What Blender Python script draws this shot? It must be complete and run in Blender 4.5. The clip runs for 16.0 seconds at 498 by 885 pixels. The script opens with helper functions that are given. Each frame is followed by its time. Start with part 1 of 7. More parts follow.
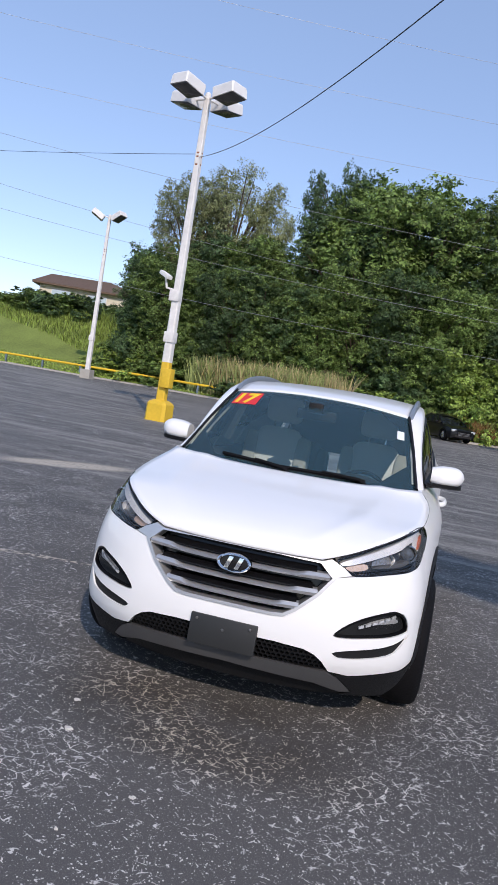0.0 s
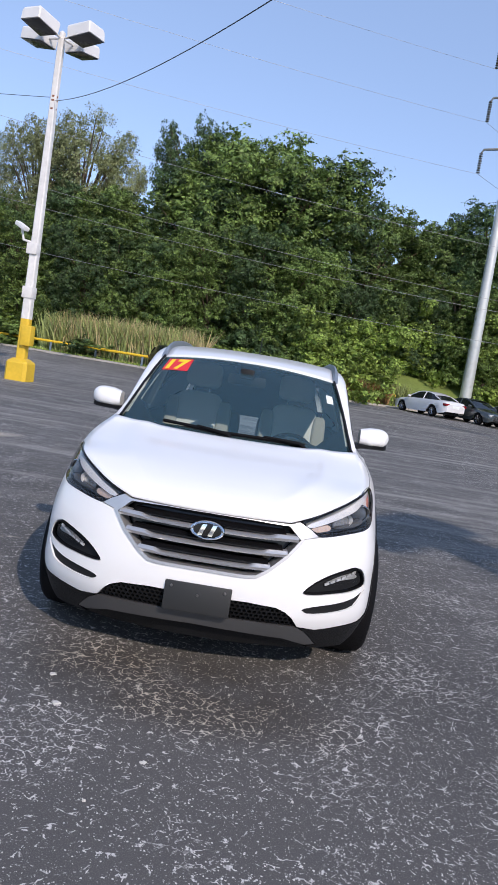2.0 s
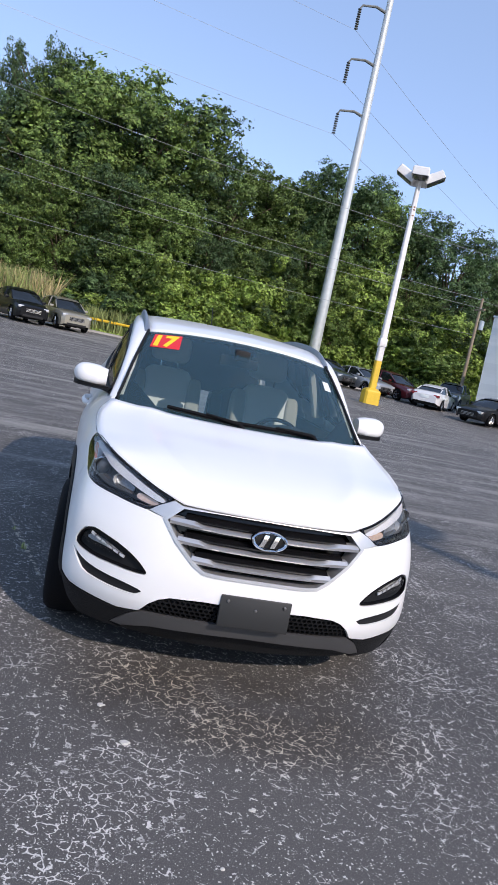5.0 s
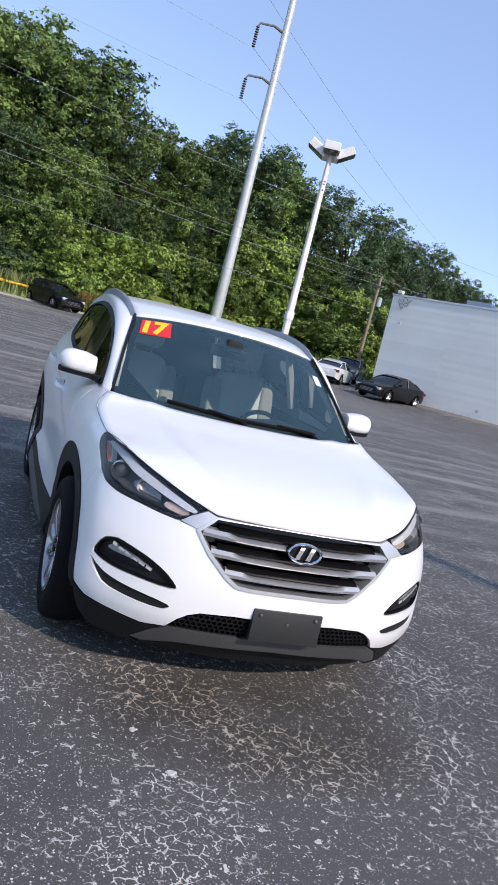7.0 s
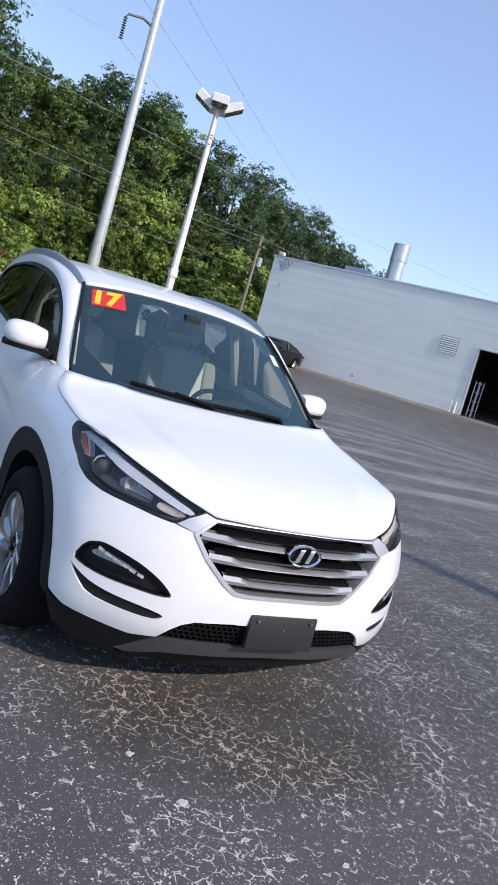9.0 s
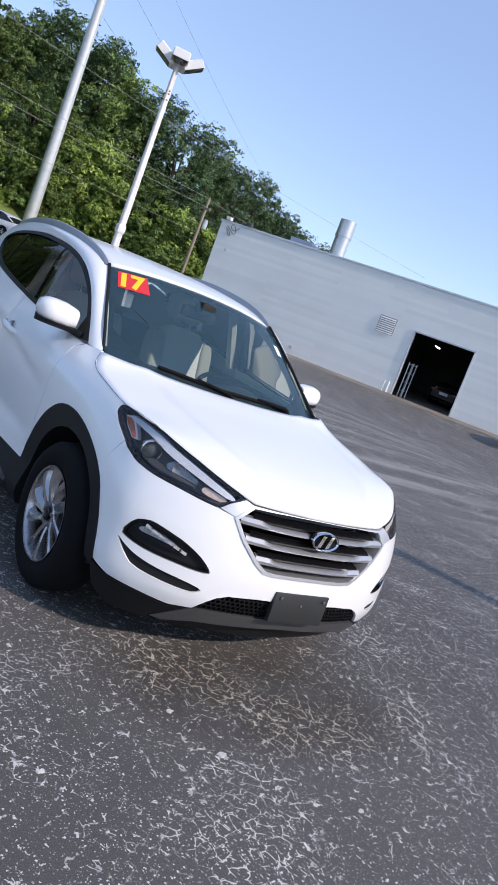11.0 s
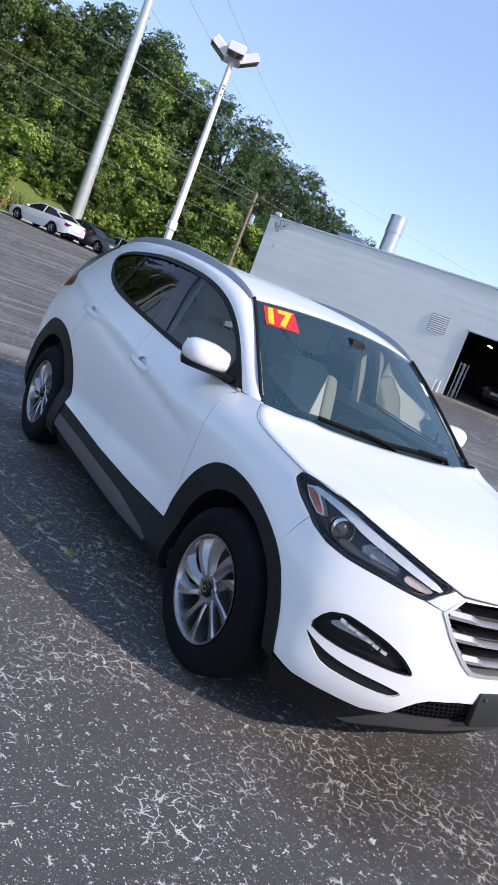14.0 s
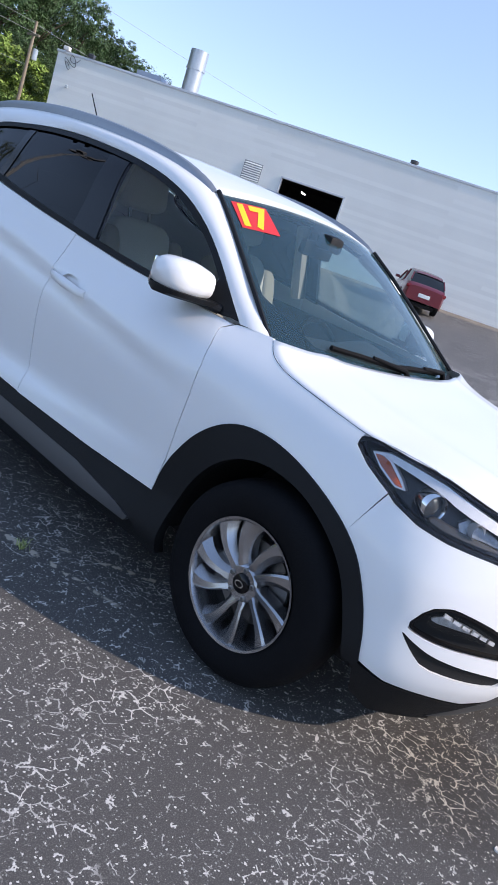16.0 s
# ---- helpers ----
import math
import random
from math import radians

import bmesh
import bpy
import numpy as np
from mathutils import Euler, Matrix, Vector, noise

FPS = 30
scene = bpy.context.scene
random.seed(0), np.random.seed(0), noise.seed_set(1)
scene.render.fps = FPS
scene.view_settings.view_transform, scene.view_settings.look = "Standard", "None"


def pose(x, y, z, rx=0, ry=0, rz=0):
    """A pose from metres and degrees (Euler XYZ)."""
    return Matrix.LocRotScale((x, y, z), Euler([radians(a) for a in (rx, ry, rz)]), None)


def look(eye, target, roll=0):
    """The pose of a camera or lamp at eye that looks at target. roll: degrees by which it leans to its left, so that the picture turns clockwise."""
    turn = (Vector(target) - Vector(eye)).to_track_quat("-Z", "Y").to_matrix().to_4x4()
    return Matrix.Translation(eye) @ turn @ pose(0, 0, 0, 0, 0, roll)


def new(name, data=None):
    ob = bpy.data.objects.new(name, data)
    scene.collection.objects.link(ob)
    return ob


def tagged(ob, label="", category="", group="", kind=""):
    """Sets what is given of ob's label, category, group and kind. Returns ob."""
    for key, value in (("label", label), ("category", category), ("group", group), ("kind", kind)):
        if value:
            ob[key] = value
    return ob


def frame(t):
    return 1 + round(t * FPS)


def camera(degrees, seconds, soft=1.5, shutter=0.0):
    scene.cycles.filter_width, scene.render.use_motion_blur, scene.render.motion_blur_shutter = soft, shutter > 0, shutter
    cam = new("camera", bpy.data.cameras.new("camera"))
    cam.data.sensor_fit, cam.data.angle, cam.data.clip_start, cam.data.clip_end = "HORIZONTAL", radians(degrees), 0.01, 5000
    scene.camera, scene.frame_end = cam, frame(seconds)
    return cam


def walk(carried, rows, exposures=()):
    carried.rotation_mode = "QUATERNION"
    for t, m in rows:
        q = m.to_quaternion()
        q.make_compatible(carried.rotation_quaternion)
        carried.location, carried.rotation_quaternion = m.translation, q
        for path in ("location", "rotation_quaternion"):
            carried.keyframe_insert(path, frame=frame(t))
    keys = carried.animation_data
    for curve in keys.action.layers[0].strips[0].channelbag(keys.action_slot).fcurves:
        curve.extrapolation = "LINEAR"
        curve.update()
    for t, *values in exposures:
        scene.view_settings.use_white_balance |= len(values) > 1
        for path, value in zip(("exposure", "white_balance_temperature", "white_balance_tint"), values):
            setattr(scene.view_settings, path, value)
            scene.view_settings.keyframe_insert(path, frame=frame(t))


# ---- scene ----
cam = camera(37.1, 16.0)
PATH = [
    (0, (0.736, -3.097, 1.502), (0.274, -1.156, 1.363), 9.3),
    (0.5, (0.565, -3.082, 1.505), (0.172, -1.126, 1.368), 9.1),
    (1, (0.436, -3.114, 1.492), (0.143, -1.141, 1.345), 8.8),
    (1.5, (0.349, -3.229, 1.493), (0.185, -1.243, 1.321), 8.7),
    (2, (0.216, -3.26, 1.487), (0.162, -1.27, 1.294), 9.0),
    (2.5, (0.001, -3.223, 1.485), (0.029, -1.234, 1.275), 9.9),
    (3, (-0.126, -3.155, 1.486), (-0.035, -1.17, 1.265), 10.8),
    (3.5, (-0.26, -3.038, 1.509), (-0.107, -1.057, 1.277), 11.2),
    (4, (-0.401, -2.972, 1.515), (-0.169, -0.999, 1.279), 11.6),
    (4.5, (-0.613, -2.943, 1.515), (-0.295, -0.983, 1.275), 11.6),
    (6.8, (-1.269, -2.601, 1.525), (-0.609, -0.732, 1.252), 14.3),
    (7, (-1.347, -2.572, 1.524), (-0.656, -0.714, 1.255), 14.4),
    (7.5, (-1.467, -2.501, 1.519), (-0.7, -0.673, 1.257), 14.9),
    (8, (-1.555, -2.36, 1.517), (-0.717, -0.563, 1.253), 15.0),
    (8.5, (-1.623, -2.252, 1.52), (-0.703, -0.497, 1.247), 15.6),
    (9, (-1.726, -2.141, 1.504), (-0.707, -0.444, 1.217), 16.7),
    (9.2, (-1.79, -2.098, 1.501), (-0.727, -0.429, 1.209), 17.4),
    (11.3, (-2.38, -2.12, 1.515), (-1.179, -0.552, 1.201), 21.7),
    (11.5, (-2.457, -2.077, 1.516), (-1.267, -0.5, 1.207), 21.9),
    (12, (-2.552, -1.952, 1.508), (-1.394, -0.348, 1.215), 22.2),
    (12.5, (-2.565, -1.795, 1.51), (-1.439, -0.168, 1.221), 22.3),
    (13, (-2.561, -1.694, 1.519), (-1.452, -0.057, 1.221), 22.5),
    (13.5, (-2.548, -1.596, 1.504), (-1.436, 0.034, 1.177), 22.4),
    (14, (-2.573, -1.382, 1.502), (-1.444, 0.228, 1.137), 22.1),
    (14.5, (-2.614, -1.144, 1.492), (-1.451, 0.432, 1.086), 21.6),
    (15, (-2.638, -0.876, 1.483), (-1.437, 0.663, 1.048), 20.3),
    (15.5, (-2.663, -0.596, 1.455), (-1.328, 0.818, 0.992), 19.7),
    (16, (-2.73, -0.324, 1.429), (-1.2, 0.846, 0.889), 20.2),
]
walk(cam, [(t, look(eye, target, roll)) for t, eye, target, roll in PATH], [(0, 0.66, 6850, 18), (4.0, 0.86, 6850, 18), (9, 0.86, 6850, 18), (13, 0.93, 6850, 18), (16, 1.06, 6850, 18)])
# ---- light: hazy morning sun behind the camera on its right, blue sky ----
SUN_FROM = Vector((0.44, -0.9, 0.0)).normalized()
SUN_HEIGHT = radians(34)
world = bpy.data.worlds.new("world")
scene.world = world
world.use_nodes = True
wn = world.node_tree.nodes
sky = wn.new("ShaderNodeTexSky")
sky.sky_type = "NISHITA"
sky.sun_disc = False
sky.sun_elevation = SUN_HEIGHT
sky.sun_rotation = math.atan2(SUN_FROM.x, SUN_FROM.y)
sky.altitude = 800
sky.air_density, sky.dust_density, sky.ozone_density = 0.85, 0.35, 1.3
haze = wn.new("ShaderNodeMix")
haze.data_type = "RGBA"
haze.inputs["Factor"].default_value = 0.5
haze.inputs["B"].default_value = (1.27, 2.04, 3.4, 1)
world.node_tree.links.new(sky.outputs["Color"], haze.inputs["A"])
world.node_tree.links.new(haze.outputs["Result"], wn["Background"].inputs["Color"])
wn["Background"].inputs["Strength"].default_value = 0.15
sun = new("sun", bpy.data.lights.new("sun", "SUN"))
sun.data.energy, sun.data.angle, sun.data.color = 1.9, radians(0.6), (1.0, 0.93, 0.84)
sun_way = Vector((SUN_FROM.x * math.cos(SUN_HEIGHT), SUN_FROM.y * math.cos(SUN_HEIGHT), math.sin(SUN_HEIGHT)))
sun.matrix_world = look(sun_way * 60, (0, 0, 0))


# ---- materials ----
def mat(name, color, rough=0.5, metal=0.0, vary=0.08, grain=60.0, bump=0.0, blotch=3.0, coat=0.0, spec=0.5, island=0.0, random_tone=0.0, emit=0.0):
    """A surface with its colour varied at two scales, optional relief, and a tone of its own by object or by island."""
    m = bpy.data.materials.new(name)
    m.use_nodes = True
    n, ln = m.node_tree.nodes, m.node_tree.links
    p = n["Principled BSDF"]
    p.inputs["Roughness"].default_value, p.inputs["Metallic"].default_value = rough, metal
    p.inputs["Coat Weight"].default_value, p.inputs["Coat Roughness"].default_value = coat, 0.03
    p.inputs["Specular IOR Level"].default_value = spec
    co = n.new("ShaderNodeTexCoord")
    fine, wide = n.new("ShaderNodeTexNoise"), n.new("ShaderNodeTexNoise")
    fine.inputs["Scale"].default_value, wide.inputs["Scale"].default_value = grain, blotch
    fine.inputs["Detail"].default_value, wide.inputs["Detail"].default_value = 3, 4
    add = n.new("ShaderNodeMath")
    add.operation = "ADD"
    for tex, k in ((fine, 0), (wide, 1)):
        ln.new(co.outputs["Object"], tex.inputs["Vector"])
        ln.new(tex.outputs["Fac"], add.inputs[k])
    ramp = n.new("ShaderNodeMapRange")
    ramp.inputs["From Min"].default_value, ramp.inputs["From Max"].default_value = 0.6, 1.4
    ramp.inputs["To Min"].default_value, ramp.inputs["To Max"].default_value = 1 - vary, 1 + vary
    ln.new(add.outputs[0], ramp.inputs["Value"])
    value = ramp.outputs[0]
    for amount, node, out in ((island, "ShaderNodeNewGeometry", "Random Per Island"), (random_tone, "ShaderNodeObjectInfo", "Random")):
        if amount:
            src, rng, mul = n.new(node), n.new("ShaderNodeMapRange"), n.new("ShaderNodeMath")
            rng.inputs["To Min"].default_value, rng.inputs["To Max"].default_value = 1 - amount, 1 + amount
            mul.operation = "MULTIPLY"
            ln.new(src.outputs[out], rng.inputs["Value"])
            ln.new(rng.outputs[0], mul.inputs[0])
            ln.new(value, mul.inputs[1])
            value = mul.outputs[0]
    tint = n.new("ShaderNodeMix")
    tint.data_type, tint.blend_type = "RGBA", "MULTIPLY"
    tint.inputs["Factor"].default_value = 1.0
    tint.inputs["A"].default_value = (*color, 1)
    ln.new(value, tint.inputs["B"])
    ln.new(tint.outputs["Result"], p.inputs["Base Color"])
    if bump:
        b = n.new("ShaderNodeBump")
        b.inputs["Strength"].default_value, b.inputs["Distance"].default_value = min(1, bump), 0.01
        ln.new(fine.outputs["Fac"], b.inputs["Height"])
        ln.new(b.outputs["Normal"], p.inputs["Normal"])
    if emit:
        p.inputs["Emission Color"].default_value = (*color, 1)
        p.inputs["Emission Strength"].default_value = emit
    return m


def glass(name, tint, gloss=0.04, rough=0.0, ior=1.5, sky_veil=0.0):
    """A thin pane: tinted see-through, with gloss that grows at a slant. An optional blue diffuse share stands in for
    reflected sky.
    """
    m = bpy.data.materials.new(name)
    m.use_nodes = True
    n, ln = m.node_tree.nodes, m.node_tree.links
    n.remove(n["Principled BSDF"])
    clear, shine, mix, fres = n.new("ShaderNodeBsdfTransparent"), n.new("ShaderNodeBsdfGlossy"), n.new("ShaderNodeMixShader"), n.new("ShaderNodeFresnel")
    clear.inputs["Color"].default_value = (*tint, 1)
    shine.inputs["Roughness"].default_value = rough
    fres.inputs["IOR"].default_value = ior
    ln.new(fres.outputs[0], mix.inputs[0])
    ln.new(clear.outputs[0], mix.inputs[1])
    ln.new(shine.outputs[0], mix.inputs[2])
    last = mix
    # reflected sky painted as an even blue diffuse layer over the pane
    if sky_veil:
        veil, over = n.new("ShaderNodeBsdfDiffuse"), n.new("ShaderNodeMixShader")
        veil.inputs["Color"].default_value = (0.13, 0.36, 0.47, 1)
        over.inputs[0].default_value = sky_veil
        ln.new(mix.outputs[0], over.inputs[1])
        ln.new(veil.outputs[0], over.inputs[2])
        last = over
    ln.new(last.outputs[0], n["Material Output"].inputs["Surface"])
    return m


WHITE = mat("white_car_paint", (0.85, 0.85, 0.835), 0.28, 0, 0.012, 4, 0, 0.8, coat=0.45)
BLACK_PLASTIC = mat("black_grained_plastic", (0.011, 0.0115, 0.0125), 0.55, 0, 0.2, 900, 0.15, spec=0.22)
GLOSS_BLACK = mat("gloss_black_trim", (0.006, 0.006, 0.007), 0.12, 0, 0.1, spec=0.3)
GREY_PLASTIC = mat("silver_grey_plastic", (0.085, 0.085, 0.086), 0.45, 0.1, 0.05, 300)
PLATE_GREY = mat("dark_grey_plate_plastic", (0.02, 0.021, 0.021), 0.5, 0, 0.12, 300)
CHROME = mat("chrome", (0.78, 0.79, 0.8), 0.09, 1.0, 0.03, 12)
SATIN = mat("satin_chrome", (0.62, 0.62, 0.62), 0.4, 0.75, 0.03, 40)
ALLOY = mat("silver_grey_alloy", (0.43, 0.43, 0.44), 0.26, 0.92, 0.06, 40)
RUBBER = mat("tyre_rubber", (0.006, 0.006, 0.007), 0.8, 0, 0.25, 120, 0.2, spec=0.15)
STEEL = mat("brake_steel", (0.25, 0.24, 0.23), 0.4, 0.9, 0.15, 90)
RAIL = mat("roof_rail_grey", (0.32, 0.34, 0.36), 0.35, 0.6, 0.05)
DARK = mat("dark_underside", (0.012, 0.012, 0.013), 0.8, 0, 0.2)
SEAT = mat("grey_seat_cloth", (0.66, 0.66, 0.63), 0.85, 0, 0.1, 250, 0.3)
SEAT_SIDE = mat("beige_seat_bolster", (0.36, 0.35, 0.31), 0.8, 0, 0.08, 250, 0.3)
# the rear cabin's shade is put into this cloth colour, far darker than SEAT
SHADED_REAR_SEAT = mat("rear_seat_cloth_with_cabin_shade", (0.1, 0.1, 0.095), 0.85, 0, 0.1, 250, 0.3)
DASH = mat("soft_black_dashboard", (0.022, 0.023, 0.025), 0.6, 0, 0.15, 400, 0.2)
INNER = mat("grey_cabin_lining", (0.5, 0.5, 0.48), 0.85, 0, 0.08, 200)
WINDSHIELD = glass("windshield_glass", (0.74, 0.86, 0.86), ior=1.75, sky_veil=0.09)
SIDE_GLASS = glass("front_door_glass", (0.68, 0.82, 0.80), ior=1.4)
PRIVACY = glass("dark_privacy_glass", (0.04, 0.045, 0.05), ior=1.38)
LENS = glass("clear_lens", (0.93, 0.94, 0.95))
LAMP_BLACK = mat("lamp_housing_black", (0.02, 0.021, 0.023), 0.3, 0, 0.15)
REFLECTOR = mat("lamp_reflector", (0.82, 0.83, 0.84), 0.3, 0.4, 0.12, 60)
FOG_SILVER = mat("fog_lamp_silver", (0.62, 0.63, 0.64), 0.28, 0.35, 0.5, 70)
LAMP_SILVER = mat("faceted_lamp_silver", (0.3, 0.31, 0.32), 0.25, 0.55, 0.6, 90)
AMBER = mat("amber_lens", (0.55, 0.11, 0.03), 0.18, 0, 0.08, 80, coat=1.0)
RED_LENS = mat("red_tail_lens", (0.22, 0.006, 0.011), 0.25, 0, 0.1, 60, coat=0.3)
STICKER_RED = mat("red_sticker", (0.72, 0.03, 0.035), 0.5, 0, 0.04)
STICKER_YELLOW = mat("yellow_sticker_digits", (0.9, 0.62, 0.02), 0.5, 0, 0.04)
PAPER = mat("white_sticker_paper", (0.75, 0.8, 0.78), 0.6, 0, 0.05)
POLE_WHITE = mat("weathered_white_pole_paint", (0.72, 0.71, 0.68), 0.5, 0, 0.12, 8, 0.1, 1.2)
POLE_YELLOW = mat("yellow_pole_paint", (0.72, 0.47, 0.035), 0.5, 0, 0.1, 12, 0.1, 2)
RUST = mat("rusty_bare_steel", (0.25, 0.1, 0.05), 0.7, 0.2, 0.3, 30)
LAMP_CASE = mat("white_lamp_housing", (0.74, 0.74, 0.72), 0.45, 0, 0.06)
LAMP_GLASS = mat("grey_lamp_lens", (0.05, 0.05, 0.05), 0.25, 0, 0.2, 30)
CONCRETE = mat("concrete", (0.38, 0.36, 0.32), 0.85, 0, 0.15, 25, 0.4, 2)
GALV = mat("galvanised_steel", (0.55, 0.57, 0.58), 0.35, 0.75, 0.12, 10, 0, 2)
STEEL_POLE = mat("pale_steel_pole", (0.55, 0.58, 0.57), 0.5, 0.35, 0.1, 3, 0, 0.5)
ARM_GREY = mat("weathered_grey_steel", (0.16, 0.17, 0.165), 0.55, 0.3, 0.15, 5)
WOOD_POLE = mat("weathered_wooden_pole", (0.30, 0.24, 0.17), 0.85, 0, 0.25, 14, 0.4)
WIRE = mat("black_cable", (0.03, 0.032, 0.035), 0.6, 0, 0.1)
BARE_WIRE = mat("bare_aluminium_wire", (0.3, 0.31, 0.32), 0.5, 0.3, 0.1)
INSULATOR = mat("dark_insulator", (0.05, 0.05, 0.055), 0.35, 0, 0.1)
SIDING = mat("white_painted_siding", (0.86, 0.86, 0.80), 0.6, 0, 0.05, 30, 0, 0.6, random_tone=0.04)
COPING = mat("pale_metal_coping", (0.62, 0.64, 0.66), 0.4, 0.3, 0.05)
GUARD_YELLOW = mat("yellow_guard_rail_paint", (0.78, 0.5, 0.03), 0.5, 0, 0.1, 10)
POST_BLUE = mat("grey_blue_post_paint", (0.12, 0.17, 0.2), 0.6, 0, 0.15)
BARK = mat("bark", (0.10, 0.075, 0.05), 0.9, 0, 0.3, 9, 0.6)
SOIL = mat("shaded_soil", (0.06, 0.045, 0.03), 0.95, 0, 0.3, 6)


def leaves(name, color, vary, glow=0.13):
    """Leaves: matt, a little translucent, each leaf of its own tone."""
    m = mat(name, color, 0.55, 0, 0.3, 6, 0, 0.55, island=vary, random_tone=0.2, spec=0.3)
    n, ln = m.node_tree.nodes, m.node_tree.links
    p, out = n["Principled BSDF"], n["Material Output"]
    trans, mix = n.new("ShaderNodeBsdfTranslucent"), n.new("ShaderNodeMixShader")
    mix.inputs[0].default_value = glow
    source = p.inputs["Base Color"].links[0].from_socket
    ln.new(source, trans.inputs["Color"])
    ln.new(p.outputs[0], mix.inputs[1])
    ln.new(trans.outputs[0], mix.inputs[2])
    ln.new(mix.outputs[0], out.inputs["Surface"])
    return m


LEAF_DARK = leaves("dark_green_leaves", (0.075, 0.13, 0.05), 0.65)
LEAF_MID = leaves("green_leaves", (0.14, 0.215, 0.056), 0.65)
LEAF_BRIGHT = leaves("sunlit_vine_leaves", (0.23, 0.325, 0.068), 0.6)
LEAF_OLIVE = leaves("thin_olive_leaves", (0.21, 0.24, 0.11), 0.45)
GRASS = leaves("tall_dry_grass", (0.28, 0.33, 0.12), 0.4)
STRAW = leaves("straw_reeds", (0.4, 0.33, 0.17), 0.4)
LAWN = mat("mown_grass", (0.16, 0.21, 0.045), 0.9, 0, 0.35, 8, 0.3, 0.5)
BRUSH_BROWN = leaves("brown_brush", (0.26, 0.15, 0.06), 0.4)


def asphalt():
    """Old sealed asphalt: dark, with pale chips, a web of pale cracks in worn patches, and faded tyre sweeps."""
    m = bpy.data.materials.new("old_asphalt")
    m.use_nodes = True
    n, ln = m.node_tree.nodes, m.node_tree.links
    p = n["Principled BSDF"]
    p.inputs["Specular IOR Level"].default_value = 0.35
    co = n.new("ShaderNodeTexCoord")

    def tex(kind, scale, detail=3.0, vector=None, rough=0.55):
        t = n.new(kind)
        t.inputs["Scale"].default_value = scale
        if "Detail" in t.inputs:
            t.inputs["Detail"].default_value = detail
        if "Roughness" in t.inputs and kind == "ShaderNodeTexNoise":
            t.inputs["Roughness"].default_value = rough
        ln.new(vector or co.outputs["Object"], t.inputs["Vector"])
        return t

    def span(value, a, b, lo=0.0, hi=1.0):
        r = n.new("ShaderNodeMapRange")
        r.interpolation_type = "SMOOTHSTEP"
        for key, v in (("From Min", a), ("From Max", b), ("To Min", lo), ("To Max", hi)):
            r.inputs[key].default_value = v
        ln.new(value, r.inputs["Value"])
        return r.outputs[0]

    def times(a, b, op="MULTIPLY"):
        t = n.new("ShaderNodeMath")
        t.operation = op
        for k, v in enumerate((a, b)):
            if isinstance(v, (int, float)):
                t.inputs[k].default_value = v
            else:
                ln.new(v, t.inputs[k])
        return t.outputs[0]

    def blend(fac, a, b):
        t = n.new("ShaderNodeMix")
        t.data_type = "RGBA"
        ln.new(fac, t.inputs["Factor"])
        for key, v in (("A", a), ("B", b)):
            if isinstance(v, tuple):
                t.inputs[key].default_value = (*v, 1)
            else:
                ln.new(v, t.inputs[key])
        return t.outputs["Result"]

    def bent_by(scale, amount, detail=2.0):
        warp = tex("ShaderNodeTexNoise", scale, detail)
        shift = n.new("ShaderNodeMix")
        shift.data_type, shift.blend_type = "RGBA", "LINEAR_LIGHT"
        shift.inputs["Factor"].default_value = amount
        ln.new(co.outputs["Object"], shift.inputs["A"])
        ln.new(warp.outputs["Color"], shift.inputs["B"])
        return shift.outputs["Result"]

    def cell(scale, vector):
        """A cell pattern: its distance, and two random values of each cell."""
        v, c = tex("ShaderNodeTexVoronoi", scale, 0.0, vector), n.new("ShaderNodeSeparateColor")
        ln.new(v.outputs["Color"], c.inputs[0])
        return v.outputs["Distance"], c.outputs[0], c.outputs[1]

    bent = bent_by(34, 0.011, 3)
    ragged = bent_by(150, 0.0045)
    grain = tex("ShaderNodeTexNoise", 260, 2)
    wide = tex("ShaderNodeTexNoise", 0.35, 5)
    mid = tex("ShaderNodeTexNoise", 1.9, 5)
    broken = tex("ShaderNodeTexNoise", 24, 3)
    base = blend(span(wide.outputs["Fac"], 0.35, 0.65), (0.056, 0.053, 0.05), (0.083, 0.078, 0.073))
    base = blend(times(span(grain.outputs["Fac"], 0.44, 0.68), 0.6), base, (0.205, 0.194, 0.175))
    # small stones of the wearing course, bare here and there
    dist, pick, size = cell(150, ragged)
    stones = times(span(pick, 0.84, 0.9), span(dist, 0.5, 0.3))
    base = blend(times(stones, 0.6), base, (0.46, 0.45, 0.42))
    # rusty drips where engines stand
    def blot(x, y, turn, long, wide_by):
        """1 in the middle of an oval on the ground, 0 from its rim on."""
        spot, ball = n.new("ShaderNodeMapping"), n.new("ShaderNodeTexGradient")
        spot.vector_type, ball.gradient_type = "TEXTURE", "SPHERICAL"
        spot.inputs["Location"].default_value = (x, y, 0)
        spot.inputs["Rotation"].default_value = (0, 0, radians(turn))
        spot.inputs["Scale"].default_value = (long, wide_by, 1)
        ln.new(bent, spot.inputs["Vector"])
        ln.new(spot.outputs[0], ball.inputs["Vector"])
        return ball.outputs["Fac"]

    dripped = times(span(blot(-0.05, 0.0, -12, 1.0, 0.5), 0.0, 0.55), span(mid.outputs["Fac"], 0.3, 0.55))
    base = blend(times(dripped, 0.6), base, (0.036, 0.029, 0.022))
    # the web of cracks, of uneven width, in worn patches
    web = tex("ShaderNodeTexVoronoi", 21, 1.0, bent)
    web.feature = "DISTANCE_TO_EDGE"
    big = tex("ShaderNodeTexVoronoi", 5, 0.0, bent)
    big.feature = "DISTANCE_TO_EDGE"
    place = n.new("ShaderNodeSeparateXYZ")
    ln.new(co.outputs["Object"], place.inputs[0])
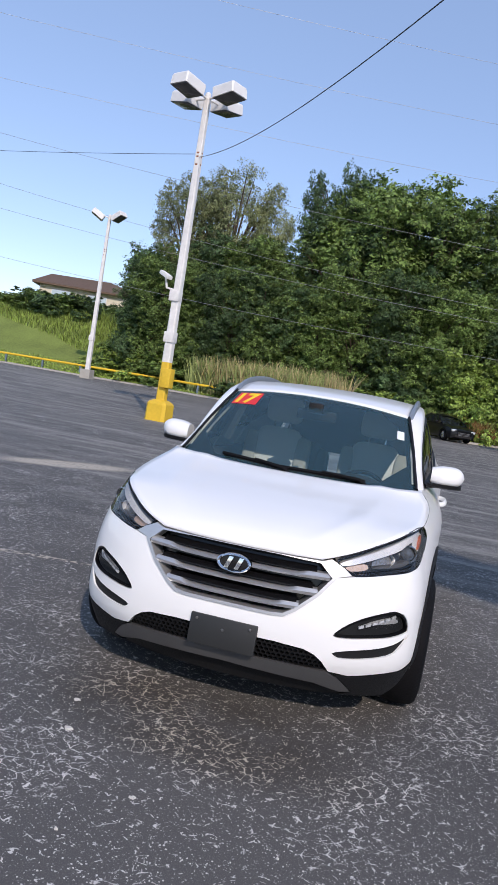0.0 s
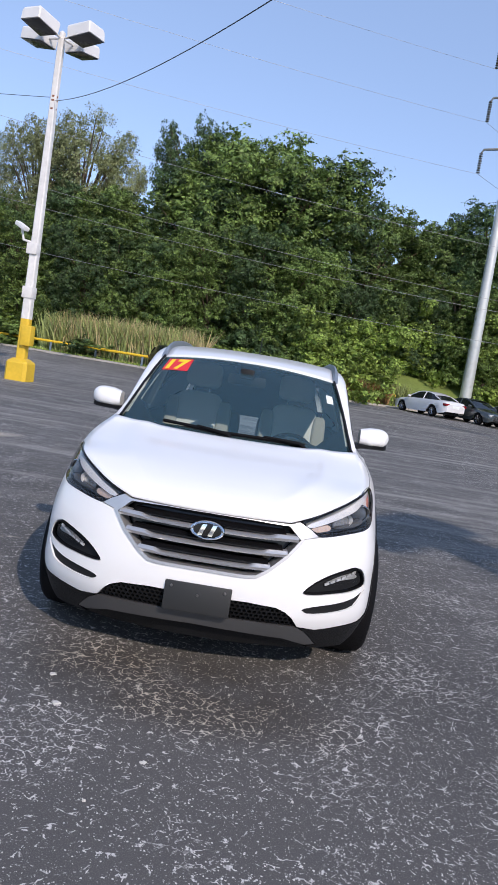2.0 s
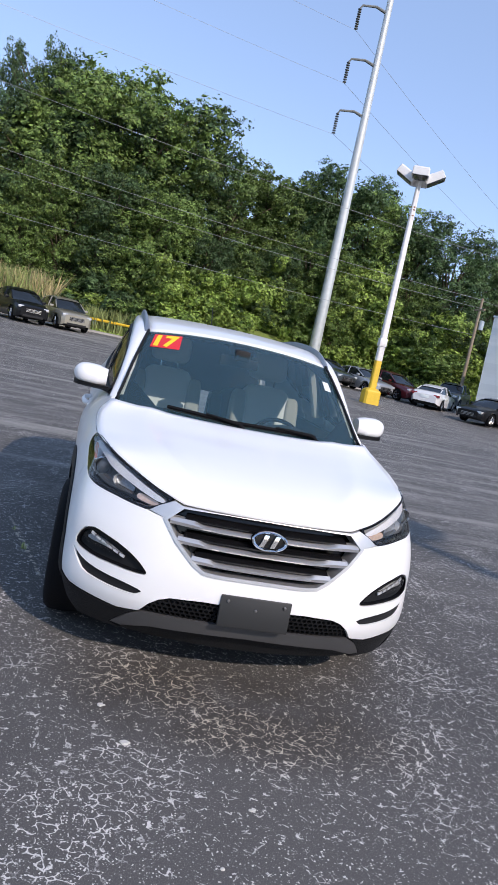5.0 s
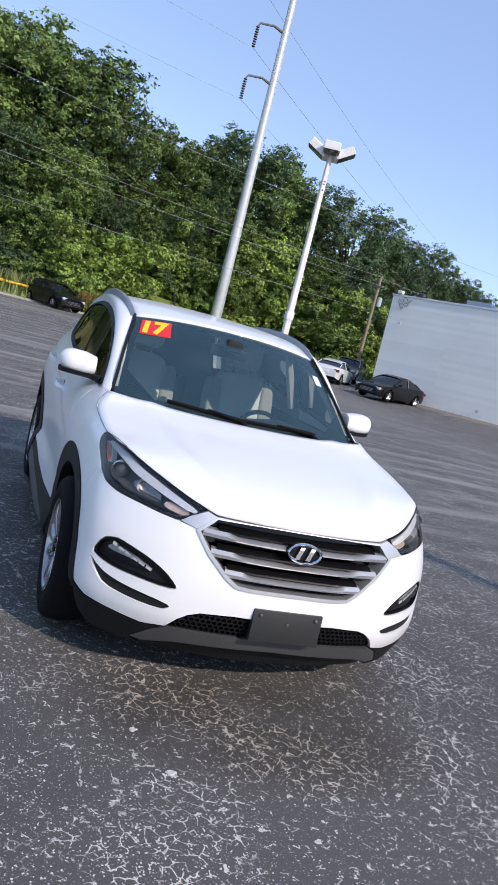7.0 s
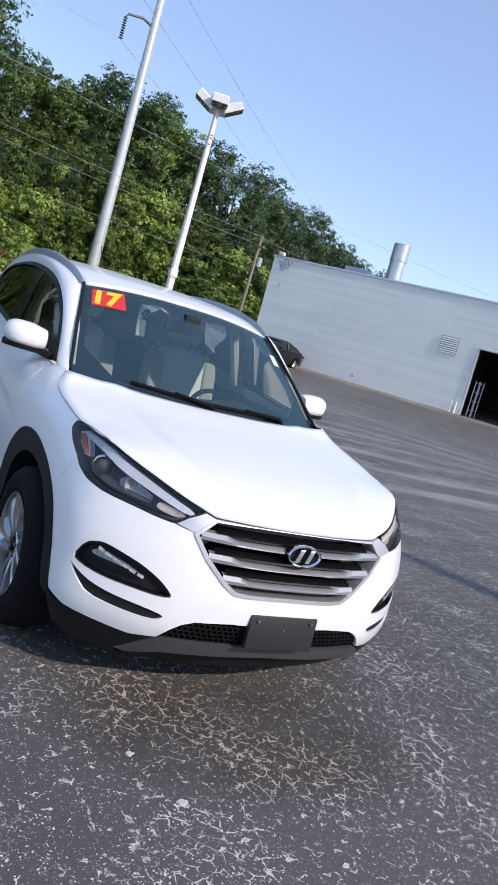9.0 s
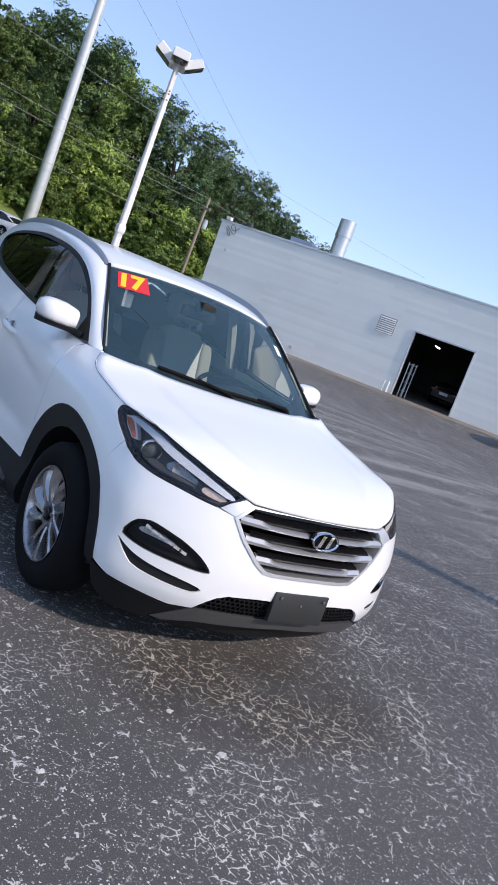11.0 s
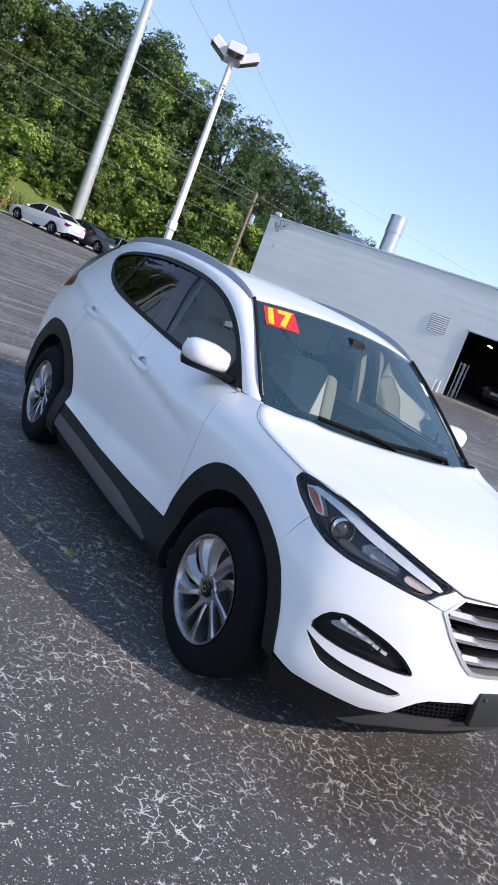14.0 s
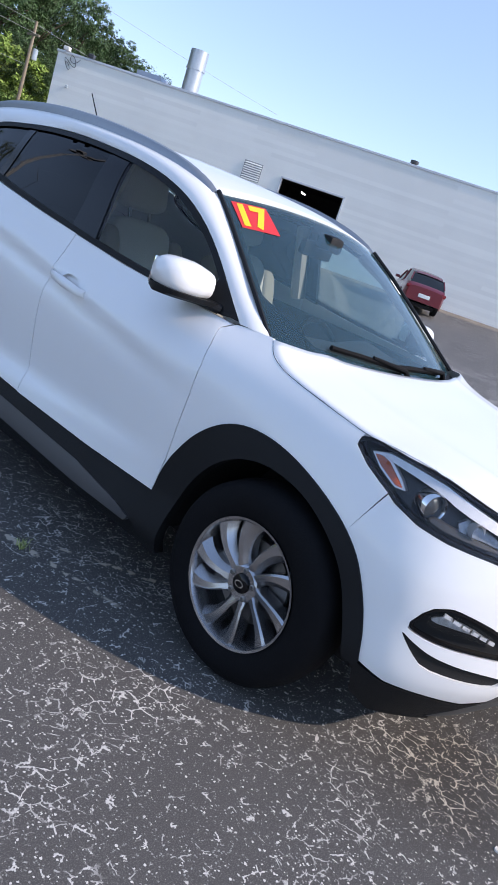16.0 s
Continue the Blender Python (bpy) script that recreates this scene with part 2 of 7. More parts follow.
    older = blot(-0.12, 0.02, -45, 0.72, 0.36)
    for spot in ((-0.62, -0.75, 10, 0.55, 0.4), (1.1, 0.5, 20, 0.5, 0.35), (-0.55, -0.35, -30, 0.4, 0.16)):
        older = times(older, blot(*spot), "MAXIMUM")
    worn_by = times(times(mid.outputs["Fac"], -0.045, "ADD"), times(older, 0.22), "ADD")
    worn = span(worn_by, 0.47, 0.6)
    uneven = times(times(broken.outputs["Fac"], -0.5, "ADD"), 0.075)
    lines = times(span(times(web.outputs["Distance"], uneven, "SUBTRACT"), 0.036, 0.014), span(broken.outputs["Fac"], 0.455, 0.51))
    stray = times(span(broken.outputs["Fac"], 0.57, 0.62), 0.9)
    lines = times(lines, times(worn, stray, "MAXIMUM"))
    coarse = times(span(big.outputs["Distance"], 0.012, 0.006), span(broken.outputs["Fac"], 0.52, 0.57))
    cracks = times(lines, times(coarse, 0.6), "MAXIMUM")
    # flakes knocked out of the seal coat, thicker in the worn patches
    dist, pick, size = cell(78, ragged)
    some = times(pick, times(span(worn_by, 0.28, 0.6), 0.2), "ADD")
    flakes = times(span(some, 0.94, 0.96), span(times(dist, times(size, 0.24), "SUBTRACT"), 0.14, 0.05))
    dist, pick, size = cell(105, ragged)
    some = times(pick, times(span(worn_by, 0.3, 0.66), 0.2), "ADD")
    crumbs = times(span(some, 0.9, 0.93), span(times(dist, times(size, 0.3), "SUBTRACT"), 0.16, 0.06))
    pale = times(cracks, times(flakes, crumbs, "MAXIMUM"), "MAXIMUM")
    base = blend(times(pale, 0.95), base, blend(dripped, (0.72, 0.69, 0.64), (0.58, 0.51, 0.4)))
    # faded sweeps along the lanes, away from the near ground
    lane = n.new("ShaderNodeMapping")
    lane.inputs["Rotation"].default_value = (0, 0, radians(32))
    lane.inputs["Scale"].default_value = (0.13, 1.7, 1)
    ln.new(co.outputs["Object"], lane.inputs["Vector"])
    sweep = tex("ShaderNodeTexNoise", 1.0, 7, lane.outputs[0], 0.72)
    near_wall = span(place.outputs[0], 19.0, 11.0)
    away = times(times(span(place.outputs[1], 1.0, 7.0), near_wall), span(sweep.outputs["Fac"], 0.47, 0.65))
    base = blend(times(away, 0.8), base, (0.34, 0.325, 0.29))
    # sandy stain beside the lane
    for px, py, turn, long, wide_by in ((-4.25, 6.85, 43, 1.3, 0.42), (-2.1, 1.95, 12, 0.8, 0.05), (-1.12, 1.88, -74, 0.75, 0.022), (-0.75, 1.5, -50, 0.5, 0.018)):
        rough_edge = times(span(blot(px, py, turn, long, wide_by), 0.0, 0.5), span(broken.outputs["Fac"], *((0.34, 0.5) if wide_by > 0.1 else (0.47, 0.56))))
        base = blend(rough_edge, base, (0.5, 0.44, 0.35))
    ln.new(base, p.inputs["Base Color"])
    ln.new(span(grain.outputs["Fac"], 0.3, 0.7, 0.62, 0.9), p.inputs["Roughness"])
    height = times(times(grain.outputs["Fac"], 0.5), times(pale, 0.1), "ADD")
    b = n.new("ShaderNodeBump")
    b.inputs["Strength"].default_value, b.inputs["Distance"].default_value = 0.7, 0.006
    ln.new(height, b.inputs["Height"])
    ln.new(b.outputs["Normal"], p.inputs["Normal"])
    return m


ASPHALT = asphalt()
# ---- building helpers ----
def mesh_ob(name, verts, faces, material, parent=None, label="", smooth=True, crease=38):
    me = bpy.data.meshes.new(name)
    me.from_pydata([tuple(v) for v in verts], [], faces)
    me.materials.append(material)
    if smooth:
        me.polygons.foreach_set("use_smooth", [True] * len(me.polygons))
        me.set_sharp_from_angle(angle=radians(crease))
    ob = new(name, me)
    return under(ob, parent, label)


def under(ob, parent, label=""):
    if parent is not None:
        ob.parent = parent
        m = parent.matrix_basis.copy()
        up = parent.parent
        while up is not None:
            m = up.matrix_basis @ parent_offset(parent) @ m
            parent, up = up, up.parent
        ob.matrix_parent_inverse = m.inverted()
    return tagged(ob, label) if label else ob


def parent_offset(ob):
    return ob.matrix_parent_inverse


def part(name, bm, material, parent=None, label="", smooth=True, crease=38):
    """Links a bmesh as one mesh object under a thing or a part."""
    me = bpy.data.meshes.new(name)
    bmesh.ops.recalc_face_normals(bm, faces=bm.faces)
    bm.to_mesh(me)
    bm.free()
    me.materials.append(material)
    if smooth:
        me.polygons.foreach_set("use_smooth", [True] * len(me.polygons))
        me.set_sharp_from_angle(angle=radians(crease))
    return under(new(name, me), parent, label)


def thing(name, place=(0, 0, 0), turn=0.0):
    ob = new(name)
    ob.empty_display_size = 0.2
    ob.matrix_basis = pose(*place, 0, 0, turn)
    return ob


def box(bm, lo, hi, bevel=0.0, m=None):
    """Adds a box, bevelled if asked."""
    made = bmesh.ops.create_cube(bm, size=1.0)["verts"]
    c, d = [(a + b) / 2 for a, b in zip(lo, hi)], [b - a for a, b in zip(lo, hi)]
    for v in made:
        v.co = Vector([c[k] + v.co[k] * d[k] for k in range(3)])
    if bevel:
        edges = list({e for v in made for e in v.link_edges})
        got = bmesh.ops.bevel(bm, geom=edges, offset=bevel, segments=2, affect="EDGES", profile=0.6)
        made = list(set(got["verts"]) | {v for v in made if v.is_valid})
    if m is not None:
        bmesh.ops.transform(bm, matrix=m, verts=made)
    return made


def tube(bm, points, radii, sides=10, cap=True):
    """Adds a tube along points; radii: one number or one for each point."""
    pts = [Vector(p) for p in points]
    rad = [radii] * len(pts) if isinstance(radii, (int, float)) else radii
    rings, ref = [], None
    for k, p in enumerate(pts):
        way = (pts[min(k + 1, len(pts) - 1)] - pts[max(k - 1, 0)]).normalized()
        if ref is None:
            ref = Vector((1, 0, 0)) if abs(way.x) < 0.8 else Vector((0, 1, 0))
        a = (ref - way * ref.dot(way)).normalized()
        ref, b = a, way.cross(a)
        rings.append([bm.verts.new(p + rad[k] * (math.cos(t) * a + math.sin(t) * b)) for t in (2 * math.pi * i / sides for i in range(sides))])
    for r0, r1 in zip(rings, rings[1:]):
        for i in range(sides):
            bm.faces.new((r0[i], r0[(i + 1) % sides], r1[(i + 1) % sides], r1[i]))
    if cap:
        bm.faces.new(rings[0][::-1])
        bm.faces.new(rings[-1])


def lathe(bm, profile, axis="x", centre=(0, 0, 0), steps=48, closed=True):
    """Turns a profile of (along, radius) about an axis."""
    c, rings = Vector(centre), []
    for k in range(steps):
        t = 2 * math.pi * k / steps
        ring = []
        for along, r in profile:
            a, b = r * math.cos(t), r * math.sin(t)
            ring.append(bm.verts.new(c + (Vector((along, a, b)) if axis == "x" else Vector((a, b, along)))))
        rings.append(ring)
    n = len(profile)
    for k in range(steps):
        r0, r1 = rings[k], rings[(k + 1) % steps]
        for i in range(n if closed else n - 1):
            bm.faces.new((r0[i], r0[(i + 1) % n], r1[(i + 1) % n], r1[i]))


def inside(p, loop):
    x, y, hit = p[0], p[1], False
    for (x0, y0), (x1, y1) in zip(loop, loop[1:] + loop[:1]):
        if (y0 > y) != (y1 > y) and x < (x1 - x0) * (y - y0) / (y1 - y0) + x0:
            hit = not hit
    return hit


def rounded(loop, rounds=2, keep=0.25):
    """Cuts the corners of a closed loop."""
    for _ in range(rounds):
        out = []
        for (x0, y0), (x1, y1) in zip(loop, loop[1:] + loop[:1]):
            out += [(x0 + (x1 - x0) * keep, y0 + (y1 - y0) * keep), (x1 + (x0 - x1) * keep, y1 + (y0 - y1) * keep)]
        loop = out
    return loop


def along(points, step, closed=False):
    """A polyline with points at about even steps, its corners kept."""
    out = []
    pts = list(points) + ([points[0]] if closed else [])
    for p, q in zip(pts, pts[1:]):
        n = max(1, round(math.dist(p, q) / step))
        out += [tuple(a + (b - a) * k / n for a, b in zip(p, q)) for k in range(n)]
    return out if closed else out + [tuple(pts[-1])]


def shrunk(loop, d):
    """A closed loop moved inwards by about d."""
    n, area = len(loop), sum(a[0] * b[1] - b[0] * a[1] for a, b in zip(loop, loop[1:] + loop[:1]))
    sign, out = (1 if area > 0 else -1), []
    for k, (x, y) in enumerate(loop):
        (xa, ya), (xb, yb) = loop[k - 1], loop[(k + 1) % n]
        ta, tb = Vector((x - xa, y - ya)), Vector((xb - x, yb - y))
        na, nb = Vector((-ta.y, ta.x)).normalized(), Vector((-tb.y, tb.x)).normalized()
        m = na + nb
        m = m / max(m.length_squared / 2, 0.5)
        out.append((x + sign * d * m.x, y + sign * d * m.y))
    return out


def panel(name, outline, surface, material, parent=None, holes=(), step=0.03, depth=0.012, label="", lift=0.0, crease=40):
    """A skin panel: the outline, less the holes, laid on surface(a, b, lift), with its rims turned inwards by depth."""
    from mathutils.geometry import delaunay_2d_cdt
    loops = [along(loop, step, True) for loop in (outline, *holes)]
    pts, edges = [], []
    for loop in loops:
        k = len(pts)
        pts += loop
        edges += [(k + i, k + (i + 1) % len(loop)) for i in range(len(loop))]
    rim = np.array(pts)
    xs, ys = rim[:, 0], rim[:, 1]
    for a in np.arange(xs.min() + step / 2, xs.max(), step):
        for b in np.arange(ys.min() + step / 2, ys.max(), step):
            if np.min((xs - a) ** 2 + (ys - b) ** 2) > (0.55 * step) ** 2 and inside((a, b), loops[0]) and not any(inside((a, b), h) for h in loops[1:]):
                pts.append((a, b))
    vs, _, fs, _, _, _ = delaunay_2d_cdt([Vector(p) for p in pts], edges, [], 0, 1e-6)
    faces = []
    for f in fs:
        mid = sum((vs[i] for i in f), Vector((0, 0))) / len(f)
        if inside(mid, loops[0]) and not any(inside(mid, h) for h in loops[1:]):
            faces.append(list(f))
    places = [surface(v.x, v.y, lift) for v in vs]
    mid = vs[faces[0][0]]
    out = surface(mid.x, mid.y, lift + 0.01) - surface(mid.x, mid.y, lift)
    f0 = faces[0]
    nrm = (places[f0[1]] - places[f0[0]]).cross(places[f0[2]] - places[f0[0]])
    if nrm.dot(surface(*(sum((vs[i] for i in f0), Vector((0, 0))) / 3), lift + 0.01) - surface(*(sum((vs[i] for i in f0), Vector((0, 0))) / 3), lift)) < 0:
        faces = [f[::-1] for f in faces]
    if depth:
        count = {}
        for f in faces:
            for a, b in zip(f, f[1:] + f[:1]):
                count[(a, b)] = 1
        border = [(a, b) for a, b in count if (b, a) not in count]
        low = {}
        for a, b in border:
            for i in (a, b):
                if i not in low:
                    low[i] = len(places)
                    places.append(surface(vs[i].x, vs[i].y, lift - depth))
        faces += [[b, a, low[a], low[b]] for a, b in border]
    return mesh_ob(name, places, faces, material, parent, label, True, crease)


def grid(name, place, nu, nv, material, parent=None, label="", crease=40, flip=False):
    """A patch of place(u, v) over the unit square."""
    verts = [place(i / nu, j / nv) for j in range(nv + 1) for i in range(nu + 1)]
    w = nu + 1
    faces = [[j * w + i, j * w + i + 1, (j + 1) * w + i + 1, (j + 1) * w + i] for j in range(nv) for i in range(nu)]
    return mesh_ob(name, verts, [f[::-1] for f in faces] if flip else faces, material, parent, label, True, crease)


def curve_at(points, t):
    """A smooth curve through points, t from 0 to 1 over its length."""
    p = np.array(points, float)
    run = np.r_[0, np.cumsum(np.linalg.norm(np.diff(p, axis=0), axis=1))]
    return Vector([cubic(run, p[:, k], t * run[-1]) for k in range(p.shape[1])])
# ---- car body surface: plan curve, inward offsets, and the map (s, z) -> place ----
PLAN = [(-0.2, 0.09), (0, 0.085), (0.2, 0.09), (0.35, 0.112), (0.485, 0.147), (0.6, 0.203), (0.7, 0.277), (0.77, 0.347), (0.807, 0.398),
        (0.84, 0.475), (0.864, 0.6), (0.885, 0.82), (0.9, 1.1), (0.912, 1.5), (0.92, 2.1), (0.92, 2.8), (0.912, 3.5), (0.89, 3.95),
        (0.84, 4.25), (0.72, 4.4), (0.5, 4.47), (0.25, 4.495), (0, 4.5), (-0.2, 4.5)]
LEVELS = (0.18, 0.28, 0.36, 0.45, 0.52, 0.6, 0.7, 0.78, 0.86, 0.94, 1.02, 1.09, 1.2, 1.3, 1.4, 1.5, 1.58)
# offsets towards the inside by level, at stations named by the plan place they stand at
STATIONS = [
    ((0, 0.085), (0.12, 0.06, 0.025, 0.0, 0.0, 0.008, 0.022, 0.035, 0.08, 0.16, 0.3, 0.42, 0.6, 0.75, 0.9, 1.0, 1.1)),
    ((0.45, 0.137), (0.12, 0.05, 0.01, 0.0, 0.0, 0.008, 0.022, 0.038, 0.07, 0.14, 0.25, 0.35, 0.5, 0.6, 0.7, 0.8, 0.9)),
    ((0.79, 0.375), (0.08, 0.03, 0.0, -0.004, 0.0, 0.003, 0.02, 0.045, 0.08, 0.125, 0.19, 0.26, 0.4, 0.5, 0.6, 0.7, 0.8)),
    ((0.888, 0.85), (0.04, 0.02, 0.012, 0.01, 0.01, 0.01, 0.012, 0.02, 0.035, 0.062, 0.115, 0.18, 0.26, 0.33, 0.4, 0.46, 0.5)),
    ((0.911, 1.45), (0.06, 0.005, 0.016, 0.032, 0.028, 0.02, 0.014, 0.012, 0.013, 0.026, 0.075, 0.146, 0.19, 0.235, 0.275, 0.325, 0.375)),
    ((0.92, 2.35), (0.06, 0.005, 0.014, 0.038, 0.046, 0.042, 0.033, 0.028, 0.03, 0.042, 0.066, 0.093, 0.125, 0.152, 0.18, 0.228, 0.31)),
    ((0.918, 3.05), (0.06, 0.01, 0.016, 0.034, 0.04, 0.036, 0.028, 0.022, 0.02, 0.022, 0.034, 0.06, 0.108, 0.148, 0.185, 0.235, 0.315)),
    ((0.909, 3.6), (0.05, 0.02, 0.016, 0.014, 0.012, 0.01, 0.008, 0.004, 0.002, 0.006, 0.02, 0.048, 0.11, 0.17, 0.215, 0.275, 0.35)),
    ((0.84, 4.25), (0.1, 0.03, 0.01, 0.0, 0.0, 0.0, 0.005, 0.012, 0.025, 0.045, 0.07, 0.1, 0.17, 0.24, 0.31, 0.38, 0.45)),
    ((0, 4.5), (0.12, 0.03, 0.0, 0.0, 0.0, 0.005, 0.015, 0.03, 0.05, 0.075, 0.11, 0.15, 0.25, 0.35, 0.45, 0.55, 0.62)),
]


def cubic(xs, ys, x):
    """A smooth curve through the given values, with slopes that do not overshoot."""
    i = int(np.clip(np.searchsorted(xs, x) - 1, 0, len(xs) - 2))
    h = xs[i + 1] - xs[i]

    def slope(k):
        if k == 0 or k == len(xs) - 1:
            j = min(k, len(xs) - 2)
            return (ys[j + 1] - ys[j]) / (xs[j + 1] - xs[j])
        a, b = xs[k] - xs[k - 1], xs[k + 1] - xs[k]
        return ((ys[k] - ys[k - 1]) / a * b + (ys[k + 1] - ys[k]) / b * a) / (a + b)

    u = min(max((x - xs[i]) / h, -0.5), 1.5)
    return ys[i] * (2 * u**3 - 3 * u**2 + 1) + h * slope(i) * (u**3 - 2 * u**2 + u) + ys[i + 1] * (3 * u**2 - 2 * u**3) + h * slope(i + 1) * (u**3 - u**2)


def dense_plan():
    keys = np.array(PLAN, float)
    run = np.r_[0, np.cumsum(np.hypot(*np.diff(keys, axis=0).T))]
    fine = np.arange(0, run[-1], 0.004)
    xs = np.array([cubic(run, keys[:, 0], r) for r in fine])
    ys = np.array([cubic(run, keys[:, 1], r) for r in fine])
    s = np.r_[0, np.cumsum(np.hypot(np.diff(xs), np.diff(ys)))]
    s -= np.interp(0.0, xs[:200], s[:200])
    nx, ny = np.gradient(ys, s), -np.gradient(xs, s)
    for _ in range(12):
        nx[1:-1], ny[1:-1] = (nx[:-2] + 2 * nx[1:-1] + nx[2:]) / 4, (ny[:-2] + 2 * ny[1:-1] + ny[2:]) / 4
    return s, xs, ys, nx, ny


PS, PX, PY, PNX, PNY = dense_plan()


def s_at(x, y):
    """The run along the plan curve of its point nearest to (x, y)."""
    return float(PS[np.argmin((PX - x) ** 2 + (PY - y) ** 2)])


def s_y(y):
    """The run on the flank at a length y."""
    return s_at(np.interp(y, PY[PX > 0.8], PX[PX > 0.8]), y)


STATION_S = np.array([s_at(*place) for place, _ in STATIONS])
STATION_S[-1] = float(np.interp(0.0, -PX[-400:], PS[-400:]))
FINE_Z = np.arange(0.1, 1.66, 0.005)
STATION_D = np.array([[cubic(LEVELS, d, min(max(z, 0.12), 1.62)) for z in FINE_Z] for _, d in STATIONS])
FINE_S = np.arange(PS[0], PS[-1], 0.01)
OFFSET = np.array([[cubic(STATION_S, STATION_D[:, k], abs(s)) for k in range(len(FINE_Z))] for s in FINE_S])


def flank_crease(s, z, y):
    """The ridge that runs through the door handles, and the hollow under it; the rising line over the sill."""
    if y < 1.3 or y > 4.2:
        return 0.0
    fade = min(1, (y - 1.3) / 0.5) * min(1, (4.2 - y) / 0.4)
    ridge = 0.925 + 0.125 * (y - 2.0)
    low = 0.562 - 0.04 * (y - 1.53)
    a = z - ridge
    b = z - low
    return fade * (0.011 * math.exp(-((a + 0.045) / 0.04) ** 2) - 0.009 * math.exp(-(a / 0.024) ** 2) - 0.026 * min(1, max(0, -b / 0.06)))


def body(s, z, lift=0.0):
    """The place on the car's skin at the run s (0 in the middle of the nose, plus on the driver's side) and the height z; lift: metres outwards."""
    side, s = (-1 if s < 0 else 1), abs(s)
    k = (s - PS[0]) / (PS[-1] - PS[0]) * 1.0
    x, y = np.interp(s, PS, PX), np.interp(s, PS, PY)
    nx, ny = np.interp(s, PS, PNX), np.interp(s, PS, PNY)
    n = math.hypot(nx, ny) + 1e-9
    i = min(max((s - FINE_S[0]) / 0.01, 0), len(FINE_S) - 1.001)
    j = min(max((z - FINE_Z[0]) / 0.005, 0), len(FINE_Z) - 1.001)
    a, b, u, v = int(i), int(j), i - int(i), j - int(j)
    d = (OFFSET[a, b] * (1 - u) + OFFSET[a + 1, b] * u) * (1 - v) + (OFFSET[a, b + 1] * (1 - u) + OFFSET[a + 1, b + 1] * u) * v
    d += flank_crease(s, z, y) - lift
    return Vector((side * (x - nx / n * d), y - ny / n * d, z))
# ---- the white sport utility car ----
car = tagged(thing("sport_utility_car", (0, 2.25, 0)), "white compact sport utility car with black wheel arches, parked on asphalt", "car")


def both(points):
    """A half outline given from the middle outwards and back, made whole across the middle."""
    return points + [(-s, z) for s, z in reversed(points)]


def flip(points, side):
    return [(side * s, z) for s, z in points]


ARCH_F = [(0.976, 0.36), (1.0, 0.455), (1.048, 0.56), (1.113, 0.65), (1.17, 0.697), (1.246, 0.74), (1.33, 0.777), (1.4, 0.801), (1.475, 0.819),
          (1.545, 0.827), (1.606, 0.826), (1.665, 0.815), (1.715, 0.795), (1.77, 0.758), (1.82, 0.71), (1.877, 0.63), (1.915, 0.56), (1.935, 0.49), (1.945, 0.417)]
def smooth_run(points, n):
    return [tuple(curve_at(points, k / n)) for k in range(n + 1)]


ARCH_F = smooth_run(ARCH_F, 54)
ARCH_CUT = min(range(len(ARCH_F)), key=lambda k: math.dist(ARCH_F[k], (1.17, 0.697)))
HEAD_TOP = [(0.438, 0.822), (0.51, 0.842), (0.6, 0.868), (0.7, 0.893), (0.8, 0.916), (0.92, 0.938), (1.05, 0.951), (1.16, 0.958), (1.235, 0.961)]
HEAD_LOW = [(1.272, 0.95), (1.268, 0.93), (1.21, 0.894), (1.14, 0.861), (1.075, 0.83), (0.985, 0.804), (0.87, 0.789), (0.73, 0.779), (0.62, 0.768), (0.545, 0.763)]
HEADLAMP = HEAD_TOP + HEAD_LOW
GRILLE = [(0.0, 0.548), (0.2, 0.549), (0.252, 0.554), (0.299, 0.583), (0.387, 0.662), (0.452, 0.742), (0.388, 0.802), (0.2, 0.809), (0.0, 0.81)]
HOOD_EDGE = [(0.392, 0.813), (0.44, 0.829), (0.51, 0.848), (0.6, 0.873), (0.7, 0.898), (0.8, 0.921), (0.92, 0.943), (1.05, 0.956), (1.16, 0.963),
             (1.265, 0.97), (1.36, 0.984), (1.45, 0.998), (1.56, 1.015), (1.65, 1.034), (1.72, 1.062), (1.757, 1.092)]
FOG = [(0.9, 0.525), (0.856, 0.598), (0.8, 0.617), (0.772, 0.619), (0.7, 0.606), (0.625, 0.587), (0.56, 0.558), (0.52, 0.532), (0.484, 0.498), (0.5, 0.487), (0.56, 0.486), (0.654, 0.492), (0.759, 0.495), (0.85, 0.508)]
FOG_TRIM = [(0.9, 0.508), (0.864, 0.489), (0.816, 0.470), (0.78, 0.46), (0.712, 0.448), (0.572, 0.434), (0.492, 0.418), (0.51, 0.402), (0.54, 0.392), (0.678, 0.4), (0.8, 0.415), (0.845, 0.448), (0.89, 0.492)]
WHITE_LOW = [(0.976, 0.357), (0.888, 0.331), (0.739, 0.32), (0.603, 0.307), (0.5, 0.322), (0.455, 0.37), (0.419, 0.396), (0.37, 0.414), (0.231, 0.425), (0.0, 0.43)]
DLO_TOP = [(1.915, 1.09), (2.02, 1.165), (2.141, 1.26), (2.26, 1.343), (2.43, 1.43), (2.6, 1.479), (2.796, 1.508), (3.05, 1.524), (3.39, 1.527), (3.724, 1.499), (3.97, 1.463), (4.1, 1.42)]
DLO_LOW = [(4.085, 1.36), (3.95, 1.293), (3.785, 1.243), (3.56, 1.204), (3.172, 1.164), (2.835, 1.133), (2.571, 1.11), (2.25, 1.094)]
DLO = DLO_TOP + DLO_LOW

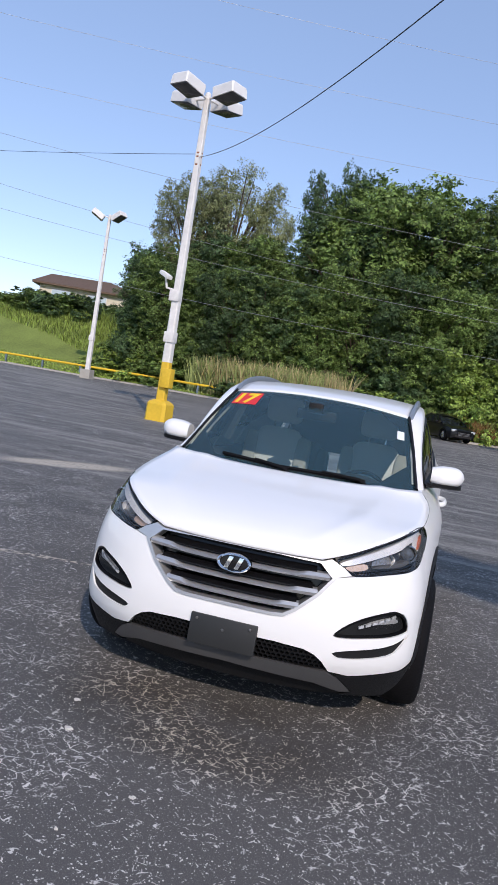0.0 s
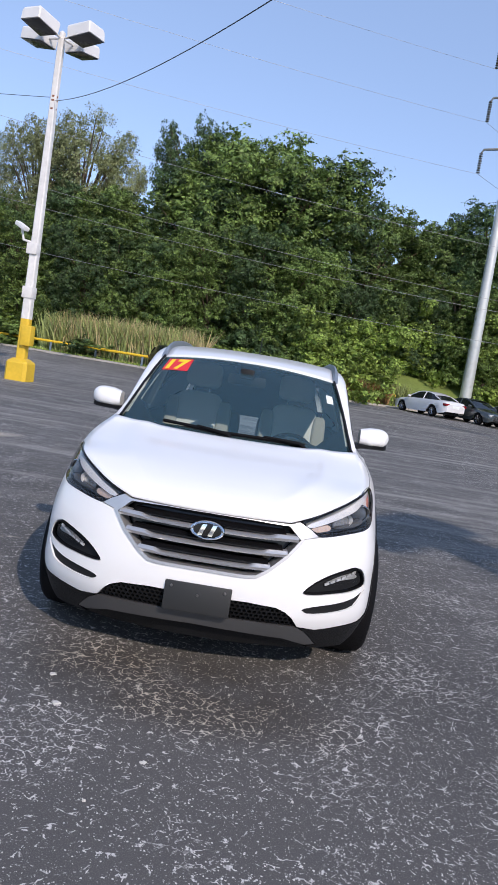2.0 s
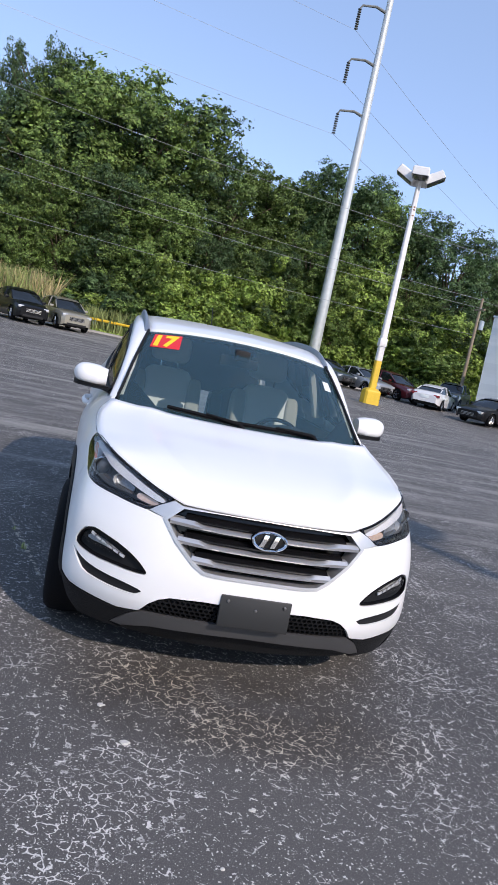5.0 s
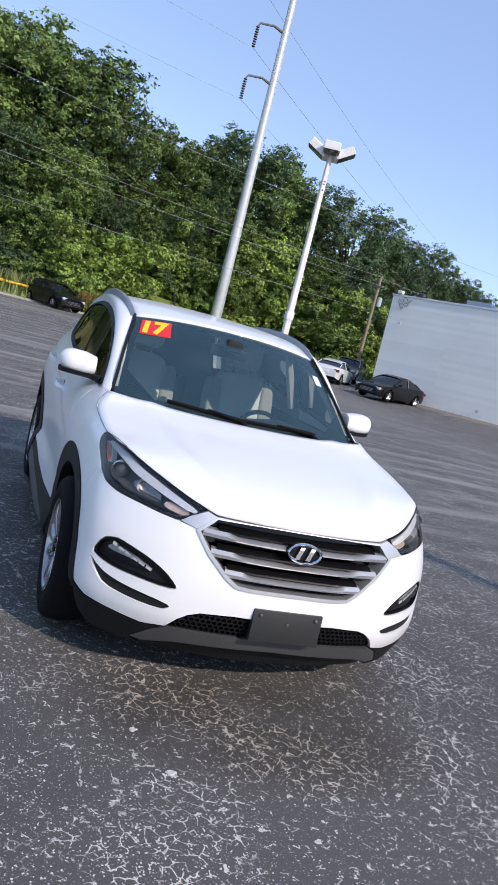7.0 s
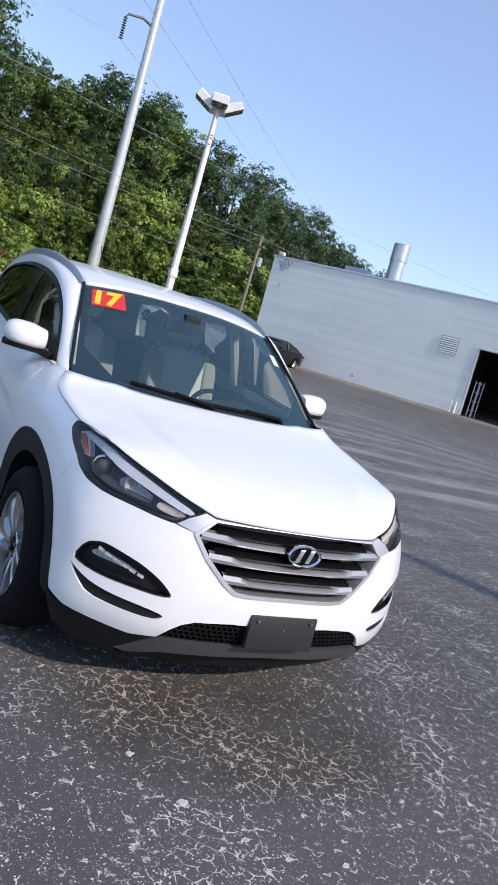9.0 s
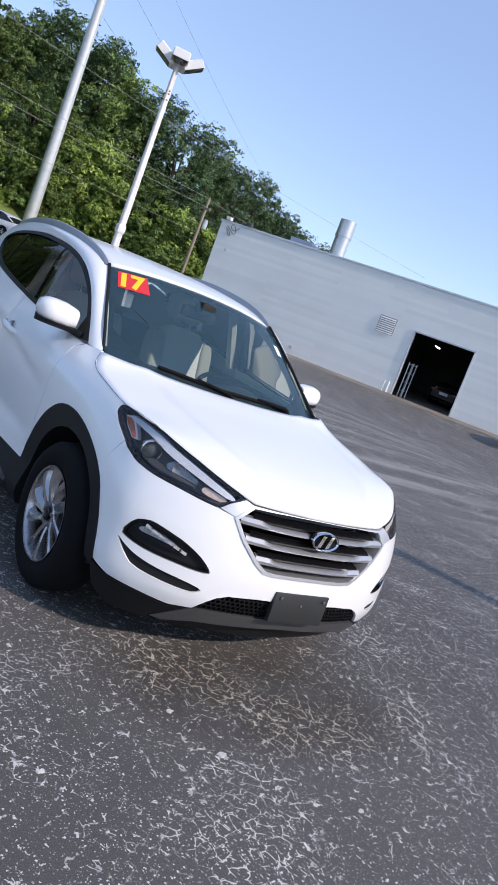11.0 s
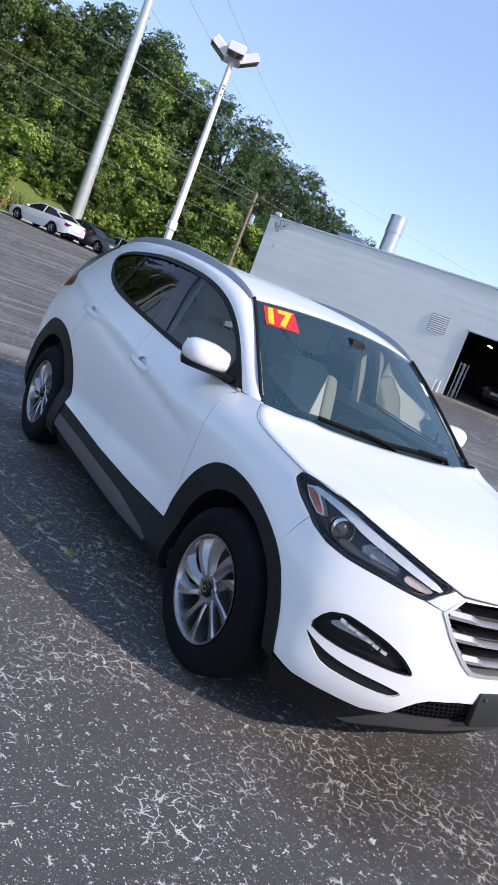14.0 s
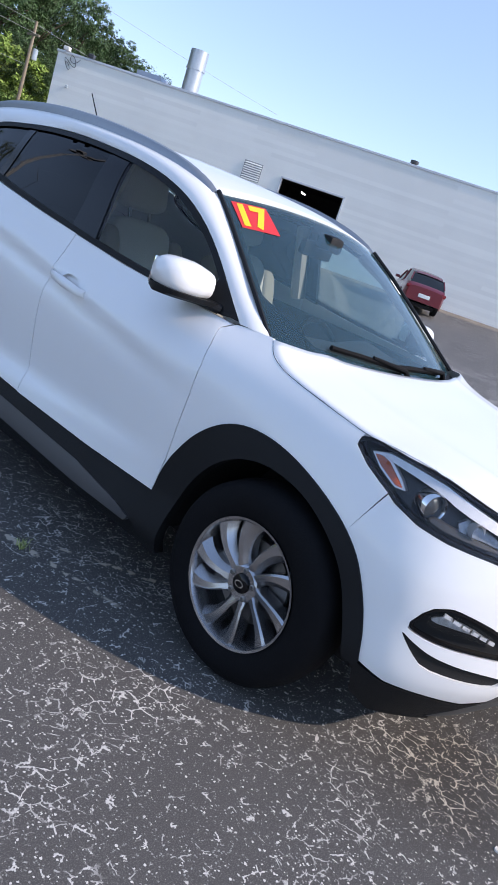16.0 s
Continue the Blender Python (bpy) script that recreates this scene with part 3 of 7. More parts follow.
# front bumper skin, with openings for the fog lamps and their trims
edge = GRILLE[1:6] + [(0.545, 0.757)] + [(s, z - 0.005) for s, z in HEAD_LOW[::-1][1:6]] + [(1.078, 0.824), (1.108, 0.842)] + ARCH_F[ARCH_CUT::-1] + WHITE_LOW[1:-1]
fascia = edge + [(-s, z) for s, z in reversed(edge)]
panel("front_bumper", fascia, body, WHITE, car, [rounded(f, 1) for f in (FOG, flip(FOG, -1), FOG_TRIM, flip(FOG_TRIM, -1))], 0.026, 0.02)
panel("bumper_lower", both([(0.0, 0.43)] + WHITE_LOW[-2::-1] + [(0.98, 0.33), (0.97, 0.26), (0.93, 0.2), (0.6, 0.17), (0.0, 0.165)]), lambda s, z, l: body(s, z, l - 0.035), BLACK_PLASTIC, car, (), 0.04, 0.02, "black grained lower bumper")

# silver lip under the lower grille, and the black corners
panel("skid_lip", both([(0.0, 0.325), (0.25, 0.325), (0.49, 0.32), (0.55, 0.292), (0.66, 0.212), (0.6, 0.208), (0.45, 0.245), (0.2, 0.258), (0.0, 0.262)]), body, GREY_PLASTIC, car, (), 0.03, 0.03, "grey plastic skid lip", 0.004)
for side in (-1, 1):
    panel("bumper_corner", flip([(0.52, 0.315), (0.603, 0.3), (0.739, 0.314), (0.888, 0.325), (0.985, 0.352), (0.985, 0.31), (0.97, 0.235), (0.88, 0.185), (0.62, 0.19), (0.67, 0.21), (0.56, 0.288)], side), body, BLACK_PLASTIC, car, (), 0.03, 0.03, "black plastic corner cladding", 0.003)

# lower grille: honeycomb
mesh_out = both([(0.0, 0.428), (0.231, 0.423), (0.37, 0.412), (0.42, 0.394), (0.456, 0.368), (0.505, 0.325), (0.25, 0.322), (0.0, 0.322)])
panel("lower_grille_back", mesh_out, body, DARK, car, (), 0.05, 0.0, "", -0.045)
bm = bmesh.new()
R = 0.0135
for row in range(-1, 10):
    for col in range(-26, 27):
        cs, cz = col * R * 1.78 + (R * 0.89 if row % 2 else 0), 0.318 + row * R * 1.42
        if not inside((cs, cz), mesh_out) or abs(cs) < 0.15:
            continue
        ring = [[], [], []]
        for k in range(6):
            a = radians(60 * k + 30)
            for n, (r, l) in enumerate(((1.04, 0.0), (0.8, 0.0), (0.74, -0.03))):
                ring[n].append(bm.verts.new(body(cs + 1.03 * R * r * math.cos(a), cz + 0.86 * R * r * math.sin(a), l - 0.012)))
        for k in range(6):
            for n in (0, 1):
                bm.faces.new((ring[n][k], ring[n][(k + 1) % 6], ring[n + 1][(k + 1) % 6], ring[n + 1][k]))
tagged(part("honeycomb_grille", bm, BLACK_PLASTIC, car, "black honeycomb lower grille", False), "", "", "", "stuff")

# upper grille: dark back, silver frame, three broad bars
g_full = [(s, z) for s, z in GRILLE[1:-1]]
g_full = g_full + [(-s, z) for s, z in reversed(g_full)]
grille = panel("grille_back", g_full, body, GLOSS_BLACK, car, (), 0.04, 0.0, "gloss black grille back", -0.085)
panel("grille_frame", [(s, min(z, 0.807)) for s, z in shrunk(g_full, -0.011)], body, SATIN, car, [shrunk(g_full, 0.004)], 0.02, 0.08, "satin silver grille frame", 0.006)
for side in (-1, 1):
    panel("grille_wing", flip([(0.452, 0.744), (0.392, 0.806), (0.436, 0.82), (0.5, 0.79), (0.54, 0.762)], side), body, SATIN, car, (), 0.02, 0.02, "satin silver wedge beside the headlamp", 0.003)


def grille_half(z):
    """The grille's half width at a height."""
    return float(np.interp(z, [0.55, 0.583, 0.662, 0.742, 0.81], [0.24, 0.299, 0.387, 0.452, 0.385])) - 0.008


for z0 in (0.745, 0.671, 0.6):
    bm = bmesh.new()
    rings = []
    for k in range(61):
        u = k / 30 - 1
        w = grille_half(z0 + 0.004)
        s = u * w
        tall = 0.0075 + 0.0065 * min(1, max(0, (abs(u) - 0.66) / 0.09))
        drop = -0.004 * (1 - u * u)
        low = z0 - 0.017 + drop
        rings.append([bm.verts.new(body(s, low + dz, l)) for dz, l in ((0, -0.03), (0, 0.0), (tall, 0.007), (tall * 2, -0.006), (tall * 2 + 0.004, -0.03))])
    for r0, r1 in zip(rings, rings[1:]):
        for i in range(4):
            bm.faces.new((r0[i], r1[i], r1[i + 1], r0[i + 1]))
    part("grille_bar", bm, SATIN, car, "satin silver grille bar", True, 30)
    bm = bmesh.new()
    rings = []
    for k in range(41):
        s = (k / 20 - 1) * grille_half(z0 + 0.025) * 0.9
        rings.append([bm.verts.new(body(s, z0 + dz, l)) for dz, l in ((0.004, -0.012), (0.012, -0.008), (0.022, -0.02), (0.03, -0.045))])
    for r0, r1 in zip(rings, rings[1:]):
        for i in range(3):
            bm.faces.new((r0[i], r1[i], r1[i + 1], r0[i + 1]))
    part("grille_slat", bm, GLOSS_BLACK, car, "gloss black slat over a grille bar")

# emblem: a chrome oval ring round a slanted chrome shape
def on_nose(a, b, lift=0.0):
    return body(a, 0.733 + b, lift + 0.028)


bm = bmesh.new()
rings = []
for k in range(64):
    t = 2 * math.pi * k / 64
    c, s = math.cos(t), math.sin(t)
    rings.append([bm.verts.new(on_nose(c * (0.078 + d), s * (0.042 + d * 0.8), l)) for d, l in ((0.0, -0.02), (0.001, 0.002), (-0.005, 0.008), (-0.012, 0.002), (-0.013, -0.02))])
for k in range(64):
    for i in range(4):
        bm.faces.new((rings[k][i], rings[k][i + 1], rings[(k + 1) % 64][i + 1], rings[(k + 1) % 64][i]))
emblem = part("emblem", bm, CHROME, car, "chrome oval emblem")
for a in (-0.024, 0.024):
    panel("emblem_bar", [(a - 0.02, -0.026), (a + 0.0, -0.026), (a + 0.02, 0.026), (a + 0.0, 0.026)], on_nose, CHROME, emblem, (), 0.008, 0.012, "", 0.004)
panel("emblem_back", rounded([(-0.08, -0.03), (0.08, -0.03), (0.08, 0.03), (-0.08, 0.03)], 2), on_nose, GLOSS_BLACK, emblem, (), 0.02, 0.01, "", -0.012)

# blank number plate holder
bm = bmesh.new()
box(bm, (-0.157, 0.072, 0.338), (0.157, 0.098, 0.476), 0.006)
bmesh.ops.rotate(bm, verts=bm.verts, cent=(0, 0.09, 0.41), matrix=Matrix.Rotation(radians(-4), 3, "X"))
plate = part("plate_holder", bm, PLATE_GREY, car, "blank dark grey number plate holder")
for x, z in ((-0.125, 0.455), (0.125, 0.455), (0, 0.425), (0.0, 0.36)):
    bm = bmesh.new()
    lathe(bm, [(0.0, 0.0005), (0.0, 0.0075), (0.004, 0.006), (0.005, 0.0005)], "z", (0, 0, 0), 12, False)
    bmesh.ops.transform(bm, matrix=pose(x, 0.0735 - (z - 0.41) * 0.07, z, 90, 0, 0), verts=bm.verts)
    part("screw", bm, STEEL, plate)

# headlamps and fog lamps
for side in (-1, 1):
    lamp = panel("headlamp", rounded(flip(HEADLAMP, side), 1), body, LENS, car, (), 0.03, 0.004, "clear headlamp with black inside", 0.001)
    lamp.visible_shadow = False
    panel("headlamp_seal", rounded(flip(shrunk(HEADLAMP, -0.006), side), 1), body, GLOSS_BLACK, lamp, [rounded(flip(shrunk(HEADLAMP, 0.006), side), 1)], 0.02, 0.02, "", -0.002)
    panel("lamp_housing", rounded(flip(HEADLAMP, side), 1), body, LAMP_BLACK, lamp, (), 0.04, 0.0, "black lamp housing", -0.055)
    rim = [(0.47, 0.806), (0.6, 0.846), (0.75, 0.884), (0.92, 0.922), (1.08, 0.938), (1.19, 0.945), (1.17, 0.927), (1.05, 0.912), (0.95, 0.898), (0.85, 0.873), (0.72, 0.846), (0.6, 0.818), (0.5, 0.793)]
    panel("light_guide", rounded(flip(rim, side), 1), body, REFLECTOR, lamp, (), 0.025, 0.03, "silver strip along the headlamp", -0.014)
    panel("lamp_brow", rounded(flip([(0.66, 0.79), (0.88, 0.803), (0.97, 0.818), (0.94, 0.83), (0.86, 0.82), (0.7, 0.803)], side), 1), body, GREY_PLASTIC, lamp, (), 0.025, 0.03, "", -0.03)
    tri = [(1.155, 0.927), (1.19, 0.937), (1.225, 0.928), (1.18, 0.895), (1.11, 0.862), (1.075, 0.865), (1.1, 0.89)]
    panel("reflector_frame", flip(tri, side), body, REFLECTOR, lamp, (), 0.02, 0.02, "", -0.022)
    panel("side_reflector", flip(shrunk(tri, 0.008), side), body, AMBER, lamp, (), 0.02, 0.01, "amber side reflector", -0.016)
    c = body(side * 0.978, 0.854, -0.04)
    bm = bmesh.new()
    lathe(bm, [(0.03, 0.01), (0.03, 0.05), (-0.022, 0.052), (-0.03, 0.047), (-0.024, 0.042), (-0.012, 0.041)], "x", (0, 0, 0), 40, False)
    aim = pose(*c, 0, 0, 90 + side * 22) @ Matrix.Diagonal((0.9, 0.88, 0.88, 1))
    bmesh.ops.transform(bm, matrix=aim, verts=bm.verts)
    ring = part("projector_ring", bm, CHROME, lamp, "chrome ring round the projector lens")
    bm = bmesh.new()
    lathe(bm, [(-0.026 + 0.022 * (r / 0.041) ** 2, max(r, 0.0005)) for r in (0.041, 0.034, 0.026, 0.018, 0.009, 0)], "x", (0, 0, 0), 40, False)
    bmesh.ops.transform(bm, matrix=aim, verts=bm.verts)
    part("projector_lens", bm, mat("projector_glass", (0.1, 0.11, 0.12), 0.03, 0.2, 0.02), ring, "glass projector lens")
    for cs, cz, r in ((0.775, 0.832, 0.028),):
        c = body(side * cs, cz, -0.035)
        bm = bmesh.new()
        lathe(bm, [(-0.012, r), (0.0, r * 0.93), (0.02, r * 0.7), (0.03, r * 0.35), (0.032, 0.001)], "x", (0, 0, 0), 28, False)
        bmesh.ops.transform(bm, matrix=pose(*c, 0, 0, 90 + side * 15), verts=bm.verts)
        part("lamp_reflector", bm, REFLECTOR, lamp, "faceted silver reflector", True, 12)
    bowl = [(0.655, 0.792), (0.74, 0.8), (0.84, 0.808), (0.855, 0.84), (0.81, 0.864), (0.73, 0.848), (0.665, 0.826)]
    panel("lamp_bowl", flip(shrunk(bowl, 0.009), side), body, LAMP_SILVER, lamp, (), 0.02, 0.02, "faceted silver reflector bowl", -0.04, 8)
    turn = [(0.52, 0.772), (0.6, 0.778), (0.645, 0.79), (0.63, 0.812), (0.57, 0.802), (0.51, 0.79)]
    panel("turn_signal", rounded(flip(turn, side), 1), body, mat("turn_signal_silver", (0.78, 0.58, 0.46), 0.25, 0.4, 0.3, 60), lamp, (), 0.02, 0.01, "silver turn signal bowl", -0.03)

    fog = panel("fog_lamp", rounded(flip(FOG, side), 1), body, BLACK_PLASTIC, car, (), 0.02, 0.0, "black fog lamp bezel with silver lamps", -0.022)
    bez = shrunk(FOG, 0.004)
    panel("fog_bezel", rounded(flip(bez, side), 1), body, GLOSS_BLACK, fog, [rounded(flip(shrunk(FOG, 0.011), side), 1)], 0.02, 0.03, "", -0.003)
    bowl = [(0.85, 0.58), (0.783, 0.6), (0.691, 0.584), (0.613, 0.556), (0.6, 0.535), (0.68, 0.535), (0.748, 0.54), (0.834, 0.543)]
    panel("fog_lens", rounded(flip(bowl, side), 1), body, LENS, fog, (), 0.02, 0.0, "clear fog lamp lens", -0.006)
    panel("fog_bowl", rounded(flip(shrunk(bowl, 0.014), side), 1), body, FOG_SILVER, fog, (), 0.012, 0.006, "silver fog reflector", -0.018)
    for k in range(6):
        s0 = 0.8 - 0.034 * k
        z0 = 0.597 - 0.0094 * k
        panel("running_light", flip([(s0, z0), (s0 - 0.026, z0 - 0.007), (s0 - 0.024, z0 - 0.018), (s0 + 0.002, z0 - 0.011)], side), body, FOG_SILVER, fog, (), 0.012, 0.006, "", -0.006)
    panel("bumper_trim", rounded(flip(FOG_TRIM, side), 1), body, BLACK_PLASTIC, car, (), 0.02, 0.01, "black trim strip in the bumper", -0.01)

    # fender, doors, rear quarter
    seam = [(1.924, 0.62), (1.916, 0.74), (1.911, 0.85), (1.914, 0.93), (1.935, 1.0), (1.965, 1.055), (1.925, 1.084)]
    fender = ARCH_F[ARCH_CUT:-6] + [(1.936, 0.49), (1.93, 0.56)] + seam[:] + [(1.86, 1.093), (1.763, 1.094)] + [(s, z - 0.004) for s, z in HOOD_EDGE[-2:8:-1]] + [(1.272, 0.953), (1.27, 0.93), (1.212, 0.891), (1.142, 0.858), (1.112, 0.845)]
    panel("fender", flip(fender, side), body, WHITE, car, (), 0.028, 0.012)
    belt = [(s, z - 0.002) for s, z in DLO_LOW]
    front_door = [(1.95, 0.425)] + [(1.942, 0.49), (1.934, 0.56)] + [(s + 0.004, z) for s, z in seam[:-1]] + [(1.94, 1.08)] + belt[:3:-1] + [(2.9, 1.138), (2.92, 0.9), (2.9, 0.6), (2.87, 0.425), (2.4, 0.423)]
    cup = lambda s0, z0: rounded(flip([(s0 - 0.062, z0 - 0.026), (s0 + 0.058, z0 - 0.022), (s0 + 0.062, z0 + 0.034), (s0 - 0.058, z0 + 0.03)], side), 2)
    door = panel("front_door", flip(front_door, side), body, WHITE, car, [cup(2.765, 0.954)], 0.03, 0.014)
    rear_door = [(2.874, 0.427), (2.904, 0.6), (2.924, 0.9), (2.904, 1.139), (3.172, 1.162), (3.56, 1.2), (3.66, 1.216), (3.76, 1.0), (3.82, 0.84), (3.83, 0.75), (3.76, 0.69), (3.68, 0.6), (3.62, 0.5), (3.58, 0.448), (3.2, 0.437)]
    door_r = panel("rear_door", flip(rear_door, side), body, WHITE, car, [cup(3.695, 1.037)], 0.03, 0.014)
    quarter = [(3.665, 1.217), (3.765, 1.0), (3.825, 0.838), (3.835, 0.755), (3.95, 0.79), (4.11, 0.81), (4.28, 0.8), (4.43, 0.74), (4.56, 0.64), (4.64, 0.5), (4.67, 0.4), (5.1, 0.4), (5.5, 0.4),
               (5.5, 1.05), (4.95, 1.06), (4.72, 1.2), (4.5, 1.4), (4.3, 1.46), (4.1, 1.42), (4.085, 1.358), (3.95, 1.29), (3.785, 1.24)]
    panel("rear_quarter", flip(quarter, side), body, WHITE, car, (), 0.035, 0.014)
    panel("tail_lamp", rounded(flip([(4.42, 1.1), (4.55, 1.15), (4.68, 1.185), (4.95, 1.17), (5.1, 1.1), (4.9, 1.04), (4.7, 1.04), (4.52, 1.07)], side), 1), body, RED_LENS, car, (), 0.03, 0.02, "dark red tail lamp", 0.006)
    panel("rear_bumper_cladding", flip([(4.66, 0.45), (5.5, 0.45), (5.5, 0.2), (4.6, 0.2)], side), body, BLACK_PLASTIC, car, (), 0.05, 0.02, "black plastic rear cladding", 0.004)

    # arch flares and sill
    inner = [(1.03, 0.345), (1.037, 0.37), (1.078, 0.477), (1.147, 0.592), (1.248, 0.674), (1.364, 0.727), (1.45, 0.742), (1.53, 0.74), (1.608, 0.717), (1.7, 0.655), (1.765, 0.57), (1.81, 0.47), (1.835, 0.36), (1.84, 0.22)]
    inner = smooth_run(inner, 50)
    panel("arch_flare", flip(ARCH_F + [(1.96, 0.36), (1.95, 0.22)] + inner[::-1] + [(0.985, 0.335)], side), body, BLACK_PLASTIC, car, (), 0.022, 0.045, "black plastic wheel arch flare", 0.006)
    r_out = [(3.56, 0.22), (3.55, 0.4), (3.56, 0.46), (3.59, 0.537), (3.655, 0.643), (3.76, 0.738), (3.85, 0.795), (3.94, 0.832), (4.06, 0.857), (4.19, 0.862), (4.31, 0.842), (4.45, 0.77), (4.58, 0.66), (4.66, 0.52), (4.7, 0.36), (4.68, 0.22)]
    r_out = smooth_run(r_out, 50)
    r_in = [(4.11 + 0.415 * math.cos(radians(a)), 0.345 + 0.415 * math.sin(radians(a))) for a in range(-18, 199, 12)]
    panel("arch_flare", flip(r_out + r_in, side), body, BLACK_PLASTIC, car, (), 0.028, 0.045, "black plastic wheel arch flare", 0.006)
    panel("sill_strip", flip([(1.947, 0.42), (2.4, 0.418), (2.87, 0.42), (3.2, 0.434), (3.6, 0.448), (3.58, 0.375), (2.9, 0.355), (2.35, 0.35), (2.05, 0.31), (1.955, 0.27)], side), body, BLACK_PLASTIC, car, (), 0.03, 0.02, "black sill strip", -0.004)
    panel("sill_insert", flip([(2.0, 0.285), (2.08, 0.31), (2.35, 0.35), (2.9, 0.366), (3.55, 0.376), (3.55, 0.3), (2.9, 0.285), (2.3, 0.268), (2.02, 0.262)], side), body, GREY_PLASTIC, car, (), 0.03, 0.03, "grey sill insert", -0.002)
    panel("sill", flip([(1.9, 0.36), (3.58, 0.37), (3.58, 0.19), (1.9, 0.19)], side), body, BLACK_PLASTIC, car, (), 0.05, 0.02, "black sill", -0.026)

    # side windows
    trim = rounded(flip(DLO, side), 1)
    panel("window_trim", trim, body, BLACK_PLASTIC, car, [rounded(flip(shrunk(DLO, 0.022), side), 1)], 0.03, 0.02, "black window surround", 0.002)
    glass_in = shrunk(DLO, 0.016)
    def cut(lo0, lo1, hi0, hi1):
        """The part of the window opening between two slanted lines, each given by its run at the sill and at the roof."""
        fine = along(glass_in, 0.02, True)
        line = lambda a, b, z: a + (b - a) * (z - 1.1) / 0.4
        return [(min(max(s, line(lo0, lo1, z)), line(hi0, hi1, z)), z) for s, z in fine]
    def tidy(loop):
        out = []
        for p in loop:
            if not out or math.dist(p, out[-1]) > 0.004:
                out.append(p)
        return out
    front = tidy(cut(1.9, 1.9, 2.785, 2.85))
    rear = tidy(cut(2.95, 2.97, 3.62, 3.6))
    quart = tidy(cut(3.67, 3.65, 4.2, 4.2))
    pane = panel("front_side_window", flip(front, side), body, SIDE_GLASS, door, (), 0.05, 0.0, "greenish front door glass", -0.008)
    pane2 = panel("rear_side_window", flip(rear, side), body, PRIVACY, door_r, (), 0.05, 0.0, "dark tinted rear door glass", -0.008)
    pane3 = panel("quarter_window", flip(quart, side), body, PRIVACY, car, (), 0.05, 0.0, "dark tinted quarter glass", -0.008)
    pane.visible_shadow = False
    panel("b_pillar", flip([(2.78, 1.12), (2.955, 1.14), (2.975, 1.51), (2.845, 1.5)], side), body, GLOSS_BLACK, car, (), 0.04, 0.02, "gloss black door pillar", -0.004)
    panel("c_pillar", flip([(3.615, 1.195), (3.675, 1.205), (3.655, 1.5), (3.595, 1.51)], side), body, GLOSS_BLACK, car, (), 0.04, 0.02, "gloss black window divider", -0.004)
    panel("mirror_sail", flip([(1.93, 1.095), (2.03, 1.165), (2.1, 1.225), (2.12, 1.1)], side), body, BLACK_PLASTIC, car, (), 0.03, 0.02, "black mirror mounting triangle", 0.0)

    # door handles
    for s0, z0, rise in ((2.77, 0.952, 0.0), (3.7, 1.035, 0.0)):
        bm = bmesh.new()
        rings = []
        for k in range(13):
            u = k / 12
            s, z = s0 + (u - 0.5) * 0.25, z0 + 0.02 * (u - 0.5) + 0.004 * math.sin(u * 3.14)
            fat = 0.5 + 0.5 * math.sin(min(max(u * 1.06, 0.03), 0.97) * math.pi) ** 0.35
            out = 0.045 * math.sin(u * math.pi) ** 0.4
            rings.append([bm.verts.new(body(side * s, z + fat * 0.02 * math.sin(a), out + 0.008 * math.cos(a) * fat)) for a in (2 * math.pi * i / 10 for i in range(10))])
        for r0, r1 in zip(rings, rings[1:]):
            for i in range(10):
                bm.faces.new((r0[i], r0[(i + 1) % 10], r1[(i + 1) % 10], r1[i]))
        bm.faces.new(rings[0]), bm.faces.new(rings[-1])
        handle = part("door_handle", bm, WHITE, door if s0 < 3 else door_r)
        panel("handle_cup", rounded(flip([(s0 - 0.075, z0 - 0.034), (s0 + 0.07, z0 - 0.03), (s0 + 0.072, z0 + 0.044), (s0 - 0.07, z0 + 0.04)], side), 2), body, WHITE, door if s0 < 3 else door_r, (), 0.02, 0.0, "", -0.019)

    # door mirror
    bm = bmesh.new()
    rings = []
    for k in range(17):
        u = k / 16
        x = 0.79 + 0.2 * u
        r = math.sin(math.pi * (0.1 + 0.9 * (1 - (1 - u) ** 1.0)) if u > 0.5 else math.pi * (0.16 + 0.68 * u)) ** 0.45
        r = max(0.02, (1 - max(0, (u - 0.45) / 0.55) ** 3.2) ** 0.6) * (0.8 + 0.2 * min(1, u / 0.3))
        ring = []
        for i in range(20):
            a = 2 * math.pi * i / 20
            ca, sa = math.cos(a), math.sin(a)
            ring.append(bm.verts.new((side * x, 1.61 + 0.03 * u + r * 0.085 * abs(ca) ** 0.8 * (1 if ca > 0 else -1), 1.166 + 0.008 * u + r * (0.066 if sa > 0 else 0.062) * abs(sa) ** 0.75 * (1 if sa > 0 else -1))))
        rings.append(ring)
    for r0, r1 in zip(rings, rings[1:]):
        for i in range(20):
            bm.faces.new((r0[i], r0[(i + 1) % 20], r1[(i + 1) % 20], r1[i]))
    bm.faces.new(rings[0]), bm.faces.new(rings[-1])
    mirror = part("door_mirror", bm, WHITE, car, "white door mirror with a black underside")
    bm = bmesh.new()
    rings = []
    for k in range(13):
        u = k / 12
        x = 0.775 + 0.205 * u
        w = 0.088 * (1 - max(0, (u - 0.5) / 0.5) ** 3) ** 0.6 + 0.004
        rings.append([bm.verts.new((side * x, 1.61 + 0.03 * u + w * cy, 1.122 + 0.006 * u + dz)) for cy, dz in ((-1, 0.0), (-0.93, -0.016), (-0.6, -0.026), (0.6, -0.026), (0.95, -0.014), (1, 0.0), (0, 0.004))])
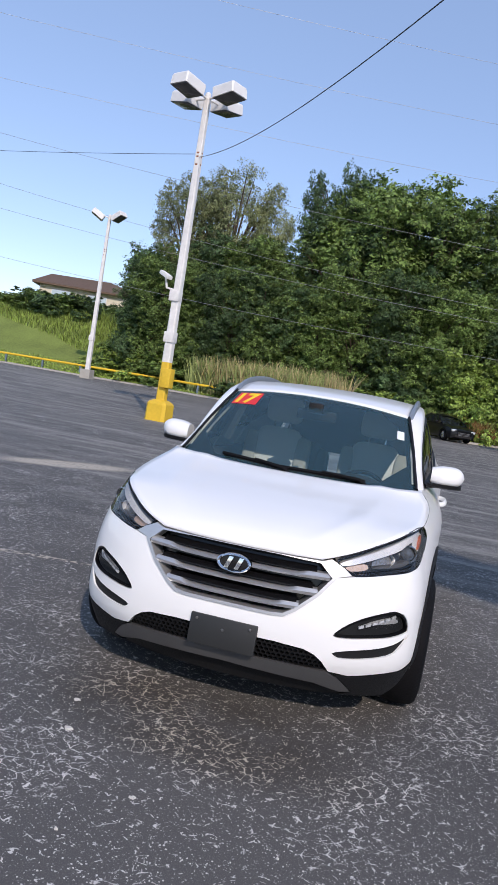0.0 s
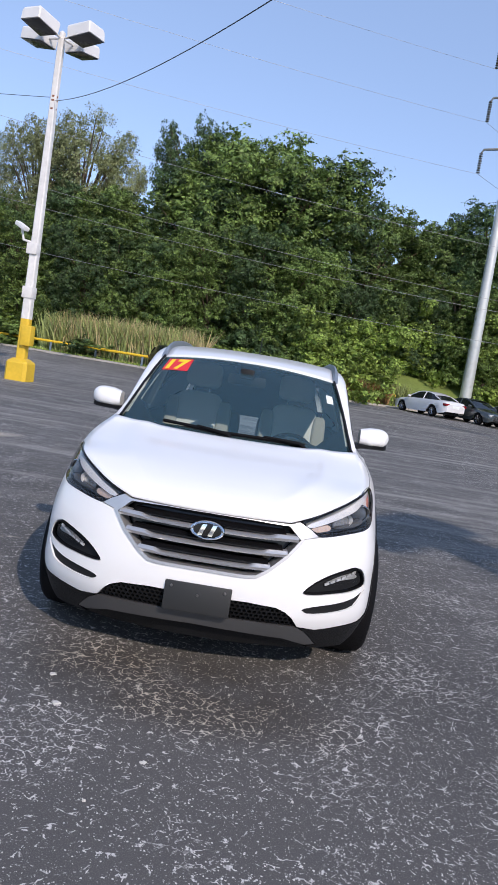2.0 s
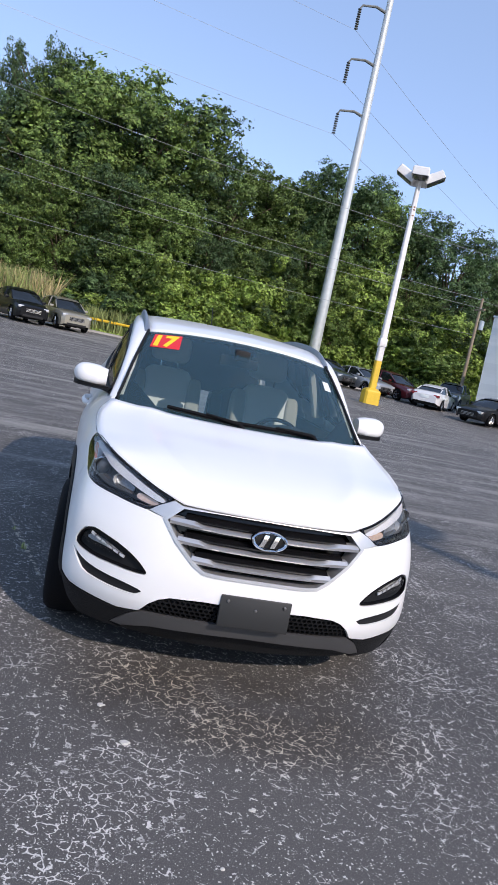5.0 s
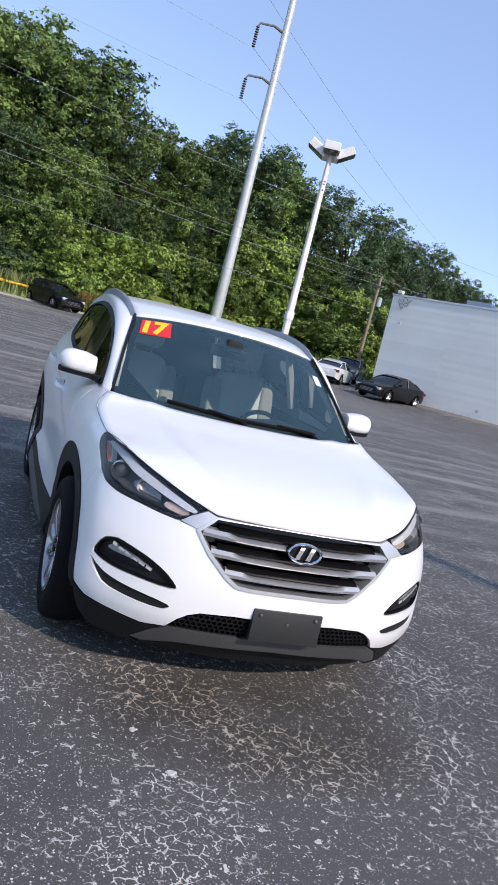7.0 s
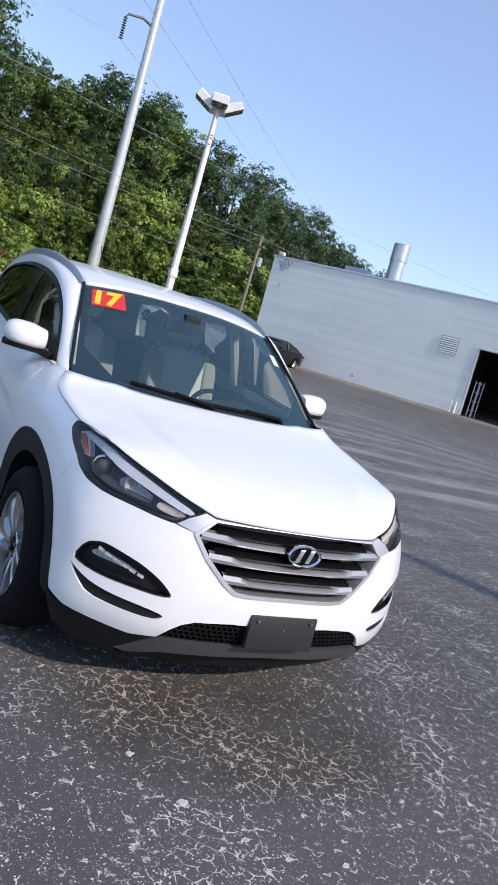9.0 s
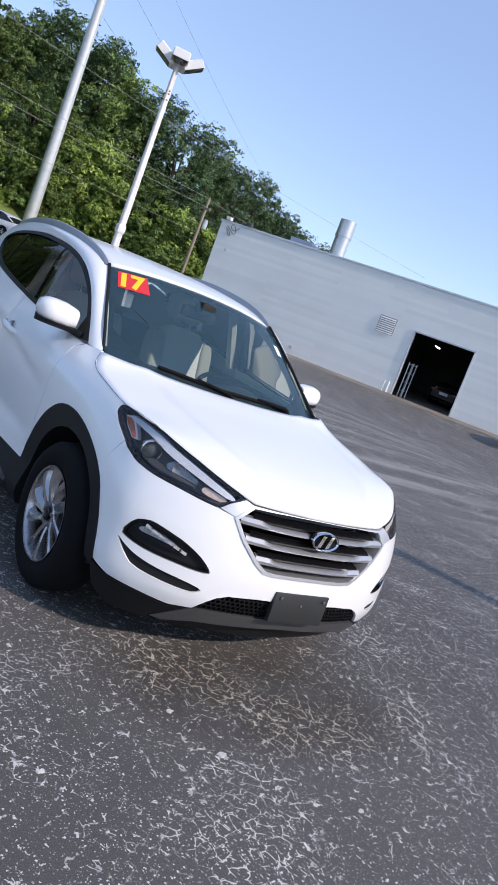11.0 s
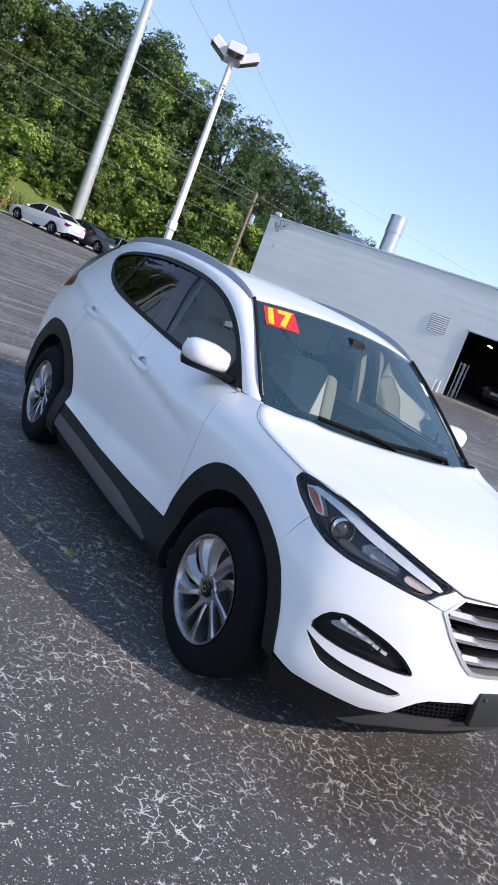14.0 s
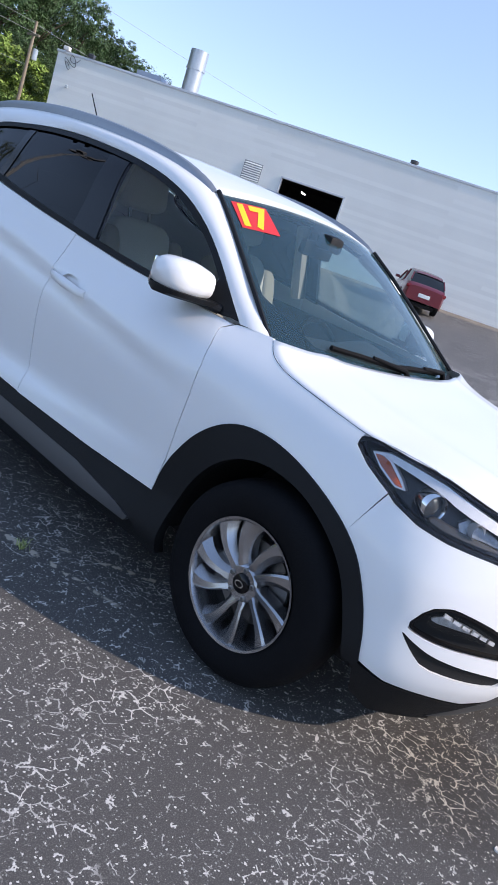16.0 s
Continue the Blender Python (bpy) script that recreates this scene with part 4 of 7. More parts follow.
    for r0, r1 in zip(rings, rings[1:]):
        for i in range(7):
            bm.faces.new((r0[i], r0[(i + 1) % 7], r1[(i + 1) % 7], r1[i]))
    bm.faces.new(rings[0]), bm.faces.new(rings[-1])
    part("mirror_base", bm, BLACK_PLASTIC, mirror, "black mirror underside")
    bm = bmesh.new()
    tube(bm, [(side * 0.745, 1.53, 1.1), (side * 0.78, 1.56, 1.108), (side * 0.83, 1.6, 1.116)], [0.04, 0.034, 0.03], 12)
    for v in bm.verts:
        v.co.z = 1.108 + (v.co.z - 1.108) * 0.5
    part("mirror_arm", bm, BLACK_PLASTIC, mirror, "black mirror arm")
    bm = bmesh.new()
    box(bm, (min(side * 0.82, side * 0.965), 1.688, 1.118), (max(side * 0.82, side * 0.965), 1.698, 1.215), 0.004)
    part("mirror_glass", bm, mat("mirror_silver", (0.85, 0.85, 0.87), 0.02, 1.0, 0.01), mirror, "mirror glass")

# bonnet: grid between the middle line and the edge
hood_edge = [tuple(body(s, z, -0.001)) for s, z in HOOD_EDGE]
HOOD_MID = [(0, 0.122, 0.812), (0, 0.135, 0.838), (0, 0.175, 0.87), (0, 0.25, 0.903), (0, 0.36, 0.935), (0, 0.5, 0.965), (0, 0.68, 0.997), (0, 0.88, 1.03), (0, 1.0, 1.055), (0, 1.1, 1.075)]


def hood(u, v, lift=0.0):
    side = 2 * u - 1
    e, m = curve_at(hood_edge, v), curve_at(HOOD_MID, v)
    a = abs(side)
    z = m.z + (e.z - m.z) * a ** 2.6
    ridge = 0.010 * math.exp(-((a - 0.62 - 0.08 * v) / 0.07) ** 2) * min(1, v * 4) * (1 - 0.3 * v)
    x = e.x * side
    return Vector((x, m.y + (e.y - m.y) * a ** 2.2, z + ridge + lift))


bonnet = grid("bonnet", hood, 40, 48, WHITE, car, "white bonnet with two soft ridges")
solid = bonnet.modifiers.new("thickness", "SOLIDIFY")
solid.thickness, solid.offset = 0.012, -1.0

for side in (-1, 1):
    bm = bmesh.new()
    run = smooth_run(HOOD_EDGE, 60)
    tube(bm, [body(side * s, z - 0.0035, 0.0) for s, z in run[4:]], 0.001, 6)
    part("shut_line", bm, DARK, bonnet, "dark gap along the bonnet's edge")

# windscreen
WS_SIDE = [(0.712, 1.298, 1.078), (0.688, 1.42, 1.17), (0.655, 1.575, 1.283), (0.618, 1.74, 1.398), (0.585, 1.885, 1.487)]
WS_MID = [(0, 1.115, 1.052), (0, 1.27, 1.175), (0, 1.44, 1.3), (0, 1.62, 1.42), (0, 1.815, 1.53)]


def screen(a, b, lift=0.0):
    """Across (-1 to 1) and up (0 to 1) the windscreen."""
    e, m = curve_at(WS_SIDE, b), curve_at(WS_MID, b)
    n = Vector((0.25 * a, -0.6, 0.75)).normalized()
    return Vector((e.x * a, m.y + (e.y - m.y) * a * a, m.z + (e.z - m.z) * abs(a) ** 2.2)) + n * lift


SQUARE = [(-1, 0), (1, 0), (1, 1), (-1, 1)]
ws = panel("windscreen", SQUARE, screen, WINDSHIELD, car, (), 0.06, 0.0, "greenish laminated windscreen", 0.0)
ws.visible_shadow = False
panel("screen_border", SQUARE, screen, GLOSS_BLACK, ws, [rounded([(-0.945, 0.07), (0, 0.035), (0.945, 0.07), (0.935, 0.955), (0, 0.965), (-0.935, 0.955)], 1)], 0.05, 0.0, "black printed border", -0.004)
panel("mirror_patch", rounded([(-0.17, 0.97), (0.17, 0.97), (0.13, 0.82), (-0.13, 0.82)], 1), screen, GLOSS_BLACK, ws, (), 0.05, 0.0, "", -0.005)
panel("paper_sticker", [(0.86, 0.62), (0.93, 0.62), (0.935, 0.74), (0.865, 0.74)], screen, PAPER, ws, (), 0.03, 0.0, "small white paper sticker", 0.002)

# year sticker with the digits 17
def on_sticker(a, b, lift=0.0):
    return screen(-0.925 + 0.285 * a, 0.745 + 0.205 * b, lift + 0.0015)


sticker = panel("year_sticker", [(0, 0), (1, 0), (1, 1), (0, 1)], on_sticker, STICKER_RED, ws, (), 0.1, 0.0, "red sticker with the yellow number 17", 0.001)
text = bpy.data.curves.new("digits", "FONT")
text.body, text.size, text.offset = "17", 1.0, 0.045
source = bpy.data.objects.new("digits_source", text)
scene.collection.objects.link(source)
flat = bpy.data.meshes.new_from_object(source.evaluated_get(bpy.context.evaluated_depsgraph_get()))
bpy.data.objects.remove(source)
bm = bmesh.new()
bm.from_mesh(flat)
bmesh.ops.triangulate(bm, faces=bm.faces)
xs, ys = [v.co.x for v in bm.verts], [v.co.y for v in bm.verts]
for v in bm.verts:
    a, b = (v.co.x - min(xs)) / (max(xs) - min(xs)), (v.co.y - min(ys)) / (max(ys) - min(ys))
    v.co = on_sticker(0.1 + 0.8 * a + 0.05 * (b - 0.5), 0.06 + 0.88 * b, 0.003)
part("sticker_number", bm, STICKER_YELLOW, sticker, "yellow digits 17", False)

# roof, its side frames, the rails
ROOF_SIDE = [(0.585, 1.885, 1.487), (0.592, 2.05, 1.53), (0.6, 2.3, 1.566), (0.6, 2.6, 1.586), (0.595, 2.95, 1.593), (0.58, 3.3, 1.58), (0.56, 3.65, 1.545), (0.53, 3.95, 1.49)]
ROOF_MID = [(0, 1.815, 1.53), (0, 1.98, 1.566), (0, 2.2, 1.592), (0, 2.5, 1.612), (0, 2.9, 1.622), (0, 3.3, 1.614), (0, 3.65, 1.59), (0, 4.0, 1.55)]


def roof(u, v):
    side = 2 * u - 1
    e, m = curve_at(ROOF_SIDE, v), curve_at(ROOF_MID, v)
    return Vector((e.x * side, m.y + (e.y - m.y) * side * side, m.z + (e.z - m.z) * abs(side) ** 2.4))


roof_ob = grid("roof", roof, 24, 30, WHITE, car)
solid = roof_ob.modifiers.new("thickness", "SOLIDIFY")
solid.thickness, solid.offset = 0.02, -1.0
FRAME_IN = [(0.735, 1.262, 1.082)] + WS_SIDE[1:] + ROOF_SIDE[1:]
for side in (-1, 1):
    outer = [tuple(body(s, z, 0.0)) for s, z in DLO_TOP]

    def frame_side(u, v):
        o, i = curve_at(outer, v), curve_at(FRAME_IN, v)
        mid = (o + i) / 2 + Vector((0.045, -0.02 * (1 - v), 0.028)) * min(1, 0.35 + v * 2)
        p = o * (1 - u) ** 2 + mid * 2 * u * (1 - u) + i * u * u
        return Vector((side * p.x, p.y, p.z))

    grid("roof_frame", frame_side, 8, 40, WHITE, car, "", 40, side < 0)
    rail = []
    bm = bmesh.new()
    rings = []
    for k in range(41):
        v = k / 40
        p = curve_at(ROOF_SIDE, v * 0.93 + 0.0)
        lift = 0.034 * math.sin(math.pi * min(1, max(0, v))) ** 0.35 if 0 < v < 1 else 0.0
        w = 0.017
        rings.append([bm.verts.new((side * (p.x + 0.012 + dx), p.y, p.z + dz)) for dx, dz in ((-w, -0.01), (-w * 0.8, lift * 0.8), (-w * 0.3, lift + 0.006), (w * 0.5, lift + 0.002), (w * 1.1, lift * 0.6 - 0.004), (w * 1.3, -0.02))])
    for r0, r1 in zip(rings, rings[1:]):
        for i in range(6):
            bm.faces.new((r0[i], r0[(i + 1) % 6], r1[(i + 1) % 6], r1[i]))
    bm.faces.new(rings[0]), bm.faces.new(rings[-1])
    part("roof_rail", bm, RAIL, car, "grey roof rail")
    bm = bmesh.new()
    tube(bm, [(side * 0.72, 1.293, 1.09), (side * 0.692, 1.42, 1.182), (side * 0.66, 1.575, 1.294), (side * 0.622, 1.74, 1.408), (side * 0.59, 1.88, 1.495)], 0.009, 6)
    part("screen_moulding", bm, BLACK_PLASTIC, car, "black windscreen moulding")
bm = bmesh.new()
tube(bm, [(0.0, 3.55, 1.59), (0.0, 3.62, 1.66), (0.0, 3.75, 1.80)], [0.006, 0.004, 0.003], 6)
part("aerial", bm, BLACK_PLASTIC, car, "thin black roof aerial")

# tailgate, closing the back
def tail(u, v):
    side = 2 * u - 1
    a = roof(u, 1.0)
    b = body(side * 5.3 if abs(side) > 0.05 else 5.5, 1.04)
    lo = Vector((side * 0.75, 4.36 - 0.0 * side, 1.02))
    return a * (1 - v) + lo * v + Vector((0, 0.06 * math.sin(v * math.pi), 0.05 * math.sin(v * math.pi)))


grid("tailgate", tail, 16, 12, WHITE, car)
grid("tailgate_lining", lambda u, v: tail(0.03 + 0.94 * u, 0.02 + 0.96 * v) + Vector((0, -0.035, -0.015)), 12, 10, DASH, car, "dark tailgate lining")
grid("rear_window", lambda u, v: tail(0.2 + 0.6 * u, 0.12 + 0.56 * v) + Vector((0, 0.012, 0.008)), 10, 8, GLOSS_BLACK, car, "black rear window")

# cowl and wipers
def cowl(u, v):
    side = 2 * u - 1
    a, b = hood(u, 1.0), screen(side, 0.03, -0.004)
    p = a * (1 - v) + b * v
    return p + Vector((0, 0, -0.022 * math.sin(math.pi * min(1, v * 1.2)) - 0.006))


grid("cowl", cowl, 24, 5, BLACK_PLASTIC, car, "black plastic cowl under the windscreen")
for x0, x1, b1 in ((-0.62, -0.02, 0.055), (-0.1, 0.6, 0.06)):
    bm = bmesh.new()
    pts = [screen(x0 + (x1 - x0) * k / 14, 0.04 + b1 * 0.2 * math.sin(math.pi * k / 14) + (0.05 if x0 < -0.3 else 0.03) * (1 - k / 14) * 0.6, 0.013) for k in range(15)]
    tube(bm, pts, 0.011, 6)
    wiper = part("wiper", bm, RUBBER, car, "black windscreen wiper")
    bm = bmesh.new()
    base = screen(x1 + 0.04, -0.01, 0.0)
    tube(bm, [base, base.lerp(pts[9], 0.3) + Vector((0, -0.01, 0.03)), pts[7] + Vector((0, -0.006, 0.012))], [0.013, 0.011, 0.007], 8)
    part("wiper_arm", bm, RUBBER, wiper)

# wheels


def make_wheel(side, y):
    xo = side * 0.905
    bm = bmesh.new()
    prof = [(-0.205, 0.225), (-0.212, 0.27), (-0.205, 0.315), (-0.18, 0.338), (-0.1, 0.346), (-0.03, 0.338), (-0.006, 0.318), (0.004, 0.28), (-0.002, 0.238), (-0.012, 0.221), (-0.03, 0.215), (-0.18, 0.215)]
    lathe(bm, [(xo + side * a, r) for a, r in prof], "x", (0, y, 0.345), 72)
    wh = part("wheel", bm, RUBBER, car, "black tyre on a silver alloy rim")
    bm = bmesh.new()
    lathe(bm, [(xo + side * a, r) for a, r in [(-0.012, 0.219), (-0.004, 0.222), (-0.006, 0.214), (-0.02, 0.207), (-0.07, 0.2), (-0.2, 0.2), (-0.2, 0.206), (-0.03, 0.212)]], "x", (0, y, 0.345), 64)
    part("rim", bm, ALLOY, wh, "silver alloy rim")
    bm = bmesh.new()
    lathe(bm, [(xo + side * a, r) for a, r in [(-0.11, 0.001), (-0.11, 0.2), (-0.115, 0.2), (-0.115, 0.001)]], "x", (0, y, 0.345), 40, False)
    part("wheel_back", bm, DARK, wh)
    bm = bmesh.new()
    lathe(bm, [(xo + side * a, r) for a, r in [(-0.085, 0.06), (-0.085, 0.145), (-0.1, 0.147), (-0.1, 0.06)]], "x", (0, y, 0.345), 48)
    part("brake_disc", bm, STEEL, wh, "grey brake disc")
    bm = bmesh.new()
    box(bm, (xo - side * 0.085 - 0.02, y + 0.07, 0.29), (xo - side * 0.085 + 0.02, y + 0.15, 0.42), 0.012)
    part("brake_caliper", bm, STEEL, wh)
    for k in range(10):
        t0 = radians(36 * k + (2.5 if k % 2 else -2.5))
        bm = bmesh.new()
        rings = []
        for i in range(9):
            u = i / 8
            r = 0.048 + 0.16 * u
            bend = 0.24 * u * u - 0.04 * u
            t = t0 - side * bend
            half = 0.0165 + 0.010 * u + 0.016 * u ** 4 + (0.006 if u < 0.15 else 0)
            depth = -0.012 - 0.016 * (1 - u) ** 2 + 0.004 * math.sin(math.pi * u)
            ca, sa = math.cos(t), math.sin(t)
            tw = 0.010 + 0.012 * u
            ring = []
            for o, d in ((-half, -0.06), (-half * 0.95, -0.006), (-half * 0.7, 0.0), (half * 0.1, -0.004), (half * 0.95, -tw - 0.012), (half, -0.06)):
                ring.append(bm.verts.new((xo + side * (depth + d), y + r * ca - o * sa, 0.345 + r * sa + o * ca)))
            rings.append(ring)
        for r0, r1 in zip(rings, rings[1:]):
            for i in range(6):
                bm.faces.new((r0[i], r0[(i + 1) % 6], r1[(i + 1) % 6], r1[i]))
        bm.faces.new(rings[0]), bm.faces.new(rings[-1])
        part("spoke", bm, ALLOY, wh, "", True, 28)
    bm = bmesh.new()
    lathe(bm, [(xo + side * a, r) for a, r in [(-0.06, 0.066), (-0.03, 0.064), (-0.024, 0.056), (-0.026, 0.034), (-0.05, 0.033)]], "x", (0, y, 0.345), 40, False)
    part("hub", bm, ALLOY, wh)
    bm = bmesh.new()
    lathe(bm, [(xo + side * a, r) for a, r in [(-0.04, 0.033), (-0.019, 0.032), (-0.016, 0.028), (-0.014, 0.0005)]], "x", (0, y, 0.345), 32, False)
    cap = part("hub_cap", bm, GLOSS_BLACK, wh, "black hub cap with a silver oval")
    bm = bmesh.new()
    for i in range(24):
        a0, a1 = 2 * math.pi * i / 24, 2 * math.pi * (i + 1) / 24
        q = [bm.verts.new((xo - side * 0.0125, y + k * 0.019 * math.cos(a), 0.345 + k * 0.012 * math.sin(a))) for a, k in ((a0, 1), (a1, 1), (a1, 0.75), (a0, 0.75))]
        bm.faces.new(q)
    part("cap_oval", bm, CHROME, wh)
    for k in range(5):
        t = radians(72 * k + 20)
        bm = bmesh.new()
        lathe(bm, [(xo + side * a, r) for a, r in [(-0.05, 0.011), (-0.02, 0.01), (-0.018, 0.006), (-0.03, 0.0005)]], "x", (0, y + 0.05 * math.cos(t), 0.345 + 0.05 * math.sin(t)), 8, False)
        part("wheel_nut", bm, STEEL, wh)
    return wh


for side in (-1, 1):
    for y in (0.92, 3.59):
        make_wheel(side, y)
        # wheel well liner
        bm = bmesh.new()
        rings = []
        for k in range(19):
            a = radians(-4 + 188 * k / 18)
            c, s = y + 0.425 * math.cos(a), 0.345 + 0.425 * math.sin(a)
            rings.append([bm.verts.new((side * x, c, s)) for x in (0.84, 0.6, 0.45)])
        mid = bm.verts.new((side * 0.45, y, 0.345))
        for r0, r1 in zip(rings, rings[1:]):
            bm.faces.new((r0[0], r1[0], r1[1], r0[1]))
            bm.faces.new((r0[1], r1[1], r1[2], r0[2]))
            bm.faces.new((r0[2], r1[2], mid))
        part("wheel_well", bm, DARK, car, "black wheel well liner")

# floor pan and engine bay blank
bm = bmesh.new()
box(bm, (-0.62, 0.32, 0.19), (0.62, 4.3, 0.3), 0.03)
part("floor_pan", bm, DARK, car, "dark underbody")
bm = bmesh.new()
box(bm, (-0.44, 0.26, 0.3), (0.44, 1.0, 0.76), 0.04)
part("engine_block", bm, DARK, car)
bm = bmesh.new()
box(bm, (-0.66, 1.33, 0.3), (0.66, 4.2, 0.36), 0.01)
part("cabin_floor", bm, DASH, car)
for side in (-1, 1):
    bm = bmesh.new()
    box(bm, (side * 0.76 - 0.03, 1.36, 0.4), (side * 0.76 + 0.03, 4.0, 1.06), 0.02)
    part("door_lining", bm, DASH, car, "dark door lining")

# dashboard, steering wheel, seats, mirror
def dash(u, v):
    x = (2 * u - 1) * 0.7
    y = 1.2 + 0.52 * v
    z = 1.04 + 0.02 * math.sin(v * 2.2) - 0.35 * max(0, v - 0.72) ** 1.2 - 0.03 * abs(2 * u - 1) ** 3
    if x > 0.15 and v > 0.45:
        z += 0.035 * math.exp(-((x - 0.36) / 0.16) ** 2) * math.sin((v - 0.45) / 0.55 * math.pi)
    return Vector((x, y + 0.08 * (2 * u - 1) ** 2, z))


grid("dashboard", dash, 24, 14, DASH, car, "black dashboard")
bm = bmesh.new()
box(bm, (-0.7, 1.45, 0.4), (0.7, 1.66, 0.96), 0.03)
part("dash_front", bm, DASH, car)
bm = bmesh.new()
n = 36
aim = pose(0.36, 1.83, 0.93, 62, 0, 0)
ringv = []
for i in range(n):
    a = 2 * math.pi * i / n
    ringv.append([bm.verts.new(aim @ Vector(((0.175 + 0.015 * math.cos(b)) * math.cos(a), (0.175 + 0.015 * math.cos(b)) * math.sin(a), 0.016 * math.sin(b)))) for b in (2 * math.pi * j / 8 for j in range(8))])
for i in range(n):
    for j in range(8):
        bm.faces.new((ringv[i][j], ringv[i][(j + 1) % 8], ringv[(i + 1) % n][(j + 1) % 8], ringv[(i + 1) % n][j]))
steer = part("steering_wheel", bm, RUBBER, car, "black steering wheel")
bm = bmesh.new()
box(bm, (-0.07, -0.06, -0.05), (0.07, 0.06, -0.005), 0.02, aim)
box(bm, (-0.18, -0.02, -0.025), (0.18, 0.02, -0.008), 0.008, aim)
box(bm, (-0.025, -0.18, -0.025), (0.025, 0.0, -0.008), 0.008, aim)
part("steering_hub", bm, DASH, steer)


def cushion(bm, lo, hi, m, puff=0.35, n=8):
    """A rounded, padded block."""
    made = bmesh.ops.create_cube(bm, size=2.0)["verts"]
    edges = list({e for v in made for e in v.link_edges})
    got = bmesh.ops.subdivide_edges(bm, edges=edges, cuts=n, use_grid_fill=True)
    verts = list({v for f in bm.faces for v in f.verts if max(abs(c) for c in v.co) < 1.0001 and not v.tag})
    c, d = Vector([(a + b) / 2 for a, b in zip(lo, hi)]), Vector([(b - a) / 2 for a, b in zip(lo, hi)])
    for v in verts:
        v.tag = True
        p = v.co.copy()
        q = Vector([abs(x) ** 1.0 for x in p])
        length = (q.x ** 5 + q.y ** 5 + q.z ** 5) ** 0.2
        p = p / max(length, 0.001) * max(q)
        v.co = m @ (c + Vector([p[k] * d[k] for k in range(3)]))


def seat(x, y, wide, back=0.62, head=True, cloth=SEAT, edge=SEAT_SIDE):
    s = part("seat", (lambda b: (cushion(b, (x - wide / 2, y - 0.28, 0.5), (x + wide / 2, y + 0.3, 0.72), Matrix.Identity(4)), b)[1])(bmesh.new()), cloth, car, "grey-beige cloth seat")
    lean = pose(x, y + 0.26, 0.66, -16, 0, 0)
    bm = bmesh.new()
    cushion(bm, (-wide / 2 + 0.07, -0.07, 0.0), (wide / 2 - 0.07, 0.08, back), lean)
    part("backrest", bm, cloth, s)
    for k in (-1, 1):
        bm = bmesh.new()
        cushion(bm, (k * (wide / 2 - 0.06) - 0.055, -0.082, 0.02), (k * (wide / 2 - 0.06) + 0.055, 0.08, back - 0.06), lean)
        part("bolster", bm, edge, s, "beige side bolster")
    if head:
        bm = bmesh.new()
        cushion(bm, (-0.14, -0.05, back + 0.05), (0.14, 0.06, back + 0.24), lean)
        part("headrest", bm, cloth, s)
        for k in (-1, 1):
            bm = bmesh.new()
            tube(bm, [lean @ Vector((k * 0.06, 0, back - 0.04)), lean @ Vector((k * 0.06, 0, back + 0.08))], 0.007, 8)
            part("headrest_post", bm, CHROME, s)
    return s


seat(-0.37, 2.13, 0.52)
seat(0.37, 2.13, 0.52)
# rear pair in the cloth darkened to stand for cabin shade
seat(-0.36, 3.02, 0.58, 0.5, False, SHADED_REAR_SEAT, SHADED_REAR_SEAT)
seat(0.36, 3.02, 0.58, 0.5, False, SHADED_REAR_SEAT, SHADED_REAR_SEAT)
bm = bmesh.new()
box(bm, (-0.13, -0.015, -0.035), (0.13, 0.02, 0.035), 0.016, pose(0.0, 1.78, 1.41, 0, 0, 8))
box(bm, (-0.05, -0.08, 0.0), (0.05, 0.01, 0.07), 0.02, pose(0.0, 1.76, 1.42, 0, 0, 0))
part("interior_mirror", bm, BLACK_PLASTIC, car, "black interior mirror")
grid("headliner", lambda u, v: roof(u, 0.03 + 0.94 * v) * 1.0 + Vector((0, 0, -0.045)), 12, 12, INNER, car, "grey roof lining")
for side in (-1, 1):
    bm = bmesh.new()
    p0, p1 = body(side * 2.9, 1.12, -0.06), body(side * 2.93, 1.5, -0.06)
    tube(bm, [p0, p0.lerp(p1, 0.5), p1], [0.045, 0.04, 0.035], 8)
    part("pillar_lining", bm, INNER, car, "pale inner pillar trim")
    bm = bmesh.new()
    tube(bm, [(side * 0.69, 1.36, 1.09), (side * 0.655, 1.57, 1.25), (side * 0.61, 1.78, 1.385), (side * 0.58, 1.93, 1.455)], [0.03, 0.028, 0.026, 0.03], 8)
    part("pillar_lining", bm, INNER, car, "pale inner pillar trim")
# ---- ground ----
def ease(u):
    u = min(max(u, 0.0), 1.0)
    return u * u * (3 - 2 * u)


def kerb_y(x):
    """The far edge of the lot: its length at a given x."""
    return float(np.interp(x, [-60, -32, -20, -9, 3, 9, 24, 60], [50, 49.5, 48.5, 45.5, 43.5, 46.5, 50.5, 70]))


def lot_z(x, y):
    r = math.hypot(x, y)
    return 0.5 * ease((r - 18) / 32) + 0.04 * min(max(x - 27, -10), 12) * ease((x - 10) / 10)


def ground_z(x, y):
    """The lot, and behind its far edge a verge that rises into a bank on the left."""
    z = lot_z(x, y)
    back = y - kerb_y(x)
    if back > 0.3:
        bank = 5.0 * ease((-x - 12) / 22) * ease((back - 1.0) / 13)
        z += bank + 0.06 * min(back, 12) * ease((back - 0.3) / 2) + 2.0 * ease((x + 2) / 12) * ease((back - 2) / 8) * ease((40 - x) / 15)
    return z


